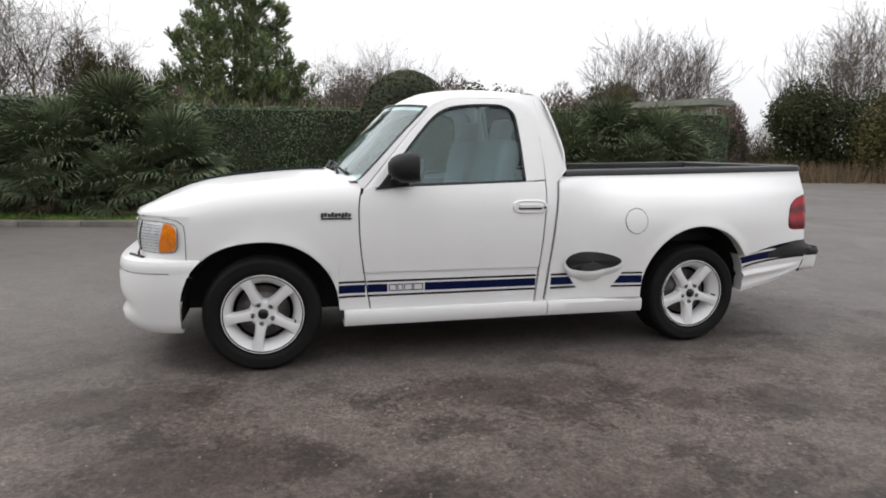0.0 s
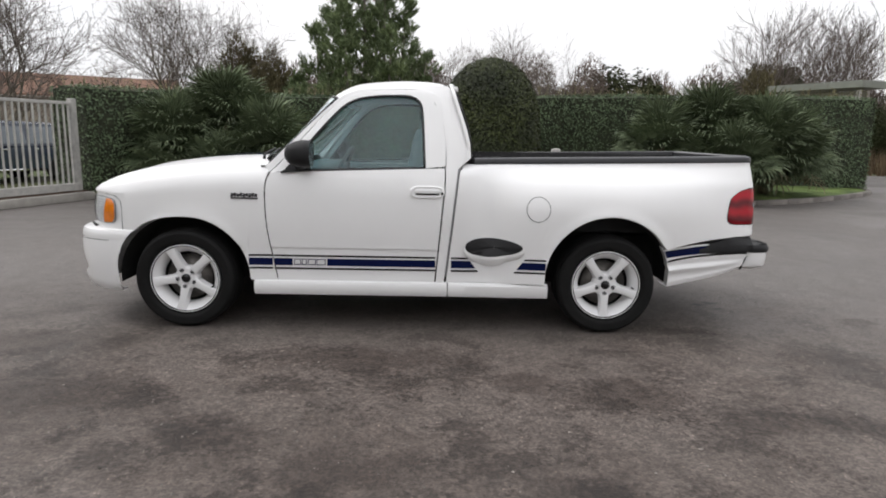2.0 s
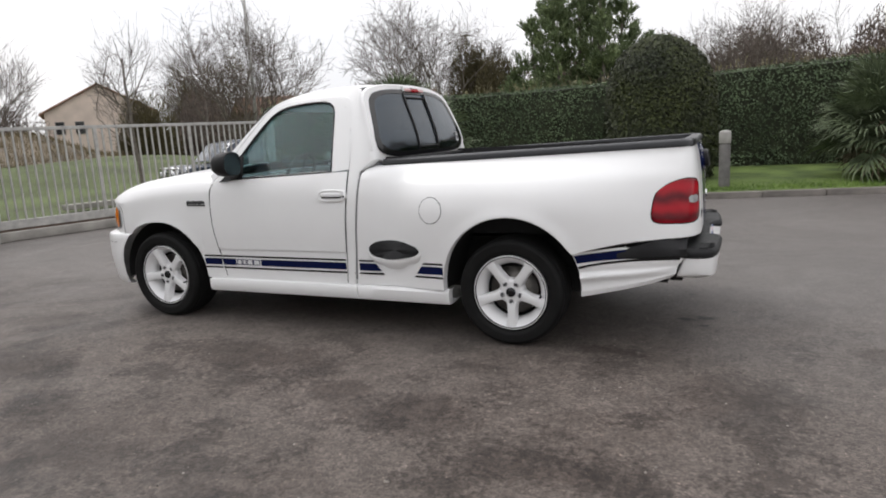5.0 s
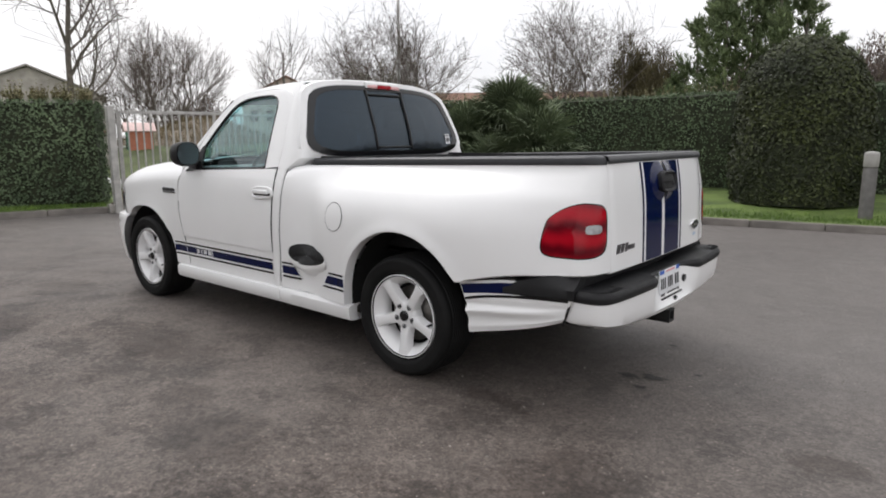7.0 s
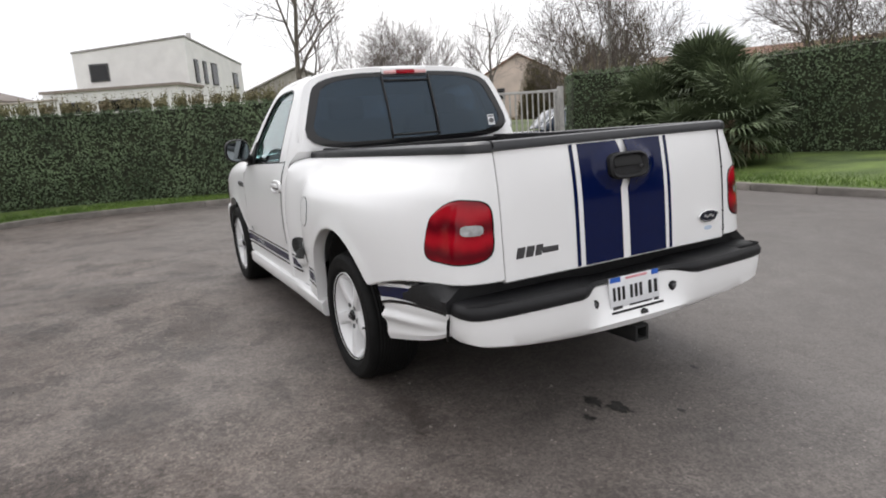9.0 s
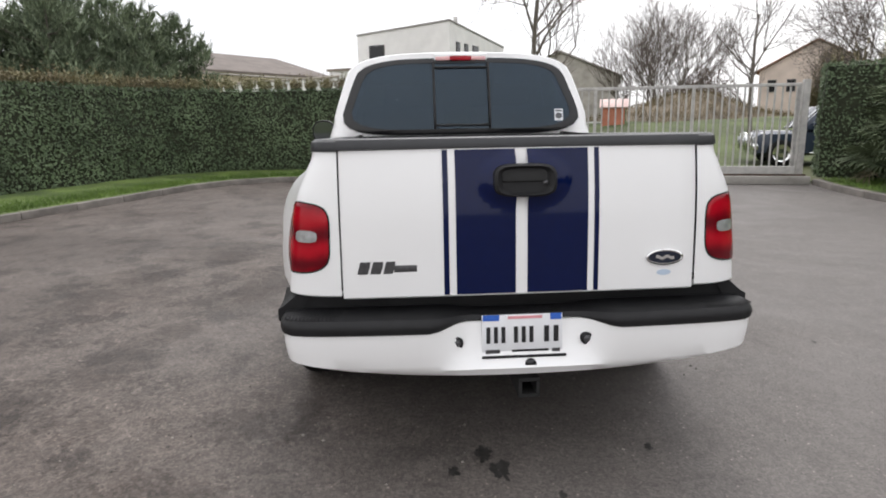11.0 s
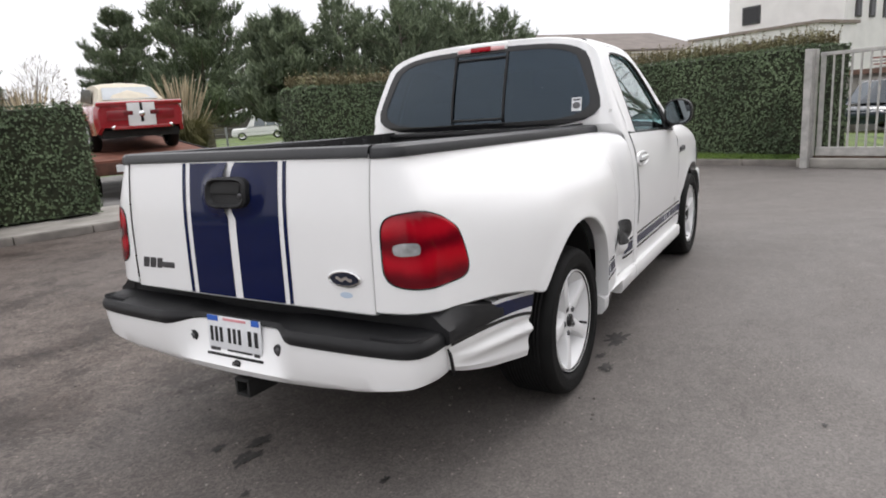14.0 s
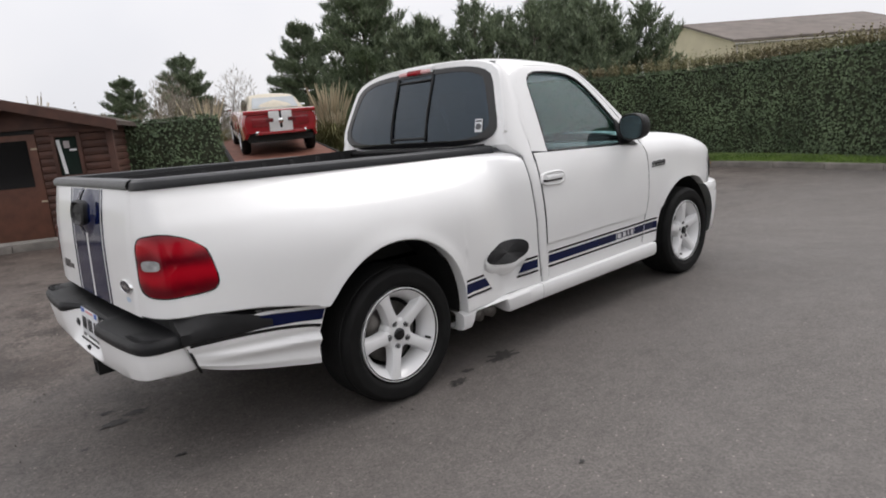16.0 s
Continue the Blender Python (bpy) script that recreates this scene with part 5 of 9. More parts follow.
    nt.links.new(mr.outputs[0], x.inputs[0])
    nt.links.new(base, x.inputs[6])
    worn = nt.nodes.new("ShaderNodeRGB")
    worn.outputs[0].default_value = (0.82, 0.755, 0.72, 1)
    nt.links.new(mul(mul(damp, worn.outputs[0]), mul(stain, mottle)), x.inputs[7])
    cell = nt.nodes.new("ShaderNodeTexVoronoi")
    cell.inputs["Scale"].default_value = 70
    nt.links.new(tc.outputs["Object"], cell.inputs["Vector"])
    cell_v = nt.nodes.new("ShaderNodeSeparateColor")
    nt.links.new(cell.outputs["Color"], cell_v.inputs[0])
    stones = ramp(cell_v.outputs[0], 0.05, (0.66, 0.64, 0.62), 0.95, (1.42, 1.40, 1.37))
    rough_fac = nt.nodes.new("ShaderNodeMath")
    rough_fac.operation = "MULTIPLY_ADD"
    rough_fac.inputs[1].default_value, rough_fac.inputs[2].default_value = 0.55, 0.35
    nt.links.new(mr.outputs[0], rough_fac.inputs[0])
    gritty = nt.nodes.new("ShaderNodeMix")
    gritty.data_type, gritty.blend_type = "RGBA", "MULTIPLY"
    nt.links.new(rough_fac.outputs[0], gritty.inputs[0])
    nt.links.new(x.outputs[2], gritty.inputs[6])
    nt.links.new(stones, gritty.inputs[7])
    x = gritty
    # damp, tarry patches beside the parked truck: (x, y, half length, half width)
    swirl = nt.nodes.new("ShaderNodeVectorMath")
    swirl.operation = "MULTIPLY_ADD"
    swirl.inputs[1].default_value, swirl.inputs[2].default_value = (0.9, 0.9, 0), (-0.45, -0.45, 0)
    nt.links.new(noise_node(2.2, 5, 0.7).outputs["Color"], swirl.inputs[0])
    bent = nt.nodes.new("ShaderNodeVectorMath")
    nt.links.new(tc.outputs["Object"], bent.inputs[0])
    nt.links.new(swirl.outputs[0], bent.inputs[1])
    nearest = None
    for px_, py_, ha, hb in ((-0.8, -1.4, 0.75, 0.36), (-0.2, -2.2, 0.85, 0.40), (1.4, -1.6, 1.0, 0.28), (2.35, -1.92, 0.45, 0.26), (2.9, -2.12, 0.55, 0.30), (0.72, -2.6, 0.45, 0.26), (1.5, -2.95, 0.5, 0.24), (3.55, -2.5, 0.6, 0.26), (4.42, -1.5, 0.32, 0.5), (3.6, -0.98, 0.4, 0.14), (2.45, -3.15, 0.45, 0.25), (5.2, -0.62, 0.35, 0.2)):
        rel = nt.nodes.new("ShaderNodeVectorMath")
        rel.operation = "SUBTRACT"
        rel.inputs[1].default_value = (px_, py_, 0)
        nt.links.new(bent.outputs[0], rel.inputs[0])
        scl = nt.nodes.new("ShaderNodeVectorMath")
        scl.operation = "MULTIPLY"
        scl.inputs[1].default_value = (1 / ha, 1 / hb, 0)
        nt.links.new(rel.outputs[0], scl.inputs[0])
        far = nt.nodes.new("ShaderNodeVectorMath")
        far.operation = "LENGTH"
        nt.links.new(scl.outputs[0], far.inputs[0])
        if nearest is None:
            nearest = far.outputs["Value"]
        else:
            least = nt.nodes.new("ShaderNodeMath")
            least.operation = "MINIMUM"
            nt.links.new(nearest, least.inputs[0])
            nt.links.new(far.outputs["Value"], least.inputs[1])
            nearest = least.outputs[0]
    speck = nt.nodes.new("ShaderNodeMath")
    speck.operation = "MULTIPLY_ADD"
    speck.inputs[1].default_value = 2.2
    nt.links.new(noise_node(26, 6, 0.8).outputs["Fac"], speck.inputs[0])
    nt.links.new(nearest, speck.inputs[2])
    half = nt.nodes.new("ShaderNodeMath")
    half.operation = "MULTIPLY"
    half.inputs[1].default_value = 0.5
    nt.links.new(speck.outputs[0], half.inputs[0])
    tar = ramp(half.outputs[0], 0.78, (0.60, 0.568, 0.552), 1.0, (1.0, 1.0, 1.0))
    out = mul(mul(mul(mul(x.outputs[2], tar), grain, 0.8), chips, 0.75), mottle, 0.6)
    nt.links.new(out, bs.inputs["Base Color"])
    rr = ramp(noise_node(0.42, 7, 0.68, 0.6).outputs["Fac"], 0.40, (0.50, 0.50, 0.50), 0.6, (0.68, 0.68, 0.68))
    nt.links.new(rr, bs.inputs["Roughness"])
    bp = nt.nodes.new("ShaderNodeBump")
    bp.inputs["Strength"].default_value, bp.inputs["Distance"].default_value = 0.55, 0.006
    nt.links.new(noise_node(75, 4, 0.75).outputs["Fac"], bp.inputs["Height"])
    nt.links.new(bp.outputs[0], bs.inputs["Normal"])
    return m


ASPHALT = asphalt_mat()
CONCRETE = mat("pale_concrete", (0.30, 0.285, 0.26), 0.85, 0, 0.25, 3, bump=0.4, bscale=90)
KERB = mat("kerb_concrete", (0.165, 0.150, 0.135), 0.85, 0, 0.3, 4, bump=0.4, bscale=80, info=0.12)
GRASS = mat("grass_turf", (0.062, 0.105, 0.022), 0.8, 0, 0.35, 1.5, bump=0.6, bscale=60, col2=(0.115, 0.165, 0.038))
FIELD = mat("rough_field", (0.075, 0.085, 0.03), 0.9, 0, 0.35, 0.15, bump=0.6, bscale=20, col2=(0.11, 0.12, 0.045))
BLADE = leaf_mat("grass_blades", (0.068, 0.130, 0.022), (0.130, 0.200, 0.042))

# far ground, one sheet to the horizon
rows = [[(x, y, -0.03) for x in (-900, -200, -60, 0, 60, 200, 900)] for y in (-900, -200, -60, 0, 60, 200, 900)]
ob = part("ground", grid(rows), FIELD)
tagged(ob, "rough grass ground running out to the horizon", "ground", kind="structure")

north_kerb = smooth_line([(-5.15, 7.55, 0), (-4.0, 7.2, 0), (-2, 6.95, 0), (0, 6.8, 0), (2, 6.95, 0), (4, 7.35, 0), (6.5, 7.9, 0), (9, 8.5, 0), (11, 9.6, 0), (12.8, 11.0, 0), (14.2, 12.3, 0), (14.6, 14, 0), (14.0, 16, 0)], 2)
west_kerb = smooth_line([(-7.05, 1.62, 0), (-7.45, 0.3, 0), (-7.95, -1.5, 0), (-8.2, -3.2, 0), (-7.4, -4.5, 0), (-5.3, -5.2, 0), (-3.2, -6.0, 0), (-0.7, -6.9, 0), (1.3, -7.35, 0), (3.7, -8.3, 0), (9, -10.6, 0), (20, -15, 0)], 2)

court = [(p.x, p.y) for p in west_kerb][::-1] + [(-9.5, 1.9), (-9.0, 8.2)] + [(p.x, p.y) for p in north_kerb] + [(16, 22), (60, 22), (60, -15)]
bm = bmesh.new()
bm.faces.new([bm.verts.new((x, y, 0)) for x, y in court])
bmesh.ops.triangulate(bm, faces=bm.faces)
bmesh.ops.recalc_face_normals(bm, faces=bm.faces)
if sum(f.normal.z for f in bm.faces) < 0:
    bmesh.ops.reverse_faces(bm, faces=bm.faces)
yard = tagged(part("road", bm, ASPHALT, smooth=False), "worn grey asphalt yard with damp dark patches", "road", kind="structure")


def kerb_run(name, line, label, width=0.13, high=0.11):
    base = thing(name, label, "kerb", kind="structure")
    stones = resample(line, max(2, int(sum((b - a).length for a, b in zip(line, line[1:])) / 0.95)))
    me = None
    for a, b in zip(stones, stones[1:]):
        d = b - a
        if me is None:
            bm = bmesh.new()
            box(bm, (0, 0, high / 2 - 0.05), (0.985, width, high + 0.10), None, 0.018, 2)
            ob = part("kerb_stone", bm, KERB, base)
            me = ob.data
        else:
            ob = new("kerb_stone", me)
            ob.parent = base
        ob.matrix_basis = Matrix.Translation((a + b) / 2) @ Matrix.Rotation(math.atan2(d.y, d.x), 4, "Z") @ Matrix.Diagonal((d.length / 0.985 * 0.992, 1, 1, 1))
    return base


kerb_run("kerb_north", north_kerb, "weathered grey concrete kerb round the planted verge")
kerb_run("kerb_west", west_kerb, "weathered grey concrete kerb along the hedge verge")


def offset_line(line, d):
    out = []
    for k, p in enumerate(line):
        t = line[min(k + 1, len(line) - 1)] - line[max(k - 1, 0)]
        n = Vector((-t.y, t.x, 0)).normalized()
        out.append(p + n * d)
    return out


def verge(name, line, steps, material, label):
    """Bands of turf from the kerb line outwards; steps: (distance, height)."""
    rows = [[q + Vector((0, 0, h + 0.012 * noise.noise(q * 1.7))) for q in offset_line(line, d)] for d, h in steps]
    for row in rows:
        for p, q in ((row[0], row[1]), (row[-1], row[-2])):
            row[0 if p is row[0] else -1] = p + (p - q).normalized() * 0.9 + Vector((0, 0, -p.z - 0.03))
    ob = part(name, tidy(grid(rows)), material)
    bm_up = ob.data.polygons[0].normal.z
    if bm_up < 0:
        ob.data.flip_normals()
    return tagged(ob, label, "verge", kind="structure")


verge("verge_north", north_kerb, [(0.06, 0.085), (0.5, 0.11), (1.5, 0.16), (3.0, 0.22), (5.0, 0.26), (8, 0.25)], GRASS, "green grass verge behind the kerb")
lawn_line = [p for p in west_kerb if p.x < -2.4 or p.y > -5]
verge("verge_west", lawn_line, [(-0.06, 0.085), (-0.6, 0.12), (-1.6, 0.18), (-3.5, 0.2), (-6, 0.15)], GRASS, "green grass verge under the clipped hedge")
pave_line = [p for p in west_kerb if p.x > -3.2 and p.y < -5.5]
verge("pavement", pave_line, [(-0.06, 0.105), (-1.0, 0.11), (-2.2, 0.115)], CONCRETE, "pale worn concrete pavement beside the shed")
verge("side_court", pave_line, [(-2.2, 0.10), (-5.0, 0.10), (-8.0, 0.08), (-12.0, 0.06)], mat("grey_court", (0.16, 0.155, 0.15), 0.9, 0, 0.25, 1.2, bump=0.4, bscale=70), "grey concrete apron behind the pavement")


def blades(name, line, d0, d1, h0, count, seed, label, tall=0.06):
    rng = random.Random(seed)
    verts, faces = [], []
    pts = resample(line, 400)
    for _ in range(count):
        k = rng.uniform(0, 398.99)
        a, b = pts[int(k)], pts[int(k) + 1]
        t = (b - a).normalized()
        n = Vector((-t.y, t.x, 0))
        p = a.lerp(b, k % 1) + n * rng.uniform(d0, d1)
        p.z = h0 + 0.05 * abs((rng.random() - 0.2)) * 0.3
        ang, h, w = rng.uniform(0, 6.3), tall * rng.uniform(0.4, 1.25), rng.uniform(0.004, 0.009)
        s = Vector((math.cos(ang), math.sin(ang), 0)) * w
        tip = p + Vector((rng.uniform(-1, 1) * h * 0.6, rng.uniform(-1, 1) * h * 0.6, h))
        i = len(verts)
        verts += [p - s, p + s, tip]
        faces.append((i, i + 1, i + 2))
    ob = raw(name, verts, faces, BLADE)
    return tagged(ob, label, "grass", kind="stuff")


blades("grass", [p for p in north_kerb if p.x < 9], 0.08, 2.6, 0.11, 26000, 1, "short green grass blades on the planted verge")
blades("grass", lawn_line, -0.08, -1.7, 0.11, 26000, 2, "short green grass blades below the clipped hedge")
# small drips and oil marks on the yard
STAIN = mat("oil_stain", (0.030, 0.028, 0.026), 0.6, 0, 0.6, 30)
rng = random.Random(5)
for x, y, r in ((4.11, -0.13, 0.042), (4.24, -0.08, 0.05), (4.23, -0.265, 0.025), (4.115, 0.57, 0.022), (2.32, 0.985, 0.085), (2.60, 0.97, 0.03), (2.75, 1.05, 0.05), (4.42, 0.12, 0.016), (3.0, 2.05, 0.014)):
    out = [(x + r * (1 + 0.9 * noise.noise(Vector((math.cos(a) * 2.6 + 5 * x, math.sin(a) * 2.6, 5 * y)))) * math.cos(a) * 1.3, y + r * (1 + 0.9 * noise.noise(Vector((math.cos(a) * 2.6 + 5 * x, math.sin(a) * 2.6, 5 * y)))) * math.sin(a) * 0.7, 0.004) for a in (2 * math.pi * k / 44 for k in range(44))]
    bm = bmesh.new()
    bm.faces.new([bm.verts.new(p) for p in out])
    tagged(part("oil_stain", bm, STAIN, smooth=False), "dark oil stain soaked into the asphalt", "stain", "oil stains", "stuff")

# loose grit on the old surfacing
rngg = random.Random(77)
verts, faces = [], []
for _ in range(9000):
    x, y = rngg.uniform(-4.5, 8.5), rngg.uniform(-5.6, 1.2)
    if noise.noise(Vector((x * 0.7, y * 0.7, 3))) < rngg.uniform(-0.35, 0.45):
        continue
    r = 0.003 + 0.006 * rngg.random() ** 2.5
    p = Vector((x, y, 0.001))
    i = len(verts)
    a0 = rngg.uniform(0, 6.283)
    verts += [p + Vector((r * math.cos(a0 + k * 1.571) * rngg.uniform(0.7, 1.3), r * math.sin(a0 + k * 1.571) * rngg.uniform(0.7, 1.3), 0)) for k in range(4)]
    verts.append(p + Vector((0, 0, r * rngg.uniform(0.6, 1.1))))
    faces += [(i + k, i + (k + 1) % 4, i + 4) for k in range(4)]
tagged(raw("grit", verts, faces, mat("pale_grit", (0.17, 0.155, 0.14), 0.9, 0, 0.3, 5, island=0.6)), "loose pale grit scattered on the asphalt", "grit", kind="stuff")

# ---- hedges, palms, trees ----
HEDGELEAF = leaf_mat("hedge_leaves", (0.070, 0.106, 0.052), (0.126, 0.172, 0.092), 0.3, 0.5, 0.34)
# cores are coloured darker than the leaves to stand for the shade inside
HEDGECORE = mat("hedge_inner_shade", (0.030, 0.036, 0.019), 0.95, 0, 0.5, 6, bump=0.8, bscale=25)
HEDGETOP = leaf_mat("young_shoots", (0.21, 0.165, 0.10), (0.17, 0.165, 0.085), 0.4, 0.6)
BARK = mat("grey_bark", (0.15, 0.13, 0.11), 0.9, 0, 0.35, 8, bump=0.5, bscale=40)
TWIG = mat("bare_twigs", (0.118, 0.096, 0.083), 0.9, 0, 0.3, 2)
NEEDLE = leaf_mat("pine_needles", (0.112, 0.146, 0.092), (0.185, 0.225, 0.142), 0.45, 0.6, 0.2)
CYPRESS = leaf_mat("cypress_sprays", (0.100, 0.138, 0.066), (0.17, 0.21, 0.105), 0.5, 0.65, 0.2)
FROND = mat("palm_frond", (0.062, 0.087, 0.046), 0.6, 0, 0.3, 3, col2=(0.130, 0.160, 0.090), info=0.35, spec=0.2)
DRYFROND = mat("dry_palm_frond", (0.16, 0.13, 0.075), 0.7, 0, 0.3, 3, info=0.3)
OLIVE = leaf_mat("olive_scrub", (0.045, 0.045, 0.018), (0.085, 0.075, 0.03), 0.45, 0.8, 0.1)
DARKBUSH = leaf_mat("dark_evergreen_leaves", (0.036, 0.043, 0.021), (0.054, 0.060, 0.029), 0.3, 0.75, 0.1)
PAMPASLEAF = leaf_mat("pampas_leaves", (0.11, 0.12, 0.05), (0.22, 0.20, 0.10), 0.3, 0.8, 0.1)
PLUME = leaf_mat("pampas_plumes", (0.30, 0.25, 0.17), (0.42, 0.36, 0.26), 0.2, 0.9, 0.1)


def add_leaf(verts, faces, p, n, size, rng, long=1.5):
    """One leaf: a folded diamond."""
    u = n.orthogonal().normalized()
    u.rotate(Matrix.Rotation(rng.uniform(0, 6.283), 3, n))
    w = n.cross(u)
    i = len(verts)
    s = size * rng.uniform(0.6, 1.25)
    verts += [p - u * s * long * 0.5, p + w * s * 0.42 + n * s * 0.16, p + u * s * long * 0.5, p - w * s * 0.42 + n * s * 0.16]
    faces += [(i, i + 1, i + 2), (i, i + 2, i + 3)]


def hedge(name, front, depth, high, label, seed, density=420, base_z=0.12, top_shoots=14, grow=0.0):
    """A clipped hedge: front is the line of its near face, and it lies depth behind."""
    rng = random.Random(seed)
    base = thing(name, label, "hedge")
    back = offset_line(front, depth)
    n_s = max(6, int(sum((b - a).length for a, b in zip(front, front[1:])) / 0.35))
    f, b = resample(front, n_s), resample(back, n_s)
    def high_at(n):
        u = n / (n_s - 1)
        return high + grow * u * u * (3 - 2 * u)

    rows = []
    for n, (p, q) in enumerate(zip(f, b)):
        height = high_at(n)
        sec = []
        for u, v in ((0.05, 0), (0.03, 0.2), (0.03, 0.5), (0.03, 0.8), (0.06, 0.97), (0.3, 0.985), (0.7, 0.985), (0.94, 0.97), (0.97, 0.5), (0.97, 0)):
            r = p.lerp(q, u)
            r.z = base_z + height * v
            r += Vector((1, 1, 0.6)) * 0.05 * noise.noise(r * 1.3)
            sec.append(r)
        rows.append(sec)
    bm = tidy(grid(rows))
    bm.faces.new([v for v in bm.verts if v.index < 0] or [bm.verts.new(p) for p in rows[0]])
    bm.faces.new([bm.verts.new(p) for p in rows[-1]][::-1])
    # solid sheet under the leaves, its dark colour painted as inner shade
    part("core", bm, HEDGECORE, base, "dark core with the inner shade put into its colour")
    verts, faces = [], []
    tv, tf = [], []
    out_side = [(f, b, 0.0), (b, f, 0.0)]
    for a_line, b_line, _ in out_side:
        for k in range(n_s - 1):
            height = high_at(k)
            p0, p1 = a_line[k], a_line[k + 1]
            away = ((p0 - b_line[k]) + (p1 - b_line[k + 1])).normalized()
            for _ in range(int(density * (p1 - p0).length * height)):
                v = rng.random()
                p = p0.lerp(p1, rng.random())
                z = base_z + height * v
                bulge = 0.05 * noise.noise(Vector((p.x * 1.3, p.y * 1.3, z * 1.3))) + 0.035 * noise.noise(Vector((p.x * 5, p.y * 5, z * 5)))
                p = Vector((p.x, p.y, z)) + away * (bulge + rng.uniform(-0.05, 0.035))
                n = (away + Vector((rng.uniform(-0.8, 0.8), rng.uniform(-0.8, 0.8), rng.uniform(-0.4, 0.9)))).normalized()
                add_leaf(verts, faces, p, n, 0.045, rng)
    for k in range(n_s - 1):
        height = high_at(k)
        span = (f[k + 1] - f[k]).length
        for _ in range(int(density * 0.8 * span * depth)):
            p = f[k].lerp(f[k + 1], rng.random()).lerp(b[k].lerp(b[k + 1], 0.5), rng.random())
            p.z = base_z + height + rng.uniform(-0.05, 0.03) + 0.05 * noise.noise(p * 1.1)
            n = Vector((rng.uniform(-0.7, 0.7), rng.uniform(-0.7, 0.7), 1)).normalized()
            add_leaf(verts, faces, p, n, 0.045, rng)
        for _ in range(int(top_shoots * span * depth)):
            p = f[k].lerp(f[k + 1], rng.random()).lerp(b[k].lerp(b[k + 1], 0.5), rng.random())
            p.z = base_z + height
            h = rng.uniform(0.08, 0.30) * (1.4 if rng.random() < 0.15 else 0.85)
            lean = Vector((rng.uniform(-0.25, 0.25), rng.uniform(-0.25, 0.25), 1)) * h
            s = Vector((rng.uniform(-1, 1), rng.uniform(-1, 1), 0)).normalized() * 0.004
            i = len(tv)
            tv.extend([p - s, p + s, p + lean])
            tf.append((i, i + 1, i + 2))
            for j in range(5):
                add_leaf(tv, tf, p + lean * (0.35 + 0.16 * j), Vector((rng.uniform(-1, 1), rng.uniform(-1, 1), 0.6)).normalized(), 0.04, rng)
    for q0, q1 in ((f[0], b[0]), (b[-1], f[-1])):
        height = high_at(0 if q0 == f[0] else n_s - 1)
        along = (f[0] - f[1]).normalized() if q0 == f[0] else (f[-1] - f[-2]).normalized()
        for _ in range(int(density * depth * height)):
            p = q0.lerp(q1, rng.random())
            p = Vector((p.x, p.y, base_z + height * rng.random())) + along * rng.uniform(-0.04, 0.06)
            n = (along + Vector((rng.uniform(-0.8, 0.8), rng.uniform(-0.8, 0.8), rng.uniform(-0.4, 0.9)))).normalized()
            add_leaf(verts, faces, p, n, 0.045, rng)
    tagged(raw("leaves", verts, faces, HEDGELEAF, base, "small glossy dark green leaves"), kind="stuff")
    tagged(raw("shoot_growth", tv, tf, HEDGETOP, base, "pale brown-green shoots along the top"), kind="stuff")
    return base


hedge_n = resample(smooth_line([(-5.25, 7.62, 0), (-4.7, 8.5, 0), (-3.6, 9.9, 0), (-2, 10.8, 0), (0, 11.4, 0), (5, 12.0, 0), (10, 12.4, 0), (14.35, 12.9, 0)], 2), 60)
hedge("hedge", hedge_n, 1.3, 2.15, "tall clipped dark green hedge behind the palms", 11, 470, 0.12, 18, 0.42)
hedge_w = resample(smooth_line([(-4.35, -7.47, 0), (-5.8, -6.9, 0), (-8.3, -5.9, 0), (-9.5, -4.2, 0), (-9.3, -2.0, 0), (-8.45, 0.0, 0), (-7.5, 1.72, 0)], 2), 50)
hedge("hedge", [Vector((p.x, p.y, 0)) for p in hedge_w], 1.2, 1.95, "clipped dark green hedge with pale shoots along its top", 12, 680, 0.15, 300)
hedge_s = resample([Vector((2.3, -9.0, 0)), Vector((-0.12, -8.25, 0))], 12)
hedge("hedge", hedge_s, 1.0, 1.75, "dark green hedge between the wooden shed and the ramp", 13, 560, 0.15, 10)


# clipped domed bush
def topiary(c, r, h, seed):
    rng = random.Random(seed)
    base = thing("topiary_bush", "tall clipped dome-shaped evergreen bush on the grass", "bush", pose(*c))

    def shape(a, v):
        rr = r * (1.0 - 0.12 * v) * math.sqrt(max(0, 1 - max(0, (v - 0.55) / 0.45) ** 2.4)) * (0.9 + 0.1 * min(1, v * 5))
        rr *= 1 + 0.06 * noise.noise(Vector((math.cos(a) * 1.5, math.sin(a) * 1.5, v * 3 + seed)))
        return Vector((c[0] + rr * math.cos(a), c[1] + rr * math.sin(a), c[2] + h * v))

    # same dark core, painted as the shade inside the bush
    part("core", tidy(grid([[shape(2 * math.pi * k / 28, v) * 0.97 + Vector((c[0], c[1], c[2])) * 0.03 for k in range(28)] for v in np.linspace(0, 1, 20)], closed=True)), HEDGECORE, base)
    verts, faces = [], []
    for _ in range(19000):
        v = rng.random() ** 0.85
        a = rng.uniform(0, 6.283)
        p = shape(a, v)
        n = (Vector((math.cos(a), math.sin(a), 0.2 + 1.6 * max(0, v - 0.55))) + Vector((rng.uniform(-0.8, 0.8), rng.uniform(-0.8, 0.8), rng.uniform(-0.5, 0.8)))).normalized()
        add_leaf(verts, faces, p + n * rng.uniform(-0.06, 0.06), n, 0.052, rng)
    tagged(raw("leaves", verts, faces, leaf_mat("bush_leaves", (0.022, 0.030, 0.010), (0.046, 0.056, 0.018), 0.5, 0.5, 0.3), base), kind="stuff")
    return base


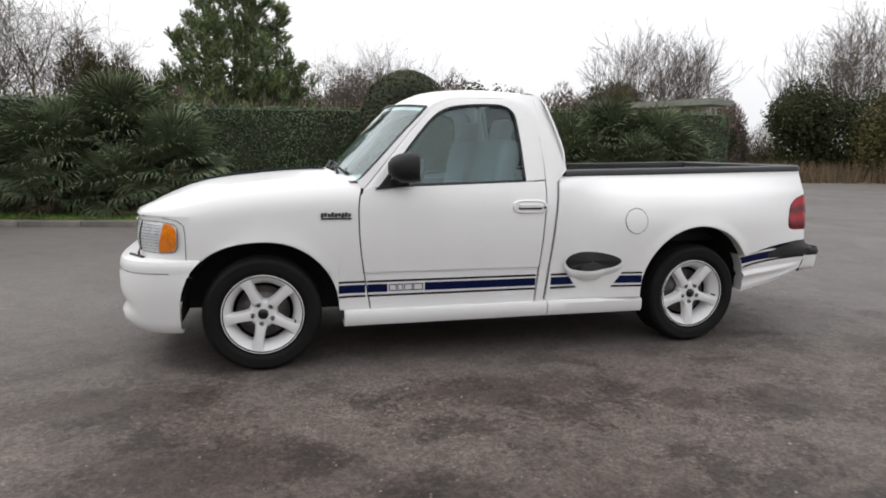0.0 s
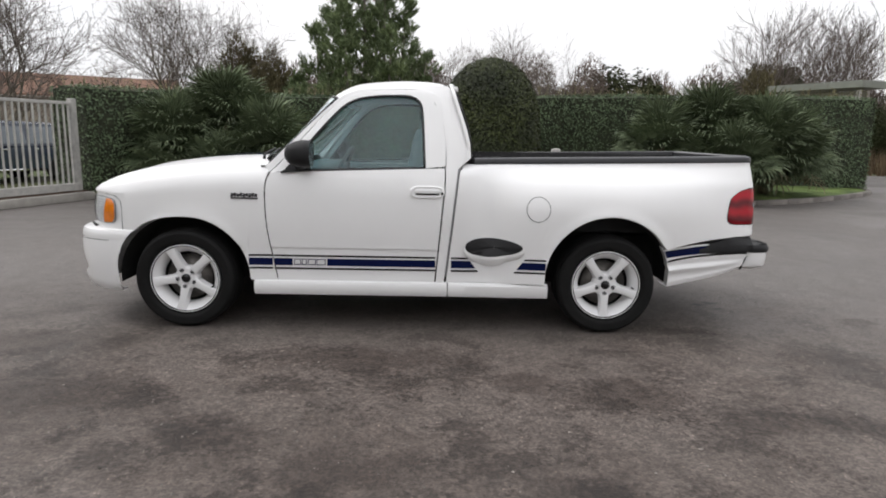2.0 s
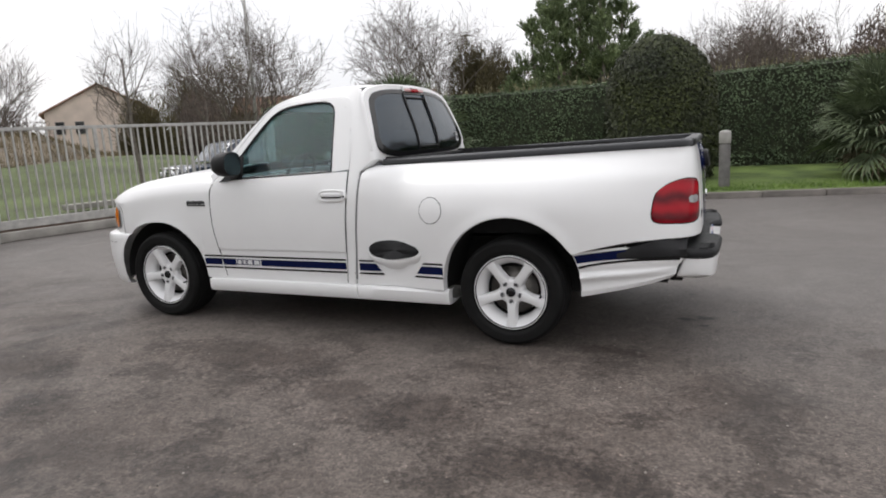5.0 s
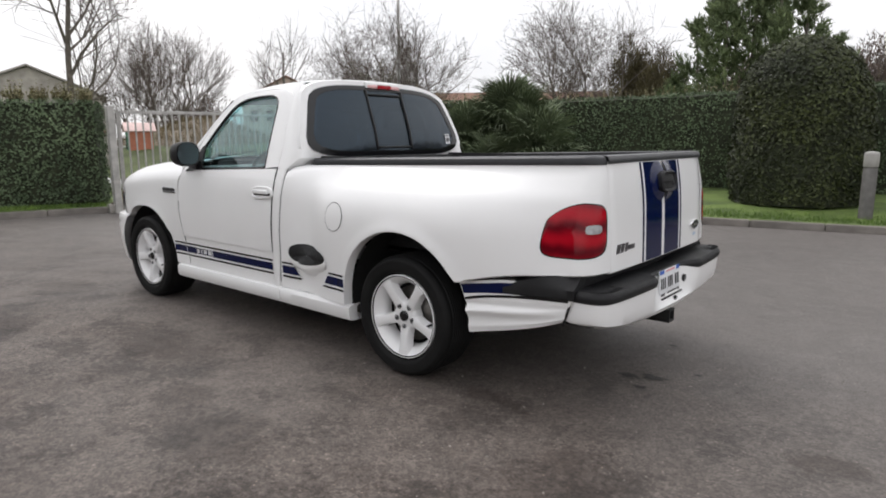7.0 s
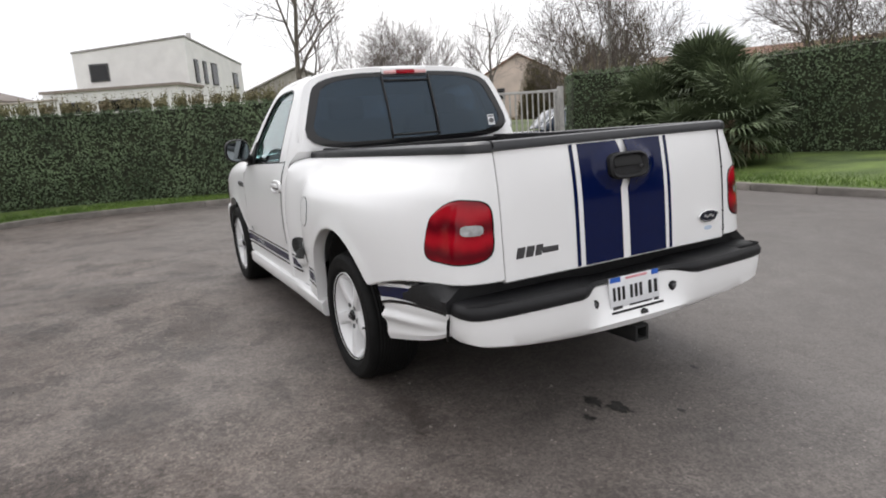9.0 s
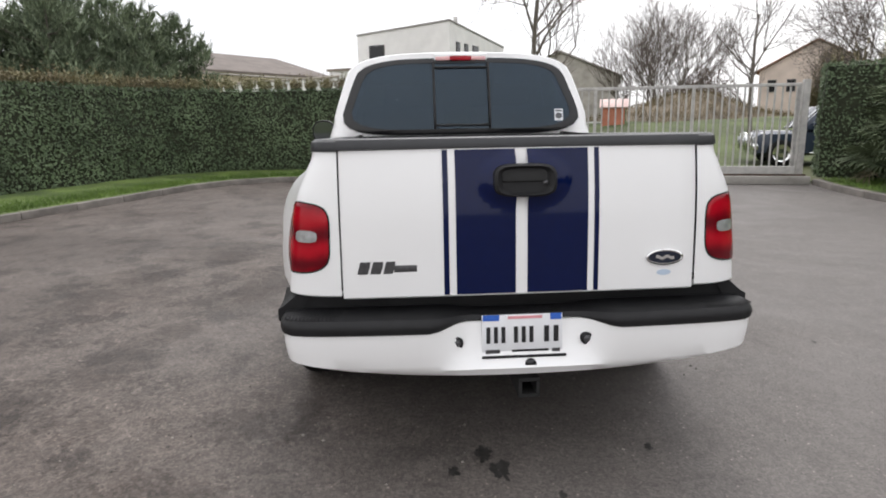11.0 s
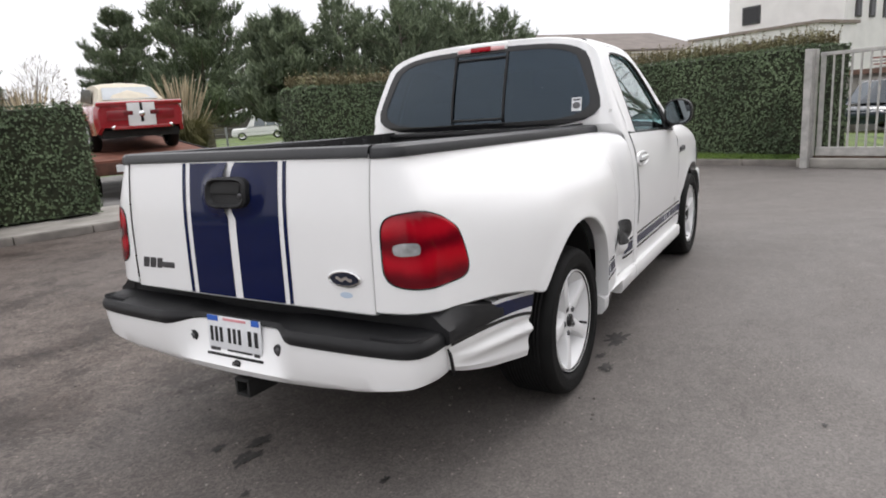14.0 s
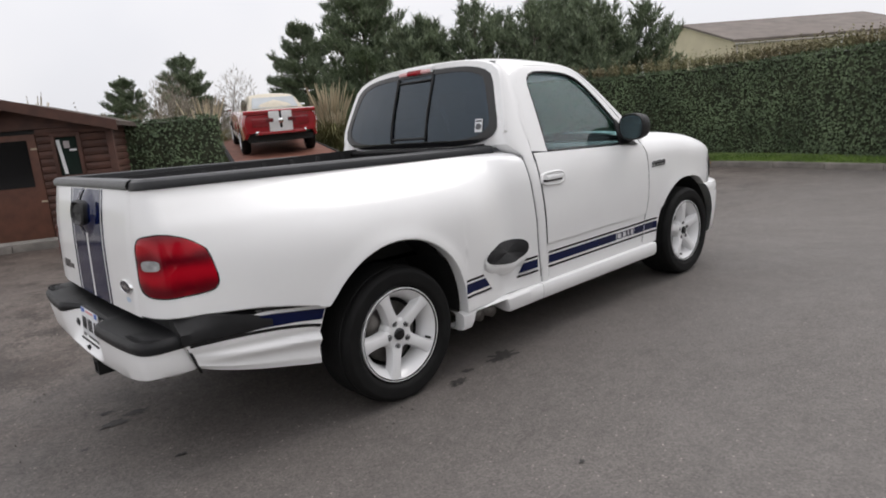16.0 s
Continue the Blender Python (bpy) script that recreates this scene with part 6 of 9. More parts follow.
topiary((3.05, 9.75, 0.2), 1.18, 2.95, 3)


# fan palms
def fan_leaf(seed, blades_n=30, size=0.62):
    rng = random.Random(seed)
    verts, faces = [], []
    stem = 0.55
    i = 0
    for k in range(4):
        x0 = stem * k / 3
        droop = -0.05 * (k / 3) ** 2
        verts += [(x0, -0.010, droop), (x0, 0.010, droop), (x0, 0.0, droop + 0.012)]
    for k in range(3):
        a = 3 * k
        faces += [(a, a + 1, a + 4, a + 3), (a + 1, a + 2, a + 5, a + 4), (a + 2, a, a + 3, a + 5)]
    for k in range(blades_n):
        ang = radians(-118 + 236 * k / (blades_n - 1)) + rng.uniform(-0.05, 0.05)
        ln = size * (0.75 + 0.25 * math.cos(ang)) * rng.uniform(0.88, 1.08)
        d = Vector((math.cos(ang), math.sin(ang), 0))
        w = Vector((-d.y, d.x, 0))
        o = Vector((stem, 0, -0.05))
        fold = 0.10 * math.sin(abs(ang)) * ln
        sag = rng.uniform(0.10, 0.42) * ln
        i = len(verts)
        m1, m2, tip = o + d * ln * 0.45 + Vector((0, 0, fold)), o + d * ln * 0.78 + Vector((0, 0, fold - 0.25 * sag)), o + d * ln + Vector((0, 0, fold - sag))
        verts += [tuple(o), tuple(m1 - w * 0.019 * size / 0.55), tuple(m1 + w * 0.019 * size / 0.55), tuple(m1 - Vector((0, 0, 0.010))), tuple(m2 - w * 0.011), tuple(m2 + w * 0.011), tuple(tip)]
        faces += [(i, i + 1, i + 3), (i, i + 3, i + 2), (i + 1, i + 4, i + 3), (i + 3, i + 5, i + 2), (i + 3, i + 4, i + 5), (i + 4, i + 6, i + 5)]
    me = bpy.data.meshes.new("frond")
    me.from_pydata(verts, [], faces)
    return me


frond_meshes = []
for k in range(3):
    me = fan_leaf(20 + k)
    me.materials.append(FROND)
    frond_meshes.append(me)
dry_mesh = fan_leaf(40, 13, 0.45)
dry_mesh.materials.append(DRYFROND)


def palm(c, seed, stems, label):
    rng = random.Random(seed)
    base = thing("fan_palm", label, "palm", pose(*c))
    for dx, dy, h, count, size in stems:
        foot, head = Vector((c[0] + dx * 0.7, c[1] + dy * 0.7, c[2])), Vector((c[0] + dx, c[1] + dy, c[2] + h))
        bm = bmesh.new()
        tube(bm, [foot.lerp(head, k / 6) + Vector((0, 0, 0)) for k in range(7)], [0.13, 0.14, 0.13, 0.13, 0.12, 0.12, 0.08], 9)
        for v in bm.verts:
            v.co += Vector((1, 1, 0.3)) * 0.03 * noise.noise(v.co * 9)
        part("trunk", bm, mat("fibrous_palm_trunk", (0.09, 0.065, 0.04), 0.95, 0, 0.4, 12, bump=0.7, bscale=60), base)
        for k in range(count):
            az = k * 2.39996 + rng.uniform(-0.2, 0.2)
            u = (k + 0.5) / count
            el = radians(82 - 118 * u + rng.uniform(-8, 8))
            dry = u > 0.9
            ob = new("frond", dry_mesh if dry else rng.choice(frond_meshes))
            ob.parent = base
            ob.matrix_parent_inverse = base.matrix_basis.inverted()
            sc = size * rng.uniform(0.85, 1.12)
            at = head - Vector((0, 0, 0.5 * u * h * 0.5))
            ob.matrix_basis = Matrix.Translation(at) @ Matrix.Rotation(az, 4, "Z") @ Matrix.Rotation(-el, 4, "Y") @ Matrix.Rotation(rng.uniform(-0.5, 0.5), 4, "X") @ Matrix.Scale(sc, 4)
    return base


palm((-2.95, 9.0, 0.15), 31, [(0.0, 0.25, 1.55, 102, 1.12), (-1.0, -0.3, 1.05, 80, 1.05), (1.05, -0.4, 0.90, 76, 1.05), (0.2, -0.85, 0.45, 34, 0.9)], "bushy fan palm clump with several short trunks")
palm((8.3, 9.7, 0.15), 32, [(0.0, 0.2, 1.45, 104, 1.15), (-1.25, -0.2, 1.05, 84, 1.1), (1.25, 0.0, 1.25, 84, 1.12), (0.2, -0.8, 0.75, 56, 1.0), (2.2, 0.5, 1.0, 70, 1.1)], "wide fan palm clump beside the kerb")
palm((-3.9, 8.15, 0.15), 33, [(0.0, 0.0, 0.5, 30, 0.8)], "small young fan palm below the hedge")


# bare trees
def bare_tree_mesh(seed, height, radius, spread, levels, stems, upright, low):
    """Limbs that fork again and again and end where they meet the crown's dome; low: where the first limbs leave the stem."""
    rng = random.Random(seed)
    wood, twigs = ([], []), ([], [])
    waist = 0.55 * height

    def inside(q, slack):
        q = q * slack
        rho = math.hypot(q.x, q.y) / (radius * (1 + 0.18 * noise.noise(Vector((q.x, q.y, q.z)) * 0.6 + Vector((seed, 0, 0)))))
        if q.z > waist:
            return rho * rho + ((q.z - waist) / (height - waist)) ** 2 < 1
        return rho < max(0.16, (max(q.z, 0) / waist) ** 0.75)

    def limb(p, d, length, r, level):
        n = 5 if level < 2 else 3
        sides = 7 if level == 0 else (4 if level < 3 else 3)
        store = wood if level < 2 else twigs
        pts, dirn = [p], d.copy()
        slack = rng.uniform(0.80, 1.12)
        for k in range(n):
            dirn = (dirn + Vector((rng.uniform(-1, 1), rng.uniform(-1, 1), rng.uniform(-0.5, 0.9) * upright)) * (0.10 if level == 0 else 0.24)).normalized()
            q = pts[-1] + dirn * length / n
            if level and not inside(q, slack):
                break
            pts.append(q)
        m = len(pts) - 1
        if m < 1:
            return
        rings = []
        for k, q in enumerate(pts):
            rr = max(r * (1 - 0.62 * k / m), 0.00075 * height)
            t = (pts[min(k + 1, m)] - pts[max(k - 1, 0)]).normalized()
            u = t.orthogonal().normalized()
            w = t.cross(u)
            rings.append(len(store[0]))
            store[0].extend(q + rr * (math.cos(6.283 * j / sides) * u + math.sin(6.283 * j / sides) * w) for j in range(sides))
        for a, b in zip(rings, rings[1:]):
            for j in range(sides):
                store[1].append((a + j, a + (j + 1) % sides, b + (j + 1) % sides, b + j))
        if level >= levels:
            return
        for k in range((8, 6, 5, 3, 2)[min(level, 4)]):
            u = rng.uniform(low, 1.0) if level == 0 else rng.uniform(0.22, 1.0)
            f = u * m
            at = pts[min(int(f), m - 1)].lerp(pts[min(int(f) + 1, m)], f % 1 if f < m else 1)
            side = d.orthogonal().normalized()
            side.rotate(Matrix.Rotation(rng.uniform(0, 6.283), 3, d))
            nd = (d * rng.uniform(0.5, 1.0) + side * spread * rng.uniform(0.6, 1.2) + Vector((0, 0, 0.25 * upright))).normalized()
            limb(at, nd, length * rng.uniform(0.48, 0.72), r * 0.52 * (1 - 0.35 * u), level + 1)

    for k in range(stems):
        a = 6.283 * k / stems + rng.uniform(-0.3, 0.3)
        lean = 0.0 if stems == 1 else rng.uniform(0.12, 0.85)
        d = Vector((lean * math.cos(a), lean * math.sin(a), 1)).normalized()
        foot = Vector((0.12 * math.cos(a), 0.12 * math.sin(a), -0.1)) if stems > 1 else Vector((0, 0, -0.1))
        limb(foot, d, height * (0.88 if stems == 1 else 0.60), height * (0.016 if stems == 1 else 0.0105), 0)
    return wood, twigs


def bare_tree(seed, height, radius, spread, levels, stems, upright, label, low=0.3):
    base = thing("bare_tree", label, "tree")
    wood, twigs = bare_tree_mesh(seed, height, radius, spread, levels, stems, upright, low)
    raw("trunk", *wood, BARK, base)
    tagged(raw("crown", *twigs, TWIG, base, "leafless twigs"), kind="stuff")
    return base


dome = bare_tree(51, 8.4, 4.6, 0.80, 4, 6, 0.45, "leafless many-stemmed tree with a wide domed twiggy crown")
fan_tree = bare_tree(52, 7.9, 4.1, 0.55, 4, 7, 0.75, "leafless brown tree with upright limbs fanning from its foot")
slim = bare_tree(53, 7.6, 1.95, 0.75, 4, 1, 0.60, "slim leafless young tree with a straight trunk", 0.28)
ragged = bare_tree(54, 6.8, 2.6, 0.95, 3, 2, 0.35, "sparse leafless tree with crooked open limbs")


def plant(src, x, y, turn, sc, z=0.0):
    return copy_thing(src, Matrix.Translation((x, y, z)) @ Matrix.Rotation(radians(turn), 4, "Z") @ Matrix.Scale(sc, 4))


def cloud_bush(name, label, category, c, size, material, count, leaf, seed, trunk=0.0, lumps=7):
    """A loose bush or crown: lumps of leaves with gaps between them."""
    rng = random.Random(seed)
    base = thing(name, label, category, pose(*c))
    balls = []
    for k in range(lumps):
        a = rng.uniform(0, 6.283)
        rr = rng.random() ** 0.5 * 0.62
        balls.append((Vector((c[0] + size[0] * rr * math.cos(a), c[1] + size[1] * rr * math.sin(a), c[2] + trunk + size[2] * rng.uniform(0.28, 0.72))), rng.uniform(0.28, 0.46)))
    balls.append((Vector((c[0], c[1], c[2] + trunk + size[2] * 0.5)), 0.55))
    verts, faces = [], []
    for _ in range(count):
        ctr, f = rng.choice(balls)
        d = Vector((rng.gauss(0, 1), rng.gauss(0, 1), rng.gauss(0, 1))).normalized()
        rad = f * rng.uniform(0.55, 1.05) * (1 + 0.25 * noise.noise(d * 2.5 + ctr))
        p = ctr + Vector((d.x * size[0] * rad, d.y * size[1] * rad, d.z * size[2] * rad * 0.95))
        if p.z < c[2] + 0.02:
            continue
        n = (d + Vector((rng.uniform(-0.9, 0.9), rng.uniform(-0.9, 0.9), rng.uniform(-0.4, 0.9)))).normalized()
        add_leaf(verts, faces, p, n, leaf, rng)
    tagged(raw("crown", verts, faces, material, base), kind="stuff")
    if trunk:
        bm = bmesh.new()
        tube(bm, [(c[0], c[1], c[2] - 0.1), (c[0] + 0.1, c[1], c[2] + trunk), (c[0], c[1], c[2] + trunk + size[2] * 0.5)], [0.22, 0.16, 0.05], 8)
        part("trunk", bm, BARK, base)
    return base


def twig_shrub(label, c, size, material, count, seed, thick=1.0):
    """A leafless thicket: fine rods fanning up from the ground."""
    rng = random.Random(seed)
    base = thing("shrub", label, "shrub", pose(*c))
    verts, faces = [], []
    lumps = [(rng.uniform(-0.55, 0.55), rng.uniform(-0.55, 0.55), rng.uniform(0.65, 1.0)) for _ in range(7)]
    for _ in range(int(count * 1.5)):
        lx, ly, lh = rng.choice(lumps)
        d = Vector((rng.gauss(0, 1), rng.gauss(0, 1), abs(rng.gauss(0, 1)) + 0.1)).normalized()
        r = rng.random() ** 0.40
        p = Vector((c[0] + size[0] * (lx + 0.5 * d.x * r), c[1] + size[1] * (ly + 0.5 * d.y * r), c[2] + size[2] * lh * d.z * r))
        if rng.random() < 0.2:
            p.z = c[2] + rng.random() * size[2] * 0.45
        way = (d + Vector((rng.uniform(-0.9, 0.9), rng.uniform(-0.9, 0.9), rng.uniform(-0.2, 0.9)))).normalized()
        ln = rng.uniform(0.12, 0.42)
        w = way.orthogonal().normalized()
        w.rotate(Matrix.Rotation(rng.uniform(0, 6.283), 3, way))
        w *= rng.uniform(0.008, 0.018) * thick
        i = len(verts)
        verts += [p - w, p + w, p + way * ln]
        faces.append((i, i + 1, i + 2))
    tagged(raw("crown", verts, faces, material, base), kind="stuff")
    for lx, ly, lh in lumps:
        p0 = Vector((c[0] + 0.3 * size[0] * lx, c[1] + 0.3 * size[1] * ly, c[2]))
        p2 = Vector((c[0] + size[0] * lx, c[1] + size[1] * ly, c[2] + size[2] * lh * 0.9))
        p1 = p0.lerp(p2, 0.5) + Vector((rng.uniform(-0.2, 0.2), rng.uniform(-0.2, 0.2), 0.3))
        part("stem", tube(bmesh.new(), [p0, p1, p2], [0.06, 0.04, 0.012], 6), BARK, base)
    return base


# pines: whorled limbs that turn up at their ends, set with needled shoots
def needles(verts, faces, q, axis, ln, count, rng, width=0.018):
    """One shoot: needles that stand out round an upward axis."""
    for _ in range(count):
        f = rng.random()
        d = (axis * rng.uniform(0.5, 1.1) + Vector((rng.uniform(-1, 1), rng.uniform(-1, 1), rng.uniform(-0.4, 0.7))) * 0.75).normalized() * ln * rng.uniform(0.45, 0.75)
        at = q + axis * ln * f
        w = d.orthogonal().normalized()
        w.rotate(Matrix.Rotation(rng.uniform(0, 6.283), 3, d.normalized()))
        w *= width
        i = len(verts)
        verts.extend([at - w, at + w, at + d])
        faces.append((i, i + 1, i + 2))


def pine(label, height, spread, seed, limbs_n, bare, cone, shoots, layers=0):
    """layers: whorls of limbs with gaps between them; 0: limbs spread evenly."""
    rng = random.Random(seed)
    base = thing("pine_tree", label, "tree")
    bm = bmesh.new()
    tube(bm, [(0.02 * height * noise.noise(Vector((k, seed, 0))), 0.02 * height * noise.noise(Vector((seed, k, 0))), height * k / 8 - 0.1) for k in range(9)], [height * 0.022 * (1 - 0.11 * k) for k in range(9)], 8)
    verts, faces = [], []
    for k in range(limbs_n):
        u = bare + (1 - bare) * (k + rng.random()) / limbs_n
        if layers:
            u = bare + (1 - bare) * (math.floor((u - bare) / (1 - bare) * layers) + rng.uniform(0.08, 0.92)) / layers
        a = k * 2.4 + rng.uniform(-0.5, 0.5)
        reach = spread * (1 - ((u - bare) / (1 - bare)) ** 1.4) ** cone * rng.uniform(0.55, 1.12) + 0.08 * spread
        out = Vector((math.cos(a), math.sin(a), 0))
        side = Vector((-out.y, out.x, 0))
        p0 = Vector((0, 0, height * u * 0.96))
        p1 = p0 + out * reach * 0.6 + Vector((0, 0, reach * rng.uniform(-0.05, 0.16)))
        p2 = p0 + out * reach + Vector((0, 0, reach * rng.uniform(0.15, 0.42)))
        tube(bm, [p0, p1, p2], [height * 0.008 * (1.2 - u), height * 0.006 * (1.2 - u), 0.006], 4)
        for _ in range(max(3, int(shoots * reach / spread))):
            f = 1 - 0.8 * rng.random() ** 1.2
            q = p0.lerp(p1, f / 0.6) if f < 0.6 else p1.lerp(p2, (f - 0.6) / 0.4)
            q = q + side * rng.gauss(0, 0.21) * reach * (1.15 - f * 0.6) + Vector((0, 0, rng.uniform(-0.06, 0.16)))
            axis = (out * rng.uniform(0.1, 0.7) + Vector((rng.uniform(-0.4, 0.4), rng.uniform(-0.4, 0.4), 1.0))).normalized()
            needles(verts, faces, q, axis, rng.uniform(0.22, 0.46), 12, rng, 0.021)
    for _ in range(10):
        needles(verts, faces, Vector((rng.uniform(-0.12, 0.12), rng.uniform(-0.12, 0.12), height * rng.uniform(0.93, 0.99))), Vector((rng.uniform(-0.2, 0.2), rng.uniform(-0.2, 0.2), 1)).normalized(), 0.4, 14, rng)
    part("trunk", bm, BARK, base)
    tagged(raw("crown", verts, faces, NEEDLE, base), kind="stuff")
    return base


def conifer(label, seed, leaders, shoots):
    """A broad conifer with several upright leaders: each (x, y, height, radius)."""
    rng = random.Random(seed)
    base = thing("conifer_tree", label, "tree")
    bm = bmesh.new()
    verts, faces = [], []
    for x, y, h, r in leaders:
        tube(bm, [(0.3 * x, 0.3 * y, -0.1), (0.9 * x, 0.9 * y, h * 0.4), (x, y, h * 0.97)], [0.16, 0.10, 0.015], 7)
        for _ in range(int(shoots * h * r / 16)):
            u = rng.random() ** 0.85
            a = rng.uniform(0, 6.283)
            lump = 0.80 + 0.9 * noise.noise(Vector((math.cos(a) * 2.0 + x, math.sin(a) * 2.0 + y, u * h)))
            rho = r * (1 - u) ** 0.85 * lump * rng.random() ** 0.3
            away = Vector((math.cos(a), math.sin(a), 0))
            tuft = Vector((x * min(1, 0.5 + u), y * min(1, 0.5 + u), u * h)) + away * rho
            wide = 0.10 + 0.20 * (1 - u) * rng.random()
            for _ in range(16):
                q = tuft + Vector((rng.gauss(0, wide), rng.gauss(0, wide), rng.gauss(0, 0.7 * wide)))
                axis = (away * rng.uniform(0.2, 1.0) + Vector((0, 0, rng.uniform(0.5, 1.0)))).normalized()
                needles(verts, faces, q, axis, rng.uniform(0.20, 0.42), 8, rng, 0.024)
    part("trunk", bm, BARK, base)
    tagged(raw("crown", verts, faces, CYPRESS, base), kind="stuff")
    return base


# ---- planting the trees ----
def move(src, x, y, turn, sc, z=0.0):
    src.matrix_basis = Matrix.Translation((x, y, z)) @ Matrix.Rotation(radians(turn), 4, "Z") @ Matrix.Scale(sc, 4)


move(dome, -10.7, 27.8, 0, 1.0)
plant(dome, -12.5, 15.0, 75, 0.74)
plant(dome, 5.0, 37.0, 100, 0.90)
move(fan_tree, -31.4, 15.0, 310, 1.0)
plant(fan_tree, 17.2, 22.4, 150, 0.88)
plant(fan_tree, 39.0, 31.0, 200, 1.40)
move(slim, -14.64, 3.89, 0, 0.98)
plant(slim, -14.3, 11.4, 140, 0.71)
move(ragged, 4.6, 24.5, 200, 0.98)
plant(ragged, 9.5, 33.0, 90, 1.12)

spires = [(0.0, 0.0, 9.3, 3.0), (-1.2, 0.4, 7.9, 2.5), (0.9, -0.2, 8.4, 2.3), (1.7, 0.4, 7.2, 2.2), (-2.0, -0.3, 5.6, 2.0), (0.4, 1.2, 8.3, 2.2), (-0.7, -1.1, 6.2, 2.4), (1.2, -1.2, 5.6, 2.4), (2.6, 0.2, 4.6, 1.6), (-2.9, 0.3, 3.6, 1.4)]
move(conifer("broad dark green conifer with several leaders, behind the hedge", 61, spires, 66), -1.5, 24.2, 0, 1.06)

thicket_pine = pine("dark green pine with dense upright shoots, behind the hedge", 5.2, 1.9, 63, 58, 0.03, 0.62, 48)
move(thicket_pine, -9.5, -10.5, 0, 0.90)
for x, y, turn, sc in ((-11.3, -11.0, 80, 0.97), (-10.2, -8.8, 190, 0.95), (-12.8, -9.6, 250, 1.06), (-10.9, -7.0, 130, 0.88), (-12.6, -6.6, 20, 0.88), (-14.6, -11.0, 300, 1.08), (-11.6, -9.4, 330, 0.99), (-11.4, -7.9, 55, 0.94)):
    plant(thicket_pine, x, y, turn, sc)
young_pine = pine("small dark pine with a bare stem on the lawn", 4.3, 1.5, 64, 52, 0.30, 0.50, 90)
move(young_pine, -8.75, -12.1, 0, 1.0)
tall_pine = pine("tall maritime pine with ragged spreading limbs", 8.6, 2.7, 62, 88, 0.14, 0.60, 120, 7)
move(tall_pine, -13.5, -21.6, 0, 1.0)
for x, y, turn, sc in ((-12.6, -25.7, 140, 0.79), (-8.8, -31.9, 30, 0.70), (-6.4, -34.6, 210, 0.60)):
    plant(tall_pine, x, y, turn, sc)

OLIVETWIG = mat("olive_twigs", (0.075, 0.060, 0.030), 0.9, 0, 0.3, 1.5, col2=(0.11, 0.095, 0.045), island=0.35)
BROWNTWIG = mat("brown_twigs", (0.125, 0.096, 0.08), 0.9, 0, 0.3, 1.0, col2=(0.18, 0.14, 0.12), island=0.35)
for c, size, m, count, seed, lab in (
    ((-30.0, 31.8, -0.1), (3.2, 3.0, 8.4), OLIVETWIG, 46000, 71, "tall olive-brown shrub beyond the gate"),
    ((-7.6, 28.6, -0.1), (2.4, 2.2, 6.8), OLIVETWIG, 52000, 72, "brown twiggy domed shrub behind the hedge"),
    ((14.7, 21.2, -0.1), (1.7, 1.7, 4.8), OLIVETWIG, 24000, 77, "brown-green rounded shrub beside the shelter"),
    ((-28.0, 24.6, -0.1), (2.6, 2.4, 5.2), OLIVETWIG, 24000, 79, "olive-brown shrub in front of the stone house"),
    ((-26.4, 27.4, -0.1), (3.0, 2.4, 5.6), BROWNTWIG, 24000, 73, "dense brown thicket beside the stone house"),
    ((-31.5, 18.2, -0.1), (3.5, 2.5, 4.4), BROWNTWIG, 8000, 78, "brown twiggy thicket beside the field"),
):
    twig_shrub(lab, c, size, m, count, seed, 1.5)
for c, size, m, count, leaf, seed, lab in (
    ((34.0, 27.6, -0.1), (6.0, 4.0, 5.6), DARKBUSH, 34000, 0.13, 74, "large dark evergreen thicket beyond the road"),
    ((34.5, 22.4, -0.1), (5.0, 4.0, 7.0), OLIVE, 34000, 0.13, 75, "large olive-green thicket beyond the road"),
    ((28.5, 33.0, -0.1), (4.5, 3.5, 4.0), DARKBUSH, 22000, 0.09, 76, "low dark evergreen thicket beyond the road"),
):
    cloud_bush("shrub", lab, "shrub", c, size, m, count, leaf, seed)
for x, y, h, k in ((39.0, 41.0, 4.3, 0), (45.5, 38.5, 3.7, 1), (33.5, 45.0, 4.0, 2)):
    twig_shrub("low brown scrub far beyond the road", (x, y, -0.1), (4.0, 3.0, h), OLIVETWIG, 14000, 140 + k)
rng = random.Random(80)
for k in range(13):
    x, y = -6 + 3.4 * k + rng.uniform(-0.8, 0.8), 40 + rng.uniform(-2, 2)
    tall_k = rng.uniform(6.2, 7.6)
    if k in (6, 9):
        cloud_bush("shrub", "dark evergreen thicket in the far treeline", "shrub", (x, y, -0.1), (3.8, 2.6, tall_k - 0.6), DARKBUSH, 22000, 0.19, 90 + k)
    else:
        twig_shrub("brown leafless thicket in the far treeline", (x, y, -0.1), (3.6, 2.8, tall_k), BROWNTWIG, 24000, 90 + k, 2.6)
for k, (x, y, h) in enumerate(((-34.0, 40.5, 5.0), (-41, 22, 4.6), (-24, 43, 6.0), (-46, 34, 5.0), (-17, 36, 6.0))):
    twig_shrub("brown leafless thicket far beyond the field", (x, y, -0.1), (5.0, 3.5, h), BROWNTWIG, 9000, 110 + k)

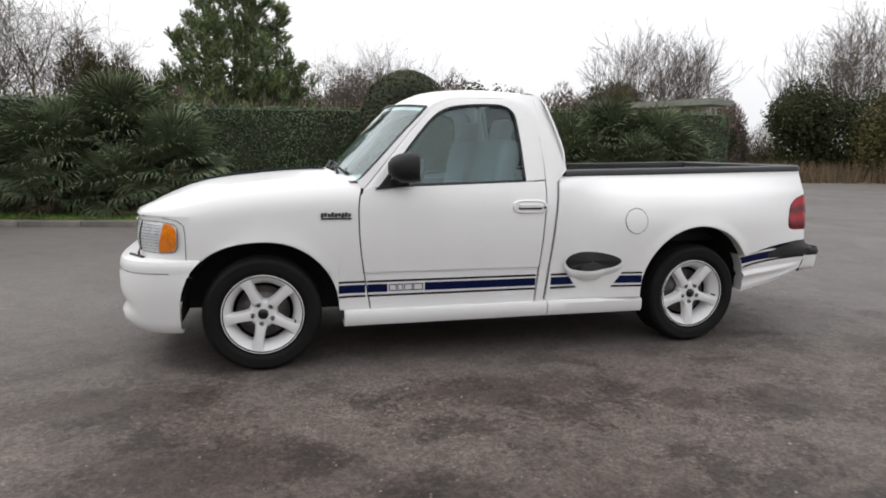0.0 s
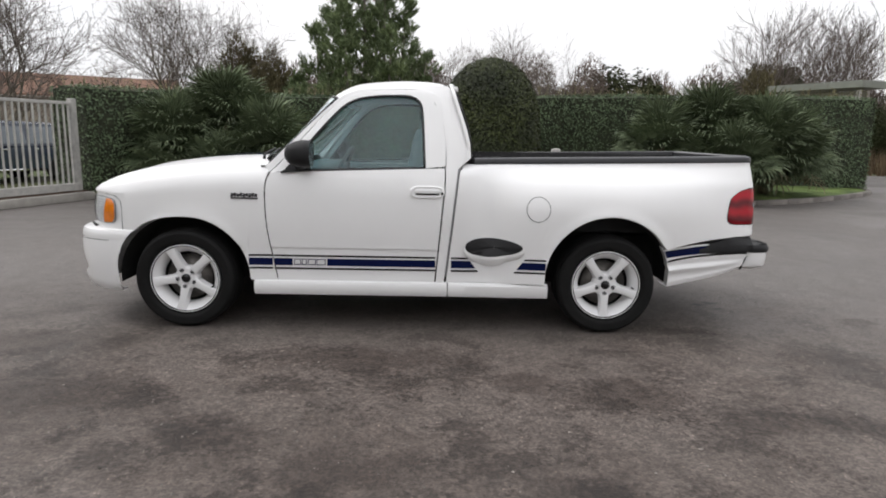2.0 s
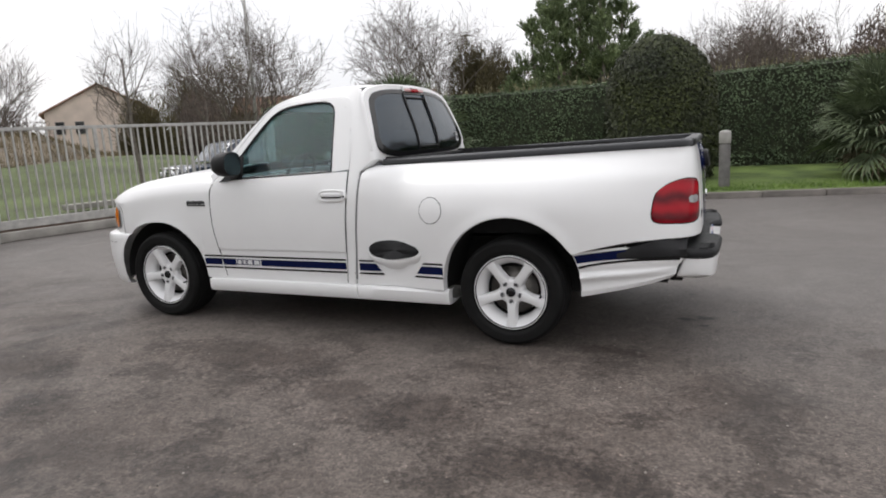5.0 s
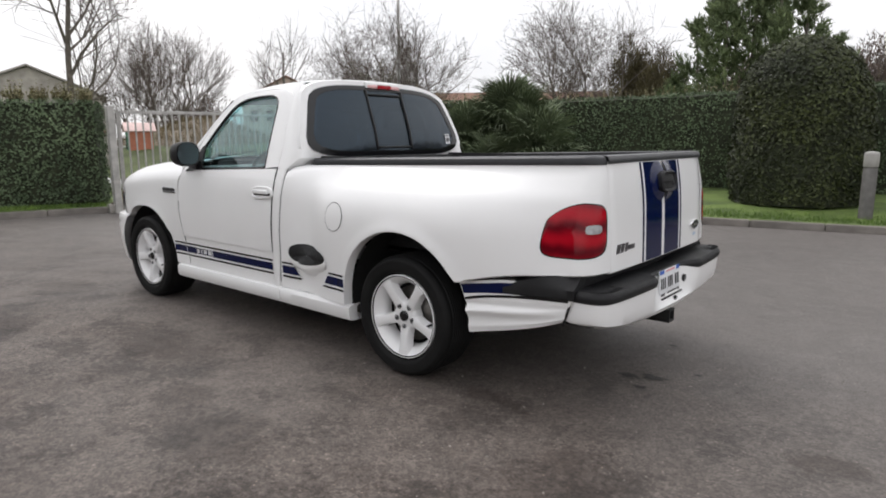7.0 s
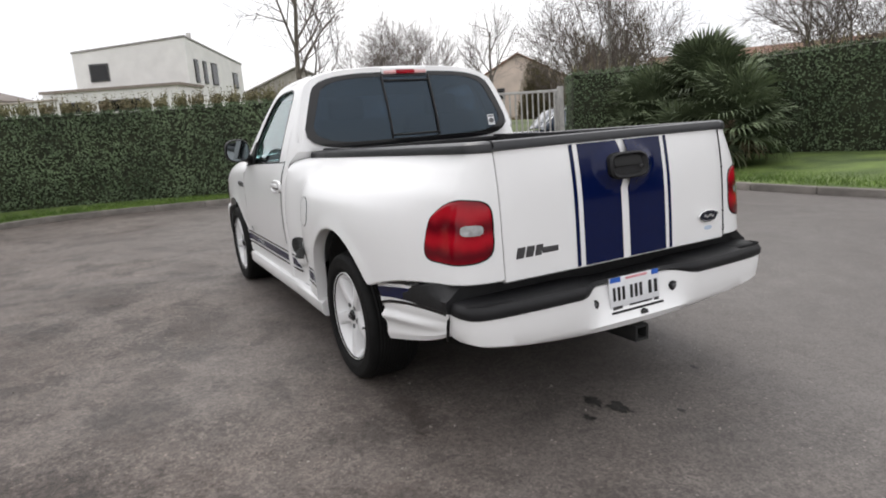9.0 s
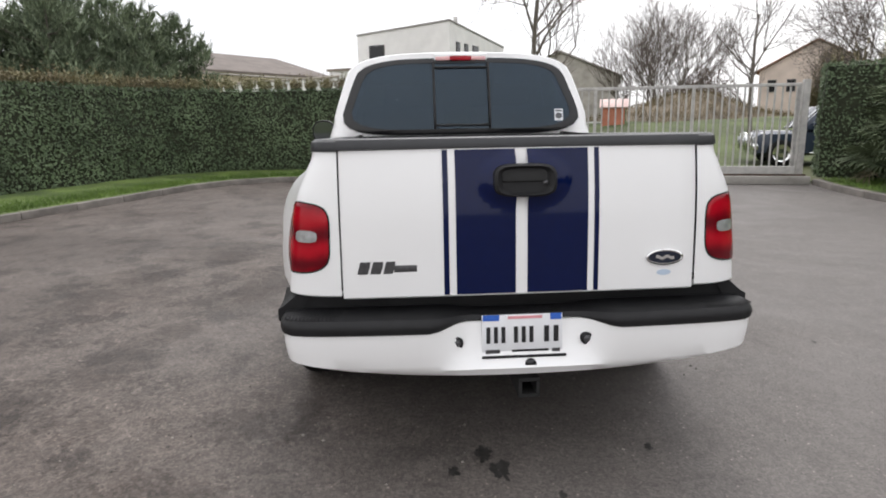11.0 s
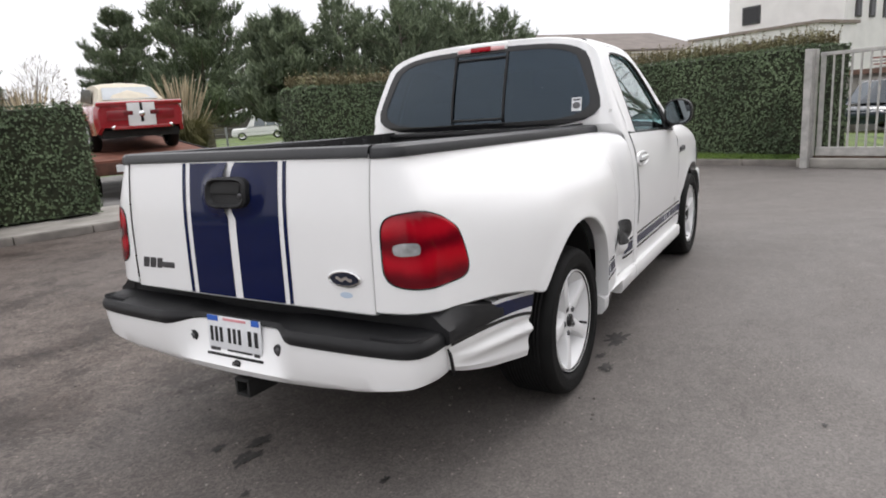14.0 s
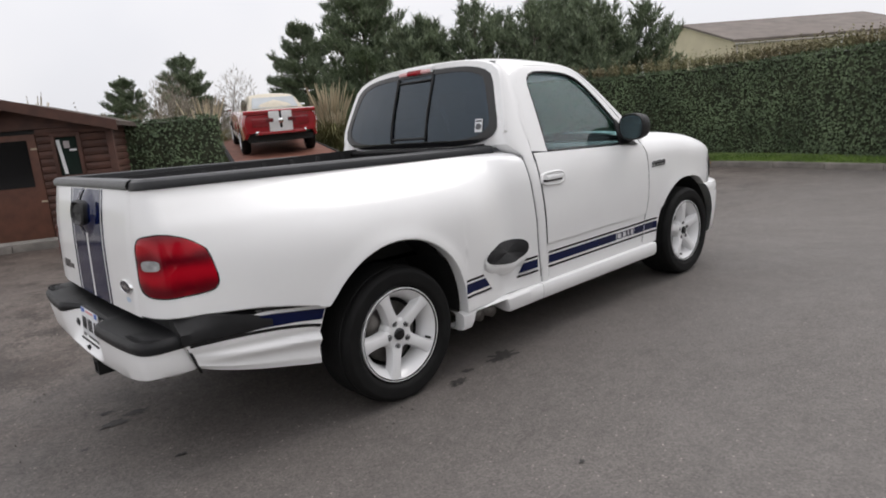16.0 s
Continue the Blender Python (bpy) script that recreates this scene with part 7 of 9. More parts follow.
# pampas grass
def pampas(c, seed, plumes, label, sc=1.0):
    rng = random.Random(seed)
    base = thing("pampas_grass", label, "grass clump", pose(*c))
    verts, faces = [], []
    for _ in range(1500):
        a, h = rng.uniform(0, 6.283), rng.uniform(1.1, 2.2) * sc
        out = rng.uniform(0.3, 1.1) * sc
        p = Vector((c[0] + 0.25 * math.cos(a), c[1] + 0.25 * math.sin(a), c[2]))
        m = p + Vector((math.cos(a) * out * 0.4, math.sin(a) * out * 0.4, h * 0.7))
        t = p + Vector((math.cos(a) * out * 1.2, math.sin(a) * out * 1.2, h * rng.uniform(0.5, 0.95)))
        w = Vector((-math.sin(a), math.cos(a), 0)) * 0.010
        i = len(verts)
        verts += [p - w, p + w, m + w, m - w, t]
        faces += [(i, i + 1, i + 2, i + 3), (i + 3, i + 2, i + 4)]
    tagged(raw("leaves", verts, faces, PAMPASLEAF, base), kind="stuff")
    for k in range(plumes):
        a, h = rng.uniform(0, 6.283), rng.uniform(1.7, 2.9) * sc
        lean = rng.uniform(0.15, 0.9) * sc
        p0 = Vector((c[0], c[1], c[2]))
        p1 = p0 + Vector((math.cos(a) * lean * 0.6, math.sin(a) * lean * 0.6, h * 0.72))
        p2 = p0 + Vector((math.cos(a) * lean, math.sin(a) * lean, h))
        bm = bmesh.new()
        tube(bm, [p0, p1], 0.007, 4)
        tube(bm, [p1 + (p2 - p1) * f for f in (0, 0.2, 0.5, 0.8, 1.0)], [0.006, 0.017, 0.020, 0.013, 0.003], 6)
        for v in bm.verts:
            v.co += Vector((rng.uniform(-1, 1), rng.uniform(-1, 1), 0)) * 0.008
        part("plume", bm, PLUME, base)
    return base


pampas((-5.9, -13.4, 0.1), 121, 72, "pampas grass clump with pale feathery plumes")
pampas((-3.0, -15.8, 0.1), 122, 34, "pampas grass clump behind the ramp", 0.95)
pampas((1.5, -16.0, 0.1), 123, 22, "pampas grass clump behind the wooden shed", 1.0)
twig_shrub("pale leafless thicket behind the ramp", (-7.2, -25.2, -0.1), (3.4, 2.2, 4.9), mat("pale_twigs", (0.28, 0.24, 0.20), 0.9, 0, 0.3, 2, island=0.3), 15000, 124)

# ---- gate ----
GALV = mat("weathered_white_steel", (0.42, 0.41, 0.39), 0.5, 0.25, 0.2, 8, bump=0.15, bscale=60)
gate_a, gate_b = Vector((-6.92, 1.85, 0)), Vector((-5.32, 7.22, 0))
gate_len = (gate_b - gate_a).length
gate_m = Matrix.Translation(gate_a) @ Matrix.Rotation(math.atan2(gate_b.y - gate_a.y, gate_b.x - gate_a.x), 4, "Z")
gate = thing("sliding_gate", "pale grey steel bar gate, closed, on a concrete track", "gate", gate_m)


def gpart(name, fn, material=GALV, parent=None):
    bm = bmesh.new()
    fn(bm)
    for v in bm.verts:
        v.co = gate_m @ v.co
    return part(name, bm, material, parent or gate)


gpart("top_rail", lambda bm: box(bm, (gate_len / 2, 0, 1.885), (gate_len, 0.05, 0.06), None, 0.006, 1))
gpart("bottom_beam", lambda bm: box(bm, (gate_len / 2, 0, 0.27), (gate_len, 0.07, 0.15), None, 0.008, 1))
n_bars = 42
for k in range(n_bars):
    x = gate_len * (k + 0.5) / n_bars
    if k % 14 == 13:
        gpart("stile", lambda bm: box(bm, (x, 0, 1.10), (0.06, 0.05, 1.52), None, 0.004, 1))
    else:
        gpart("bar", lambda bm: box(bm, (x, 0, 1.10), (0.028, 0.028, 1.52)))
for x in (0.04, gate_len - 0.04):
    gpart("end_stile", lambda bm: box(bm, (x, 0, 1.06), (0.06, 0.05, 1.66), None, 0.004, 1))
for x, dy in ((-0.10, 0.0), (-0.10, -0.22), (gate_len + 0.10, 0.10)):
    gpart("post", lambda bm: box(bm, (x, dy, 0.99), (0.12, 0.12, 1.98), None, 0.008, 1))
gpart("track", lambda bm: box(bm, (gate_len / 2, 0.0, 0.08), (gate_len + 0.5, 0.34, 0.16), None, 0.02, 2), CONCRETE)
gpart("track_rail", lambda bm: box(bm, (gate_len / 2, 0.0, 0.175), (gate_len + 0.4, 0.04, 0.03)), mat("rusty_rail", (0.12, 0.08, 0.06), 0.7, 0.5, 0.3, 8))

# bollard
boll = thing("bollard", "grey ribbed concrete bollard on the grass edge", "bollard", pose(4.36, 8.25, 0.1))
BOLL = mat("grey_bollard", (0.12, 0.114, 0.108), 0.7, 0, 0.2, 10, bump=0.3, bscale=80)
part("column", lathe(bmesh.new(), [(0.10, -0.15), (0.10, 0.80), (0.092, 0.81), (0.092, 0.83), (0.10, 0.84)], 20, pose(4.36, 8.25, 0.1)), BOLL, boll)
part("cap", lathe(bmesh.new(), [(0.10, 0.84), (0.105, 0.85), (0.105, 1.03), (0.095, 1.06), (0.05, 1.075), (0, 1.08)], 20, pose(4.36, 8.25, 0.1)), mat("pale_bollard_cap", (0.33, 0.32, 0.30), 0.6), boll)

# lamp pole beyond the gate
pole = thing("street_lamp", "tall slim grey steel lamp pole", "street lamp", pose(-12.2, 15.2, 0))
bm = bmesh.new()
tube(bm, [(-12.2, 15.2, -0.1), (-12.2, 15.2, 4), (-12.2, 15.2, 8.6)], [0.085, 0.065, 0.045], 10)
part("pole", bm, GALV, pole)
part("arm", tube(bmesh.new(), [(-12.2, 15.2, 8.5), (-11.6, 14.9, 8.75), (-11.2, 14.7, 8.8)], 0.03, 8), GALV, pole)
part("lamp_head", box(bmesh.new(), (-11.0, 14.6, 8.78), (0.55, 0.22, 0.12), pose(0, 0, 0, 0, 0, -27), 0.03), GALV, pole)

# ---- wooden shed ----
LOG = mat("red_brown_stained_log", (0.072, 0.030, 0.020), 0.65, 0, 0.3, 5, bump=0.35, bscale=40, info=0.14)
ROOFF = mat("brown_roof_felt", (0.07, 0.05, 0.04), 0.85, 0, 0.3, 10, bump=0.5, bscale=80)
shed_m = Matrix.Translation((1.95, -7.72, 0.11)) @ Matrix.Rotation(math.atan2(-0.98, 1.9), 4, "Z")
shed = thing("garden_shed", "red-brown stained log shed with a low gable roof", "shed", shed_m)


def spart(name, fn, material=LOG, label="", smooth=True):
    bm = bmesh.new()
    fn(bm)
    for v in bm.verts:
        v.co = shed_m @ v.co
    return part(name, bm, material, shed, label, smooth)


SW, SD, SH = 2.6, 1.9, 1.74
door_x, win_x = (1.03, 1.86), (0.43, 0.80)
n_log = 15
lh = SH / n_log


def log_piece(x0, x1, y, z, along_x=True):
    def fn(bm):
        prof = [(-0.02, 0.0), (0.012, 0.008), (0.022, lh * 0.5), (0.012, lh - 0.008), (-0.02, lh)]
        rows = [[(x, y + dy, z + dz) if along_x else (y - dy, x, z + dz) for dy, dz in prof] for x in (x0, x1)]
        grid(rows, bm)
        for r in rows:
            bm.faces.new([bm.verts.new(p) for p in r])
        bmesh.ops.recalc_face_normals(bm, faces=bm.faces)
    return fn


for k in range(n_log):
    z = k * lh
    spans = [(0, SW)]
    if z < 1.66:
        spans = [(0, door_x[0]), (door_x[1], SW)]
        if 0.98 < z + lh / 2 < 1.62:
            spans = [(0, win_x[0]), (win_x[1], door_x[0]), (door_x[1], SW)]
    for a, b in spans:
        spart("log", log_piece(a, b, 0.0, z), smooth=False)
    spart("log", log_piece(-SD, 0, 0.0, z, False), smooth=False)
    spart("log", log_piece(-SD, 0, SW, z, False), smooth=False)
    spart("log", log_piece(0, SW, -SD, z), smooth=False)
spart("inner_wall", lambda bm: box(bm, (SW / 2, -SD / 2, SH / 2), (SW - 0.06, SD - 0.06, SH)), DARK)
apex = 0.36


def gable(y):
    def fn(bm):
        slab(bm, [(0, SH), (SW, SH), (SW / 2, SH + apex)], 0.04, Matrix(((1, 0, 0, 0), (0, 0, 1, y - 0.02), (0, 1, 0, 0), (0, 0, 0, 1))))
    return fn


spart("gable", gable(0.0), smooth=False)
spart("gable", gable(-SD), smooth=False)
for x0, x1, s in ((-0.22, SW / 2, 1), (SW + 0.22, SW / 2, -1)):
    drop = 0.22 * apex / (SW / 2)

    def roof_fn(bm):
        pts = [(x0, SH - drop + 0.02), (x1, SH + apex + 0.02), (x1, SH + apex + 0.09), (x0, SH - drop + 0.09)]
        slab(bm, pts, SD + 0.55, Matrix(((1, 0, 0, 0), (0, 0, 1, -SD - 0.25), (0, 1, 0, 0), (0, 0, 0, 1))))
    spart("roof_panel", roof_fn, ROOFF, smooth=False)

    def barge_fn(bm):
        pts = [(x0, SH - drop - 0.06), (x1, SH + apex - 0.06), (x1, SH + apex + 0.10), (x0, SH - drop + 0.10)]
        slab(bm, pts, 0.03, Matrix(((1, 0, 0, 0), (0, 0, 1, 0.305), (0, 1, 0, 0), (0, 0, 0, 1))))
    spart("barge_board", barge_fn, smooth=False)
spart("corner_post", lambda bm: box(bm, (-0.03, 0.04, SH / 2 - 0.04), (0.10, 0.10, SH), None, 0.01))
spart("corner_post", lambda bm: box(bm, (SW + 0.03, 0.04, SH / 2 - 0.04), (0.10, 0.10, SH), None, 0.01))
spart("door", lambda bm: box(bm, (sum(door_x) / 2, 0.0, 0.84), (0.81, 0.05, 1.66), None, 0.008), mat("red_brown_door", (0.10, 0.038, 0.022), 0.6, 0, 0.25, 6, bump=0.3, bscale=50), "red-brown plank door with a dark pane")
spart("door_pane", lambda bm: box(bm, (sum(door_x) / 2, 0.025, 1.22), (0.56, 0.02, 0.72)), GLOSSBLACK)
spart("door_knob", lambda bm: lathe(bm, [(0, 0.0), (0.02, 0.0), (0.025, 0.03), (0.015, 0.05), (0, 0.052)], 12, Matrix.Translation((1.76, 0.03, 0.86)) @ Matrix.Rotation(radians(-90), 4, "X")), STEEL)
for a, b, c, d in ((win_x[0] - 0.03, win_x[0] + 0.03, 0.95, 1.62), (win_x[1] - 0.03, win_x[1] + 0.03, 0.95, 1.62)):
    spart("window_jamb", lambda bm: box(bm, ((a + b) / 2, 0.02, (c + d) / 2), (b - a, 0.06, d - c), None, 0.006))
for z in (0.96, 1.62):
    spart("window_rail", lambda bm: box(bm, (sum(win_x) / 2, 0.02, z), (0.43, 0.06, 0.06), None, 0.006))
spart("window_pane", lambda bm: box(bm, (sum(win_x) / 2, 0.0, 1.30), (0.34, 0.012, 0.64)), mat("dark_green_pane", (0.015, 0.025, 0.022), 0.06, 0, 0.1, 5))
spart("paper_strip", lambda bm: box(bm, (0.715, 0.012, 1.28), (0.05, 0.006, 0.54), pose(0, 0, 0, 0, 5)), PLATEWHITE)
spart("paper_note", lambda bm: box(bm, (0.62, 0.012, 1.47), (0.085, 0.006, 0.11)), mat("pale_note", (0.4, 0.36, 0.36), 0.6))
spart("paper_note", lambda bm: box(bm, (0.54, 0.012, 1.38), (0.10, 0.006, 0.03)), PLATEWHITE)
for x, z in ((1.08, 1.44), (1.08, 0.62)):
    spart("hinge", lambda bm: box(bm, (x, 0.035, z), (0.09, 0.01, 0.03)), mat("pale_hinge", (0.35, 0.28, 0.2), 0.5))
spart("plinth", lambda bm: box(bm, (SW / 2, -SD / 2, -0.04), (SW + 0.1, SD + 0.1, 0.14), None, 0.01), CONCRETE)

# ---- ramp trailer with the red car ----
RED = mat("red_car_paint", (0.30, 0.008, 0.014), 0.2, 0, 0.05, 6, coat=0.9)
CREAM = mat("cream_soft_top", (0.58, 0.53, 0.43), 0.75, 0, 0.08, 12, bump=0.2, bscale=90)
STRIPEW = mat("white_stripe_paint", (0.72, 0.72, 0.72), 0.25, 0, 0.04, 8, coat=0.7)
RUST = mat("rust_red_deck", (0.17, 0.065, 0.042), 0.75, 0, 0.3, 3, bump=0.4, bscale=30)
car_turn = radians(-111)  # the way that the car faces
fall = Matrix.Translation((-2.70, -10.82, 0.0)) @ Matrix.Rotation(car_turn, 4, "Z")


def at_m(bm, m):
    for v in bm.verts:
        v.co = m @ v.co
    return bm


ramp = thing("display_ramp", "sloping rust-red steel display ramp on dark legs", "ramp", fall)
deck_m = fall @ Matrix.Translation((0, 0, 0.97)) @ Matrix.Rotation(radians(-5.0), 4, "Y")
part("deck", at_m(box(bmesh.new(), (1.9, 0, 0.0), (6.4, 2.35, 0.07), None, 0.01), deck_m), RUST, ramp)
for s in (-1, 1):
    part("deck_edge", at_m(box(bmesh.new(), (1.9, s * 1.19, -0.02), (6.4, 0.05, 0.16), None, 0.01), deck_m), DARK, ramp)
    for x in (1.2, 4.4):
        h = 0.93 + x * 0.07
        part("leg", at_m(box(bmesh.new(), (x, s * 0.85, h / 2), (0.16, 0.16, h)), fall), DARK, ramp)
    part("wheel", at_m(lathe(bmesh.new(), [(0, -0.1), (0.30, -0.1), (0.33, -0.05), (0.33, 0.05), (0.30, 0.1), (0, 0.1)], 24, Matrix.Translation((0.1, s * 0.98, 0.38)) @ Matrix.Rotation(radians(90), 4, "X")), fall), RUBBER, ramp)
part("tail_board", at_m(box(bmesh.new(), (-1.28, 0, -0.13), (0.06, 2.35, 0.24), None, 0.01), deck_m), mat("rusty_board", (0.10, 0.045, 0.03), 0.8, 0, 0.4, 6), ramp)
part("plate", at_m(box(bmesh.new(), (-1.32, 0.55, -0.13), (0.02, 0.42, 0.14)), deck_m), PLATEWHITE, ramp, "blank white plate")
for y in (-0.85, 0.18):
    part("marker_lamp", at_m(box(bmesh.new(), (-1.32, y, -0.12), (0.02, 0.12, 0.06), None, 0.008), deck_m), REDLENS, ramp)

car_m = deck_m @ Matrix.Translation((0.0, 0, 0.035)) @ Matrix.Scale(1.0, 4)
mustang = thing("vintage_convertible", "red vintage convertible with white stripes and cream soft top", "car", deck_m)


def cpart(name, bm, material, label=""):
    return part(name, at_m(bm, car_m), material, mustang, label)


# body: sections from tail to nose; x forward, z up, half widths
stations = [(-0.62, 0.80, 0.56, 0.98), (-0.58, 0.84, 0.46, 1.02), (-0.40, 0.875, 0.40, 1.00), (0.0, 0.89, 0.36, 0.97), (0.5, 0.90, 0.34, 0.94), (1.2, 0.895, 0.32, 0.91), (2.0, 0.89, 0.32, 0.90), (2.8, 0.87, 0.33, 0.90), (3.4, 0.84, 0.38, 0.88), (3.85, 0.78, 0.46, 0.84), (3.95, 0.72, 0.50, 0.80)]
wy, wb, wt = (spline([(s[0], s[n]) for s in stations]) for n in (1, 2, 3))
CA, CR = ((0.35, 0.34), (3.05, 0.34)), 0.38
xs = sorted({round(v, 3) for v in list(np.linspace(-0.62, 3.95, 40)) + [c[0] - CR * math.cos(a) for c in CA for a in np.linspace(0, math.pi, 15)]})
rows = []
for x in xs:
    zb, zt, w = wb(x), wt(x), wy(x)
    for c in CA:
        if abs(x - c[0]) < CR:
            zb = max(zb, arch_z(x, c, CR))
    r = []
    side = [(w - 0.08, zb), (w - 0.01, zb + 0.01), (w, zb + (zt - zb) * 0.35), (w + 0.012, zb + (zt - zb) * 0.62), (w - 0.01, zb + (zt - zb) * 0.85), (w - 0.05, zt - 0.01), (w - 0.14, zt + 0.005), (w * 0.5, zt + 0.02), (0, zt + 0.03)]
    rows.append([(x, -y, z) for y, z in side] + [(x, y, z) for y, z in side[::-1][1:]])
bm = grid(rows)
bm.faces.new([bm.verts.new(p) for p in rows[0]])
bm.faces.new([bm.verts.new(p) for p in rows[-1]])
cpart("body", tidy(bm), RED)
cpart("tail_panel", box(bmesh.new(), (-0.625, 0, 0.80), (0.03, 1.30, 0.20), None, 0.01), mat("dark_red_panel", (0.22, 0.006, 0.012), 0.25, coat=0.6))
for y, w in ((0.145, 0.24), (-0.145, 0.24)):
    cpart("tail_stripe", box(bmesh.new(), (-0.640, y, 0.79), (0.05, w, 0.50), None, 0.004), STRIPEW)
    cpart("deck_stripe", box(bmesh.new(), (-0.30, y, 1.035), (0.60, w, 0.012), pose(0, 0, 0, 0, -2)), STRIPEW)
for s in (-1, 1):
    cpart("tail_lamp", box(bmesh.new(), (-0.668, s * 0.25, 0.84), (0.02, 0.17, 0.09), None, 0.01), mat("dark_tail_lens", (0.12, 0.006, 0.01), 0.2, coat=0.5))
    cpart("reverse_lamp", tube(bmesh.new(), [(-0.655, s * 0.55, 0.56), (-0.63, s * 0.55, 0.56)], 0.045, 14), CHROME)
cpart("centre_line", box(bmesh.new(), (-0.644, 0, 0.79), (0.05, 0.055, 0.50), None, 0.004), GLOSSBLACK)
cpart("deck_line", box(bmesh.new(), (-0.30, 0, 1.037), (0.60, 0.055, 0.012), pose(0, 0, 0, 0, -2)), GLOSSBLACK)
cpart("plate", box(bmesh.new(), (-0.672, 0, 0.60), (0.012, 0.40, 0.11)), STRIPEW, "blank pale plate")
cpart("rear_bumper", box(bmesh.new(), (-0.66, 0, 0.55), (0.06, 1.10, 0.07), None, 0.02), RED)
cpart("filler_cap", tube(bmesh.new(), [(-0.68, 0, 0.82), (-0.655, 0, 0.82)], 0.06, 18), CHROME)
cpart("spoiler", box(bmesh.new(), (-0.60, 0, 1.030), (0.12, 1.66, 0.09), pose(0, 0, 0, 0, -12), 0.03), RED)
rows = []
for x, w, z in ((0.02, 0.70, 1.00), (0.10, 0.68, 1.12), (0.42, 0.60, 1.33), (0.9, 0.57, 1.385), (1.4, 0.56, 1.375), (1.75, 0.57, 1.33), (2.05, 0.62, 1.12), (2.2, 0.66, 0.96)):
    rows.append([(x, -w - 0.06, 0.93), (x, -w, (0.93 + z) / 2 + 0.02), (x, -w * 0.9, z - 0.035), (x, -w * 0.5, z), (x, 0, z + 0.012), (x, w * 0.5, z), (x, w * 0.9, z - 0.035), (x, w, (0.93 + z) / 2 + 0.02), (x, w + 0.06, 0.93)])
cpart("soft_top", tidy(grid(rows)), CREAM, "cream canvas soft top")
cpart("back_window", tidy(grid([[(0.065 + 0.31 * f, y * (0.55 - 0.06 * f), 1.085 + 0.235 * f) for y in np.linspace(-1, 1, 8)] for f in np.linspace(0, 1, 4)])), mat("hazy_vinyl_window", (0.42, 0.45, 0.47), 0.2, 0, 0.1, 6, coat=0.5), "hazy plastic rear window")
for s in (-1, 1):
    cpart("side_window", tidy(grid([[(x, s * (0.645 - 0.04 * f + 0.012), 0.98 + f * 0.29) for x in (0.72 + 0.10 * f, 1.2, 1.65, 2.0 - 0.18 * f)] for f in (0, 0.5, 1)])), GLOSSBLACK)
    cpart("side_stripe", box(bmesh.new(), (1.7, s * 0.905, 0.42), (2.2, 0.012, 0.09)), STRIPEW)
    cpart("side_scoop", box(bmesh.new(), (0.95, s * 0.905, 0.68), (0.30, 0.05, 0.16), None, 0.02), RED)
    cpart("door_mirror", box(bmesh.new(), (1.95, s * 0.98, 1.02), (0.07, 0.14, 0.09), None, 0.03), CHROME)
    for c in CA:
        cm = Matrix.Translation((c[0], s * 0.79, 0.335)) @ Matrix.Rotation(radians(90 * -s), 4, "X")
        cpart("tyre", lathe(bmesh.new(), [(0.20, -0.1), (0.30, -0.11), (0.325, -0.08), (0.335, 0.0), (0.325, 0.08), (0.30, 0.10), (0.20, 0.10)], 30, cm), RUBBER)
        cpart("rim", lathe(bmesh.new(), [(0.20, 0.11), (0.19, 0.06), (0.08, 0.04), (0.06, 0.09), (0, 0.095)], 30, cm), STRIPEW, "white road wheel rim")
cpart("underbody", box(bmesh.new(), (1.6, 0, 0.42), (4.2, 1.5, 0.16)), DARK)

# wire fence behind the ramp
FWIRE = mat("galvanised_wire", (0.30, 0.32, 0.31), 0.5, 0.5, 0.2, 10)
fence = thing("wire_fence", "low galvanised wire fence with steel posts", "fence", pose(-6, -14, 0.1))
fa, fb = Vector((-3.2, -16.3, 0.1)), Vector((-13.5, -9.0, 0.1))
for k in range(6):
    p = fa.lerp(fb, k / 5)
    part("post", tube(bmesh.new(), [p, p + Vector((0, 0, 1.25))], 0.03, 8), FWIRE, fence)
for k in range(8):
    z = 0.15 + 0.15 * k
    part("wire", tube(bmesh.new(), [fa + Vector((0, 0, z)), fb + Vector((0, 0, z))], 0.007, 4), FWIRE, fence)

# lawn and lane beyond the west hedge
lane = [(-8, -27), (-12, -24.5), (-15.3, -21.8), (-16.2, -19.2), (-17.5, -15), (-18, -10), (-24, -10), (-27, -20), (-31, -28), (-32.2, -33.9), (-28.8, -32), (-24.9, -30.6), (-21, -28), (-16, -31), (-10, -34)]
bm = bmesh.new()
bm.faces.new([bm.verts.new((x, y, 0.01)) for x, y in lane])
tagged(part("road", bm, mat("pale_lane", (0.20, 0.195, 0.19), 0.9, 0, 0.15, 1), smooth=False), "pale grey lane beyond the pines", "road", kind="structure")
lawn = [(-4.3, -8.3), (-6.9, -10.6), (-9.4, -16.4), (-15.0, -21.5), (-16.0, -19.2), (-17.3, -15), (-12, -8), (-8.8, -7.0)]
bm = bmesh.new()
lo, hi = ([bm.verts.new((x, y, z)) for x, y in lawn] for z in (-0.04, 0.10))
bm.faces.new(hi)
for k in range(len(lawn)):
    bm.faces.new((lo[k], lo[(k + 1) % len(lawn)], hi[(k + 1) % len(lawn)], hi[k]))
bmesh.ops.recalc_face_normals(bm, faces=bm.faces)
tagged(part("lawn", bm, GRASS, smooth=False), "green lawn behind the clipped hedge", "lawn", kind="structure")
edging = thing("lawn_edging", "weathered timber edging along the lawn", "edging", pose(-8.1, -13.4, 0))
e_a, e_b = Vector((-6.85, -10.6, 0.06)), Vector((-9.35, -16.4, 0.06))
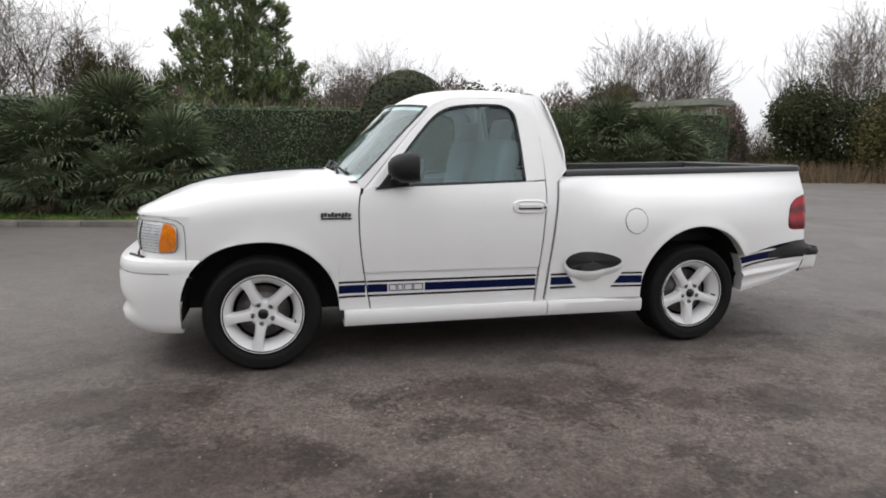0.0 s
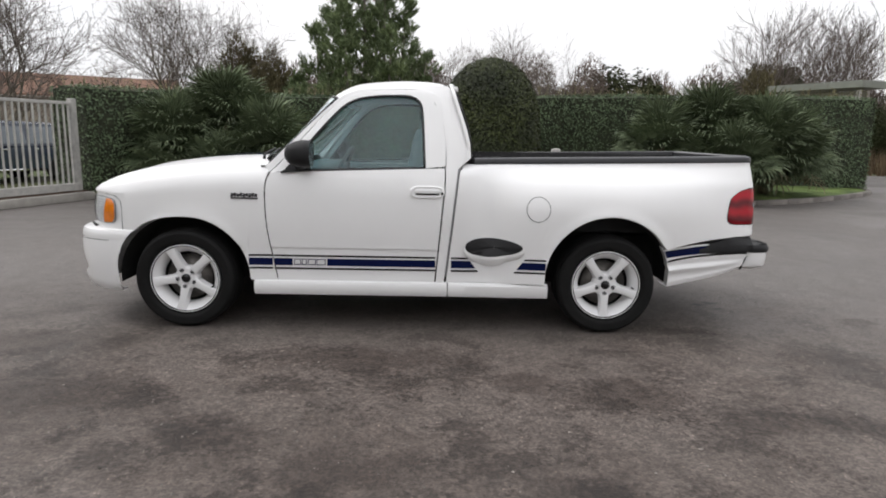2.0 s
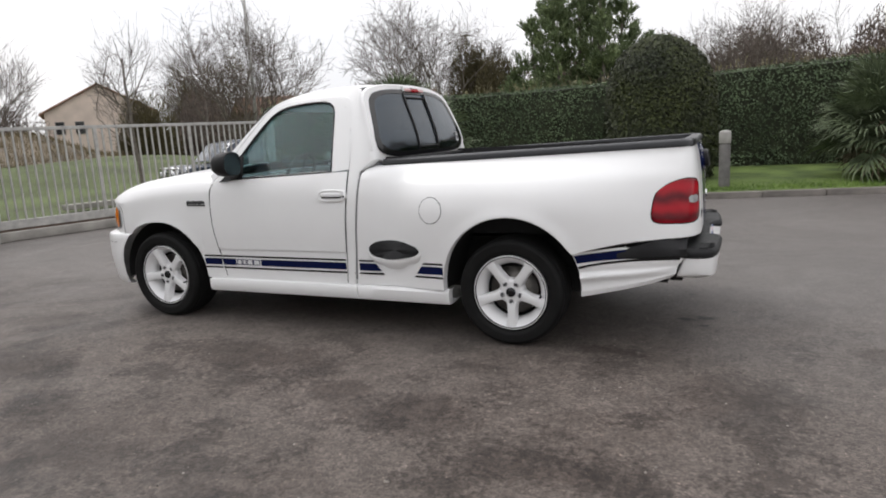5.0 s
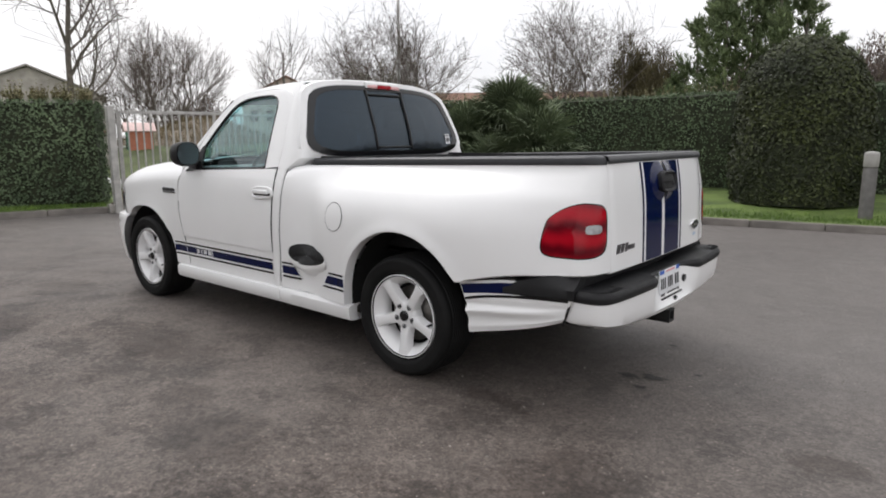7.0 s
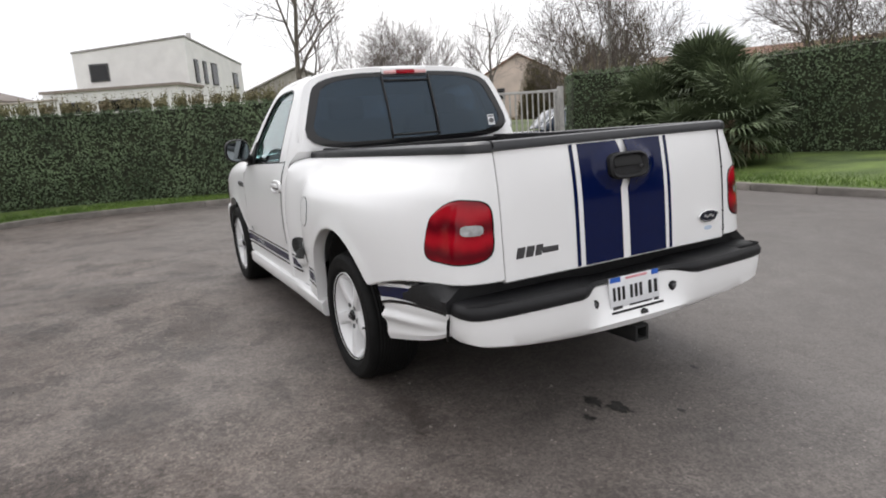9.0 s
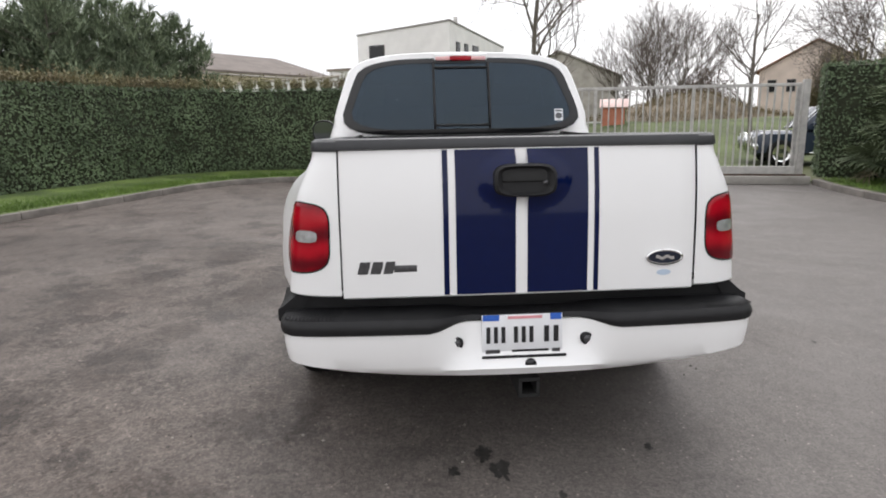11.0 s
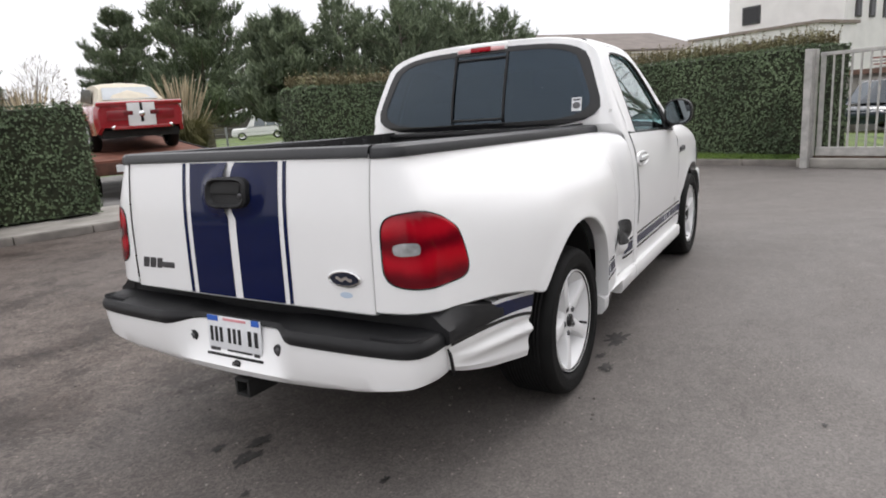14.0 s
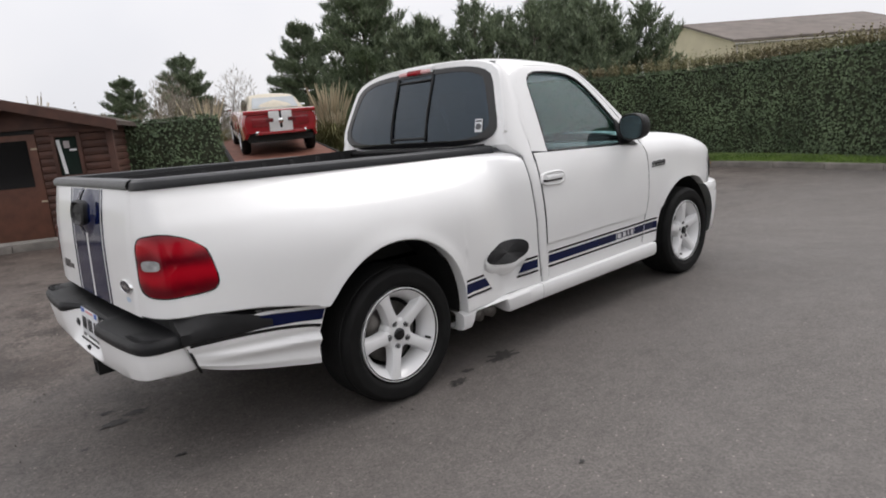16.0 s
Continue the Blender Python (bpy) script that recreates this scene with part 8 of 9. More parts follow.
for k in range(3):
    c0, c1 = e_a.lerp(e_b, k / 3 + 0.002), e_a.lerp(e_b, (k + 1) / 3 - 0.002)
    bm = box(bmesh.new(), (0, 0, 0), ((c1 - c0).length, 0.05, 0.18), None, 0.008)
    part("board", at_m(bm, Matrix.Translation((c0 + c1) / 2) @ Matrix.Rotation(math.atan2((c1 - c0).y, (c1 - c0).x), 4, "Z")), mat("grey_timber", (0.24, 0.21, 0.17), 0.85, 0, 0.25, 6), edging)
far_lawn = [(-2, -17), (-9, -14), (-12, -9), (-40, -9), (-70, -60), (-2, -60)]
bm = bmesh.new()
bm.faces.new([bm.verts.new((x, y, -0.012)) for x, y in far_lawn])
tagged(part("lawn", bm, GRASS, smooth=False), "mown green grass round the far lane", "lawn", kind="structure")
wall_a, wall_b = Vector((-38.0, -60.5, 1.05)), Vector((-55.0, -44.0, 1.05))
bm = box(bmesh.new(), (0, 0, 0), ((wall_b - wall_a).length, 0.4, 2.3))
far_wall = part("boundary_wall", at_m(bm, Matrix.Translation((wall_a + wall_b) / 2) @ Matrix.Rotation(math.atan2((wall_b - wall_a).y, (wall_b - wall_a).x), 4, "Z")), mat("dark_far_wall", (0.075, 0.068, 0.062), 0.9, 0, 0.3, 0.5), smooth=False)
tagged(far_wall, "long dark boundary wall beyond the lane", "wall", kind="structure")
# opaque car panes; the reflected sky is put into their grey base colour
CARGLASS = mat("sky_grey_car_glass", (0.10, 0.12, 0.14), 0.08, 0, 0.1, 2, coat=0.8)
VANW = mat("white_van_paint", (0.7, 0.7, 0.7), 0.3, 0, 0.03, 5, coat=0.5)


# ---- vehicles far off ----
def far_car(m, paint, label, L=4.5, W=1.8, H=1.75, hood=0.28, wheel=0.36, grille=False, belt_at=0.55, front_axle=0.17):
    base = thing("parked_car", label, "car", m)

    def put(name, bm, material, lab=""):
        return part(name, at_m(bm, m), material, base, lab)

    belt = belt_at * H
    xs2 = [0.0, 0.04, 0.15, 0.5, 1.0, L * 0.5, L - 0.8, L - 0.15, L - 0.03, L]
    rows = []
    for x in xs2:
        e = 1 - 0.12 * max(0, (0.2 - x) / 0.2) - 0.10 * max(0, (x - L + 0.25) / 0.25)
        top = belt * (0.92 if x < L * hood else 1.0) * (1 - 0.12 * max(0, (0.12 - x) / 0.12))
        w = W / 2 * e
        side = [(w * 0.86, 0.30), (w * 0.98, 0.36), (w, belt * 0.66), (w * 0.97, top * 0.94), (w * 0.86, top), (0, top + 0.03)]
        rows.append([(x, -y, z) for y, z in side] + [(x, y, z) for y, z in side[::-1][1:]])
    bm = grid(rows)
    bm.faces.new([bm.verts.new(p) for p in rows[0]])
    bm.faces.new([bm.verts.new(p) for p in rows[-1]])
    put("body", tidy(bm), paint)
    x0, x1 = L * hood, L * 0.985
    rows = []
    for x, z in ((x0 - 0.05, belt), (x0 + 0.45, H * 0.955), (x0 + 0.8, H), ((x0 + x1) / 2, H * 1.005), (x1 - 0.5, H * 0.985), (x1 - 0.22, H * 0.93), (x1, belt)):
        f = (z - belt) / (H - belt)
        w = W / 2 * (0.95 - 0.14 * f)
        rows.append([(x, -W / 2 * 0.93, belt - 0.02), (x, -w, z - 0.05), (x, -w * 0.86, z), (x, 0, z + 0.02), (x, w * 0.86, z), (x, w, z - 0.05), (x, W / 2 * 0.93, belt - 0.02)])
    put("cabin", tidy(grid(rows)), paint)
    for s in (-1, 1):
        for a, b in ((0.17, 0.46), (0.49, 0.72), (0.75, 0.93)):
            xa, xb = x0 + (x1 - x0) * a, x0 + (x1 - x0) * b
            put("side_window", tidy(grid([[(xa + (0.18 if a < 0.2 else 0) * f, s * (W / 2 * (0.945 - 0.115 * f) + 0.008), belt + 0.04 + (H - belt - 0.16) * f), (xb - (0.08 if b > 0.9 else 0) * f, s * (W / 2 * (0.945 - 0.115 * f) + 0.008), belt + 0.04 + (H - belt - 0.16) * f)] for f in (0, 0.5, 1)])), CARGLASS)
        for x in (L * front_axle, L * 0.80):
            cm = Matrix.Translation((x, s * W / 2 * 0.9, wheel)) @ Matrix.Rotation(radians(90 * -s), 4, "X")
            wl_ = put("wheel", lathe(bmesh.new(), [(0.0, -0.1), (wheel * 0.9, -0.1), (wheel, -0.06), (wheel, 0.06), (wheel * 0.9, 0.11), (wheel * 0.62, 0.11)], 24, cm), RUBBER)
            part("rim", at_m(lathe(bmesh.new(), [(wheel * 0.62, 0.11), (wheel * 0.55, 0.09), (wheel * 0.2, 0.10), (0, 0.115)], 20, cm), m), CHROME, wl_)
        put("headlamp", box(bmesh.new(), (0.0, s * W * 0.36, belt * 0.72), (0.06, 0.28, 0.16), None, 0.02), CLEARLENS)
        put("door_mirror", box(bmesh.new(), (x0 + 0.30, s * (W / 2 + 0.09), belt + 0.10), (0.10, 0.20, 0.15), None, 0.03), paint)
    put("windscreen", tidy(grid([[(x0 + 0.0 + 0.42 * f - 0.012, y * W / 2 * (0.84 - 0.08 * f), belt + 0.05 + (H * 0.93 - belt - 0.05) * f) for y in (-1, 0, 1)] for f in (0, 1)])), CARGLASS)
    if grille:
        put("grille", box(bmesh.new(), (-0.02, 0, belt * 0.72), (0.06, W * 0.46, 0.34), None, 0.02), CHROME)
        for k in range(3):
            put("grille_slat", box(bmesh.new(), (-0.055, 0, belt * 0.72 - 0.10 + 0.10 * k), (0.02, W * 0.42, 0.035)), DARK)
        loop = [(-0.16, -W * 0.34, 0.42), (-0.18, -W * 0.34, 0.78), (-0.17, -W * 0.28, 0.86), (-0.17, W * 0.28, 0.86), (-0.18, W * 0.34, 0.78), (-0.16, W * 0.34, 0.42)]
        guard = put("bull_bar", tube(bmesh.new(), loop, 0.030, 8), CHROME, "bright tubular bull bar")
        for k in (-1, 1):
            part("upright", at_m(tube(bmesh.new(), [(-0.16, k * W * 0.14, 0.42), (-0.17, k * W * 0.14, 0.86)], 0.024, 8), m), CHROME, guard)
            put("fog_lamp", lathe(bmesh.new(), [(0, -0.05), (0.10, -0.05), (0.11, 0.0), (0.09, 0.03), (0, 0.045)], 18, Matrix.Translation((-0.20, k * W * 0.24, 0.66)) @ Matrix.Rotation(radians(-90), 4, "Y")), CLEARLENS)
            put("side_bar", tube(bmesh.new(), [(L * 0.30, k * W * 0.5, 0.36), (L * 0.68, k * W * 0.5, 0.36)], 0.03, 8), CHROME)
            for xh in (L * 0.44, L * 0.64):
                put("door_handle", box(bmesh.new(), (xh, k * W * 0.5, belt - 0.10), (0.12, 0.03, 0.035), None, 0.01), CHROME)
    put("bumper", box(bmesh.new(), (0.02, 0, 0.52), (0.16, W * 0.96, 0.18), None, 0.05), CHROME if grille else paint)
    return base


suv_m = Matrix.Translation((-10.46, 9.18, -0.03)) @ Matrix.Rotation(radians(70), 4, "Z")
far_car(suv_m, mat("dark_blue_grey_paint", (0.030, 0.042, 0.066), 0.25, 0.2, 0.1, 6, coat=0.6), "dark blue off-road car with bull bar, parked beyond the gate", 4.3, 1.75, 1.58, 0.24, 0.36, True, 0.62, 0.15)
far_car(Matrix.Translation((-13.4, 2.5, 0.05)) @ Matrix.Rotation(radians(150), 4, "Z"), mat("dark_teal_paint", (0.02, 0.03, 0.04), 0.25, 0.1, 0.1, 6, coat=0.6), "dark hatchback parked beyond the gate", 3.9, 1.65, 1.38)
far_car(Matrix.Translation((-27.0, -27.0, 0)) @ Matrix.Rotation(radians(35), 4, "Z"), VANW, "white car parked by the far lane", 4.3, 1.75, 1.4)
far_car(Matrix.Translation((-33.8, -43.4, 0)) @ Matrix.Rotation(radians(135), 4, "Z"), VANW, "white van parked by the far lane", 4.8, 1.9, 2.0)

# ---- behind the gate: bank, low garage, playhouse ----
def bank_z(x, y):
    """Height of the grass slope: it climbs away from the gate, and dies out towards the garage and far to the north."""
    f = max(0.0, min(1.0, (-x - 10.5) / 13.0))
    rise = 1.12 * f * f * (3 - 2 * f) * max(0.0, min(1.0, (y - 5.0) / 4.0)) * max(0.0, min(1.0, (30 - y) / 10.0)) * max(0.0, min(1.0, (x + 46) / 14.0))
    return max(-0.02, rise + 0.05 * noise.noise(Vector((x * 0.3, y * 0.3, 0))))


bank = [[(x, y, bank_z(x, y)) for y in np.linspace(4.5, 34, 30)] for x in np.linspace(-48, -9.4, 34)]
ob = part("bank", tidy(grid(bank)), mat("bank_grass", (0.060, 0.080, 0.024), 0.9, 0, 0.3, 0.6, bump=0.6, bscale=25, col2=(0.090, 0.115, 0.038)))
if ob.data.polygons[0].normal.z < 0:
    ob.data.flip_normals()
tagged(ob, "green grass bank rising beyond the gate", "bank", kind="structure")
mound = thing("earth_mound", "brown earth mound with dry weeds on the grass bank", "mound")
MOUND = mat("dry_mound_earth", (0.14, 0.115, 0.085), 0.95, 0, 0.35, 0.8, bump=0.7, bscale=14, col2=(0.20, 0.165, 0.12))
m_a, m_b = Vector((-22.8, 9.6, 0)), Vector((-28.5, 20.5, 0))
rows = []
for k in range(41):
    u = k / 40
    c = m_a.lerp(m_b, u)
    across = Vector((m_b.y - m_a.y, m_a.x - m_b.x, 0)).normalized()
    crest = (0.55 + 0.75 * math.sin(math.pi * min(1.0, u * 1.25)) ** 1.2 + 0.30 * noise.noise(Vector((u * 7, 3, 0)))) * math.sin(math.pi * u) ** 0.5
    r = []
    for j in range(17):
        v = -1 + j / 8
        q = c + across * (2.6 * v + 0.3 * noise.noise(Vector((u * 9, v * 2, 1))))
        q.z = bank_z(q.x, q.y) - 0.05 + max(0.0, crest) * (1 - v * v) ** 1.3 + 0.10 * noise.noise(q * 1.1) * (1 - v * v)
        r.append(q)
    rows.append(r)
ob = part("soil", tidy(grid(rows)), MOUND, mound)
if ob.data.polygons[300].normal.z < 0:
    ob.data.flip_normals()
rng = random.Random(131)
verts, faces = [], []
for _ in range(7000):
    k, j = rng.randrange(40), rng.randrange(16)
    q = rows[k][j].lerp(rows[k + 1][j + 1], rng.random())
    h = rng.uniform(0.08, 0.34)
    w = Vector((rng.uniform(-1, 1), rng.uniform(-1, 1), 0)).normalized() * 0.014
    i = len(verts)
    verts += [q - w, q + w, q + Vector((rng.uniform(-0.5, 0.5) * h, rng.uniform(-0.5, 0.5) * h, h))]
    faces.append((i, i + 1, i + 2))
tagged(raw("weed_growth", verts, faces, leaf_mat("dry_weeds", (0.13, 0.11, 0.06), (0.19, 0.15, 0.09), 0.35, 0.9, 0.1), mound, "dry weeds"), kind="stuff")
PLASTERW = mat("white_plaster", (0.77, 0.765, 0.745), 0.85, 0, 0.06, 1.5, bump=0.15, bscale=60)
GREYW = mat("grey_block_wall", (0.38, 0.355, 0.32), 0.9, 0, 0.2, 2, bump=0.3, bscale=30)
CREAMW = mat("cream_plaster", (0.56, 0.50, 0.37), 0.85, 0, 0.08, 0.8, bump=0.15, bscale=40)
TILE = mat("grey_brown_roof_sheet", (0.16, 0.135, 0.12), 0.85, 0, 0.2, 1.2, bump=0.3, bscale=12)
PINKW = mat("pinkish_stone_wall", (0.66, 0.55, 0.48), 0.9, 0, 0.12, 1, bump=0.3, bscale=15)
gar_m = Matrix.Translation((-16.3, 2.4, -0.1)) @ Matrix.Rotation(math.atan2(4.3, -2.6), 4, "Z")
garage = thing("garage", "low grey block garage with white doors and a rusty parapet", "garage", gar_m)


def bpart(base, m, name, c, size, material, bev=0.0, label=""):
    return part(name, at_m(box(bmesh.new(), c, size, None, bev), m), material, base, label, smooth=False)


bpart(garage, gar_m, "wall", (2.5, 1.6, 0.85), (5.2, 3.2, 1.7), GREYW)
bpart(garage, gar_m, "roof", (2.5, 1.6, 1.76), (5.5, 3.5, 0.14), mat("rusty_parapet", (0.20, 0.12, 0.09), 0.85, 0, 0.3, 3))
for x in (0.9, 2.1):
    bpart(garage, gar_m, "door", (x, -0.02, 0.78), (1.05, 0.06, 1.5), mat("white_garage_door", (0.66, 0.66, 0.65), 0.5, 0, 0.06, 4))
stack = thing("stacked_frames", "stack of reddish metal frames on the garage roof", "frames", gar_m)
for k in range(4):
    bpart(stack, gar_m, "metal_frame", (3.1, 1.2 + 0.05 * k, 1.88 + 0.10 * k), (2.4, 0.9, 0.04), mat("reddish_frame", (0.28, 0.12, 0.10) if k % 2 else (0.34, 0.32, 0.31), 0.6))
play_m = Matrix.Translation((-21.4, 9.1, 0.80)) @ Matrix.Rotation(radians(70), 4, "Z") @ Matrix.Scale(1.05, 4)
play = thing("toy_playhouse", "orange and green plastic playhouse with a pale pink roof", "playhouse", play_m)
bpart(play, play_m, "side_wall", (0, -0.45, 0.42), (0.9, 0.05, 0.85), mat("orange_plastic", (0.46, 0.17, 0.10), 0.6), 0.01)
bpart(play, play_m, "front_wall", (-0.45, 0, 0.42), (0.05, 0.9, 0.85), mat("green_plastic", (0.05, 0.22, 0.12), 0.5), 0.01)
bpart(play, play_m, "back_wall", (0.45, 0, 0.42), (0.05, 0.9, 0.85), mat("green_plastic_dull", (0.05, 0.22, 0.12), 0.5), 0.01)
bpart(play, play_m, "door_opening", (-0.48, 0.05, 0.34), (0.02, 0.34, 0.62), DARK)
for s in (-1, 1):
    part("roof_panel", at_m(box(bmesh.new(), (0, s * 0.28, 1.0), (1.15, 0.68, 0.05), pose(0, 0, 0, -s * 30), 0.01), play_m), mat("pale_pink_plastic", (0.62, 0.45, 0.42), 0.6), play)
bpart(play, play_m, "slide", (-0.9, 0.7, 0.22), (0.9, 0.4, 0.06), mat("white_plastic", (0.62, 0.62, 0.6), 0.5), 0.01)
tagged(part("white_sheet", box(bmesh.new(), (-11.6, 3.9, 0.22), (1.3, 0.6, 0.16), pose(0, 0, 0, 0, 6, 30), 0.05), VANW), "crumpled white sheet lying on the ground", "sheet")
tagged(part("plank_stack", box(bmesh.new(), (-10.2, 6.3, 0.12), (1.5, 0.35, 0.14), pose(0, 0, 0, 0, 0, 70), 0.02), CONCRETE), "pale planks lying on the grass", "planks")

# ---- houses ----
def window_on(base, m, c, w, h, axis, label=""):
    size_f = (w, 0.10, h) if axis == "y" else (0.10, w, h)
    win = part("window", at_m(box(bmesh.new(), c, size_f), m), mat("dark_window_frame", (0.05, 0.05, 0.05), 0.5), base, smooth=False)
    size_g = (w - 0.14, 0.12, h - 0.14) if axis == "y" else (0.12, w - 0.14, h - 0.14)
    part("pane", at_m(box(bmesh.new(), c, size_g), m), GLOSSBLACK, win, smooth=False)
    return win


# flat-roofed white house: local x along the face towards the yard
h_a, h_b = Vector((-30.4, -2.5, 0)), Vector((-27.6, 2.4, 0))
house_m = Matrix.Translation(h_a) @ Matrix.Rotation(math.atan2((h_b - h_a).y, (h_b - h_a).x), 4, "Z")
hl = (h_b - h_a).length
house = thing("modern_house", "white flat-roofed two-storey modern house", "house", house_m)
bm = bmesh.new()
pts = [(0, 0), (hl, 0), (hl, 8.0), (0, 8.0)]
tops = [5.85, 6.25, 5.6, 5.4]
lo = [bm.verts.new((x, y, 0)) for x, y in pts]
hi = [bm.verts.new((x, y, z)) for (x, y), z in zip(pts, tops)]
bm.faces.new(hi)
for k in range(4):
    bm.faces.new((lo[k], lo[(k + 1) % 4], hi[(k + 1) % 4], hi[k]))
part("wall", at_m(bm, house_m), PLASTERW, house, smooth=False)
part("parapet", at_m(tube(bmesh.new(), [(x, y, z + 0.02) for (x, y), z in zip(pts + pts[:1], tops + tops[:1])], 0.07, 4), house_m), mat("grey_coping", (0.35, 0.34, 0.33), 0.6), house)
bpart(house, house_m, "lower_wing", (hl * 0.5 + 0.2, -1.3, 1.9), (hl + 0.6, 2.7, 3.8), PLASTERW)
bpart(house, house_m, "wing_coping", (hl * 0.5 + 0.2, -1.3, 3.86), (hl + 0.8, 2.9, 0.12), mat("brown_coping", (0.25, 0.21, 0.18), 0.7))
window_on(house, house_m, (1.25, 0.0, 4.85), 0.95, 0.85, "y")
for y in (1.0, 2.1, 3.4):
    window_on(house, house_m, (hl, y, 4.7), 0.45 if y < 3 else 0.8, 1.15, "x")
window_on(house, house_m, (hl, 6.6, 4.55), 0.8, 0.9, "x")
window_on(house, house_m, (hl * 0.6, -2.66, 3.1), 1.9, 0.5, "y")
window_on(house, house_m, (hl * 0.2, -2.66, 3.1), 1.0, 0.5, "y")
part("chimney", at_m(tube(bmesh.new(), [(hl * 0.9, 2.0, 5.8), (hl * 0.9, 2.0, 6.7)], 0.12, 10), house_m), GALV, house)


def gabled(name, label, a, b, width, eave, ridge, wall_m, roof_m, windows=()):
    """A long gabled house: its eave wall runs from a to b; it lies to the left of that line."""
    a, b = Vector((*a, 0)), Vector((*b, 0))
    m = Matrix.Translation(a) @ Matrix.Rotation(math.atan2((b - a).y, (b - a).x), 4, "Z")
    ln = (b - a).length
    base = thing(name, label, "house", m)
    bm = bmesh.new()
    prof = [(0, 0), (width, 0), (width, eave), (width / 2, ridge), (0, eave)]
    slab(bm, prof, ln, Matrix(((0, 0, 1, 0), (1, 0, 0, 0), (0, 1, 0, 0), (0, 0, 0, 1))))
    bmesh.ops.recalc_face_normals(bm, faces=bm.faces)
    part("wall", at_m(bm, m), wall_m, base, smooth=False)
    for y0, y1 in ((-0.35, width / 2), (width + 0.35, width / 2)):
        z0 = eave - 0.35 * (ridge - eave) / (width / 2)
        bm = bmesh.new()
        slab(bm, [(y0, z0 + 0.04), (y1, ridge + 0.04), (y1, ridge + 0.16), (y0, z0 + 0.16)], ln + 0.5, Matrix(((0, 0, 1, -0.25), (1, 0, 0, 0), (0, 1, 0, 0), (0, 0, 0, 1))))
        bmesh.ops.recalc_face_normals(bm, faces=bm.faces)
        part("roof", at_m(bm, m), roof_m, base, smooth=False)
    part("gutter", at_m(tube(bmesh.new(), [(-0.2, -0.40, eave - 0.18), (ln + 0.2, -0.40, eave - 0.18)], 0.06, 6), m), GREYW, base)
    part("downpipe", at_m(tube(bmesh.new(), [(0.12, -0.06, eave - 0.2), (0.12, -0.06, 0)], 0.05, 6), m), GREYW, base)
    for c, w, h, ax in windows:
        window_on(base, m, c, w, h, ax)
    return base, m


# eave wall towards the yard; the house lies behind it
gabled("cream_barn", "long cream-plastered building with a grey-brown sheet roof", (-30.8, -11.9), (-40.5, -5.2), 10.5, 4.2, 5.7, CREAMW, TILE)
low_m = Matrix.Translation((-26.0, -8.6, 0)) @ Matrix.Rotation(math.atan2(5.6, -2.0), 4, "Z")
low = thing("low_outbuilding", "low white outbuilding with a slanting parapet", "outbuilding", low_m)
bm = bmesh.new()
slab(bm, [(0, 0), (8.5, 0), (8.5, 3.75), (0, 3.1)], 3.0, Matrix(((1, 0, 0, 0), (0, 0, 1, 0), (0, 1, 0, 0), (0, 0, 0, 1))))
bmesh.ops.recalc_face_normals(bm, faces=bm.faces)
part("wall", at_m(bm, low_m), PLASTERW, low, smooth=False)
part("parapet", at_m(tube(bmesh.new(), [(0, 0, 3.12), (8.5, 0, 3.77)], 0.07, 4), low_m), mat("pale_coping", (0.42, 0.38, 0.33), 0.7), low)
gabled("grey_hall", "large grey gabled hall far beyond the gate", (-41.0, 16.0), (-52.0, 19.5), 8.5, 4.2, 6.0, GREYW, mat("grey_sheet_roof", (0.33, 0.31, 0.285), 0.85, 0, 0.12, 1))
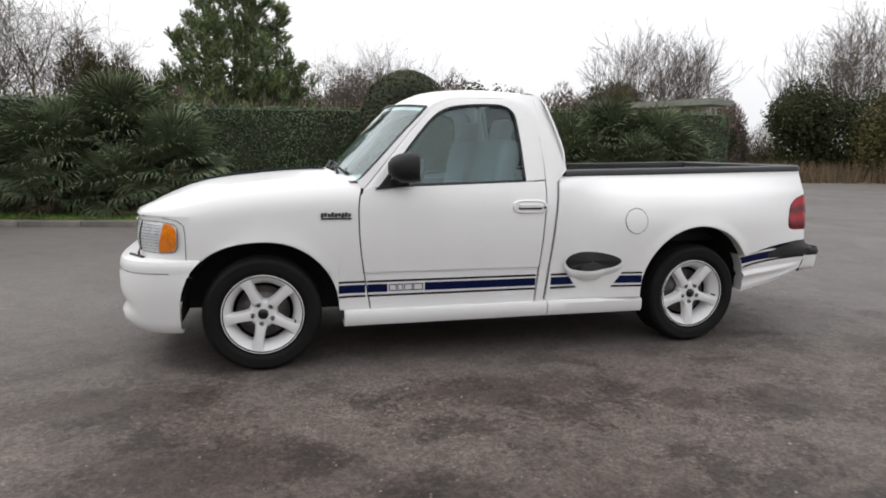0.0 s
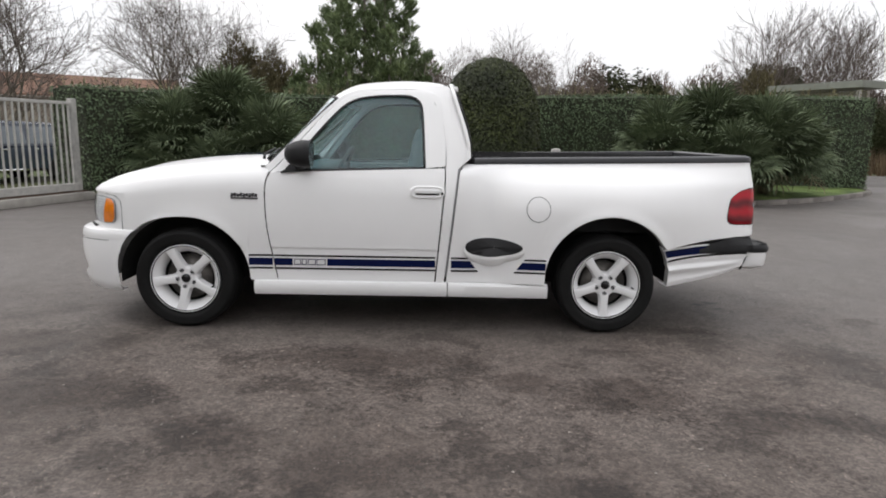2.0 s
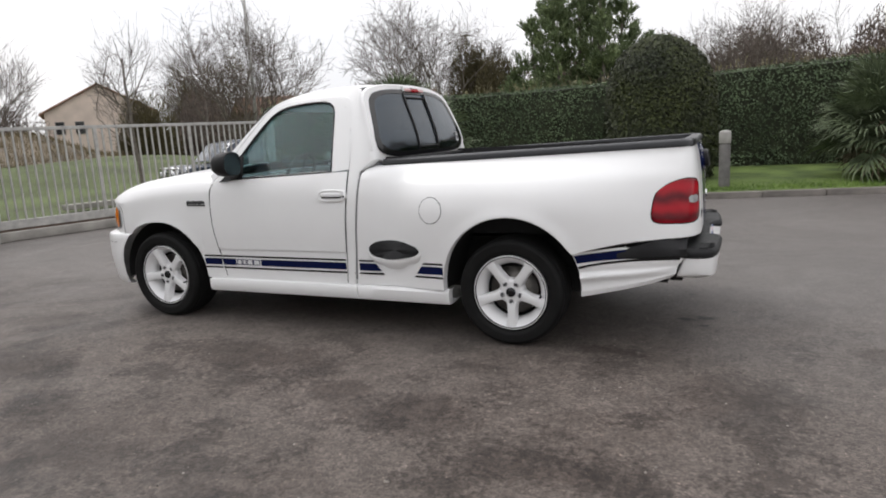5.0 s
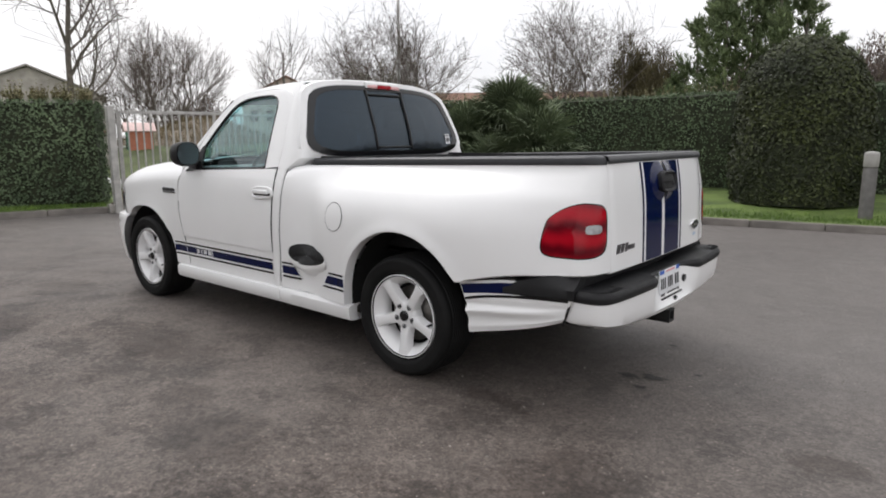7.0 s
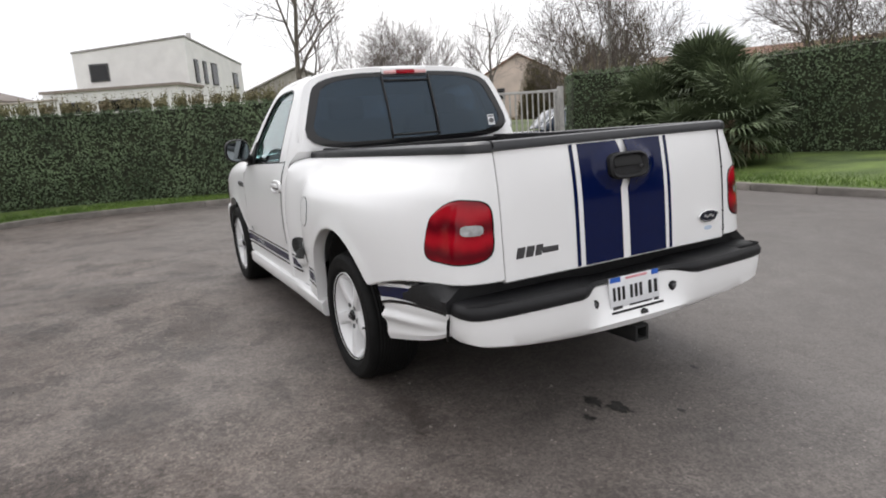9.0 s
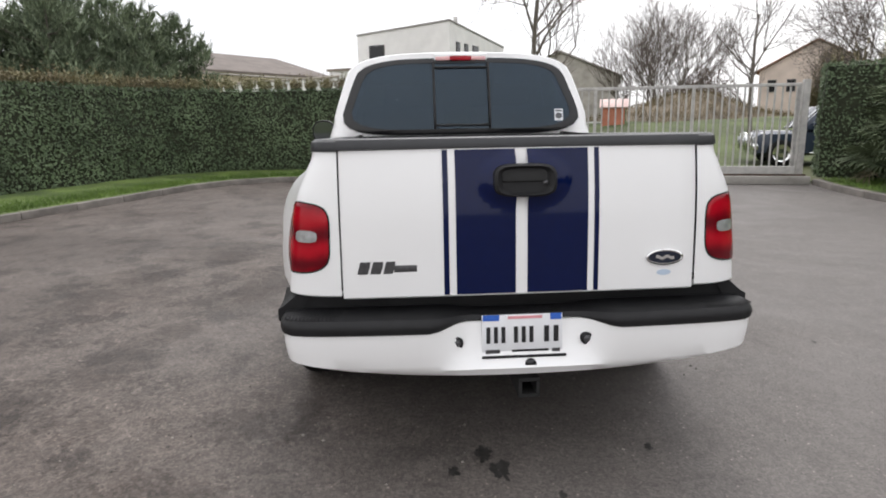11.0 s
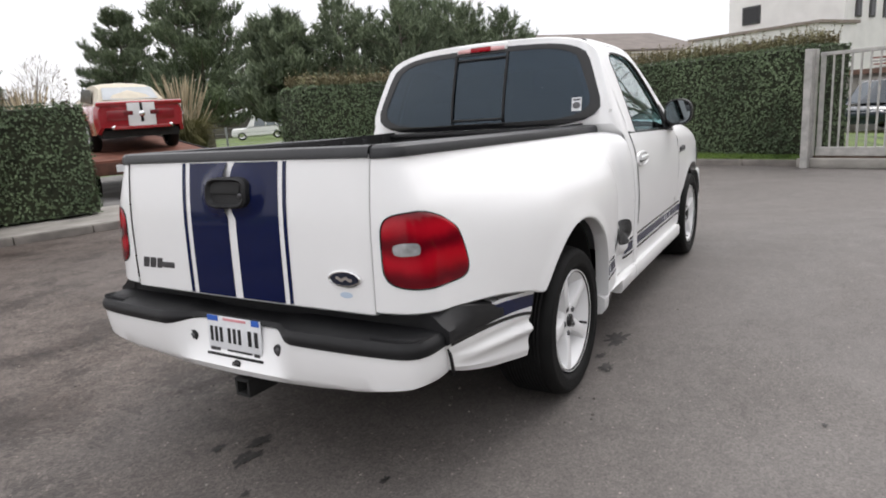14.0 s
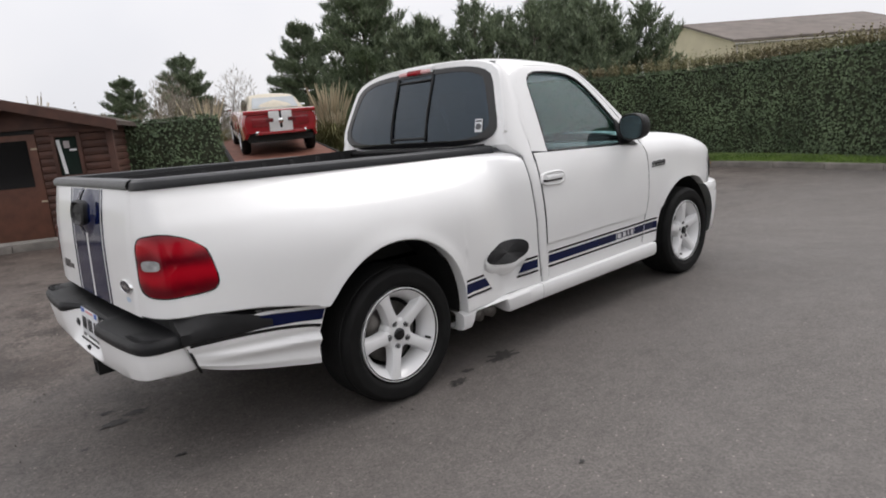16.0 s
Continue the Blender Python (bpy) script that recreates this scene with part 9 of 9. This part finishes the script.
gabled("stone_house", "pinkish stone house with a tiled gable roof", (-36.9, 33.0), (-46.4, 40.35), 7.4, 4.4, 6.4, PINKW, mat("orange_tile_roof", (0.26, 0.15, 0.10), 0.85, 0, 0.2, 2), [((-0.02, 5.2, 3.3), 0.6, 0.9, "x"), ((-0.02, 6.5, 3.3), 0.6, 0.9, "x"), ((2.0, -0.02, 2.6), 0.8, 1.0, "y")])
gabled("long_shed", "long low building with a rust-brown roof", (-36.0, 41.0), (-20.0, 50.5), 8.0, 3.9, 5.6, mat("tan_wall", (0.33, 0.29, 0.24), 0.9, 0, 0.15, 1), mat("rust_brown_roof", (0.20, 0.11, 0.075), 0.85, 0, 0.2, 1.5))

# flat shelter behind the hedge's end
sh_m = Matrix.Translation((14.1, 18.4, 0)) @ Matrix.Rotation(math.atan2(-3.2, 1.4), 4, "Z")
shelter = thing("flat_shelter", "small shelter with a flat grey-green roof behind the hedge", "shelter", sh_m)
bpart(shelter, sh_m, "roof", (1.75, 0.5, 3.28), (3.5, 1.4, 0.22), mat("grey_green_fascia", (0.20, 0.21, 0.18), 0.8, 0, 0.15, 2))
bpart(shelter, sh_m, "wall", (1.7, 0.6, 1.55), (3.0, 0.15, 3.1), GREYW)
for x in (0.2, 3.2):
    bpart(shelter, sh_m, "post", (x, 0.1, 1.55), (0.12, 0.12, 3.1), GALV)

# dry grass beyond the road
rngd = random.Random(9)
verts, faces = [], []
for _ in range(9000):
    x, y = rngd.uniform(17, 46), rngd.uniform(17.5, 27)
    if y < 24 - 0.1 * x:
        continue
    h, a = rngd.uniform(0.5, 1.3), rngd.uniform(0, 6.283)
    s = Vector((math.cos(a), math.sin(a), 0)) * 0.03
    p = Vector((x, y, -0.02))
    i = len(verts)
    verts += [p - s, p + s, p + Vector((rngd.uniform(-0.3, 0.3), rngd.uniform(-0.3, 0.3), h))]
    faces.append((i, i + 1, i + 2))
tagged(raw("dry_grass", verts, faces, leaf_mat("dry_straw", (0.115, 0.085, 0.055), (0.17, 0.125, 0.08), 0.3, 0.9, 0.1)), "tall dry brown grass along the far road edge", "grass", kind="stuff")
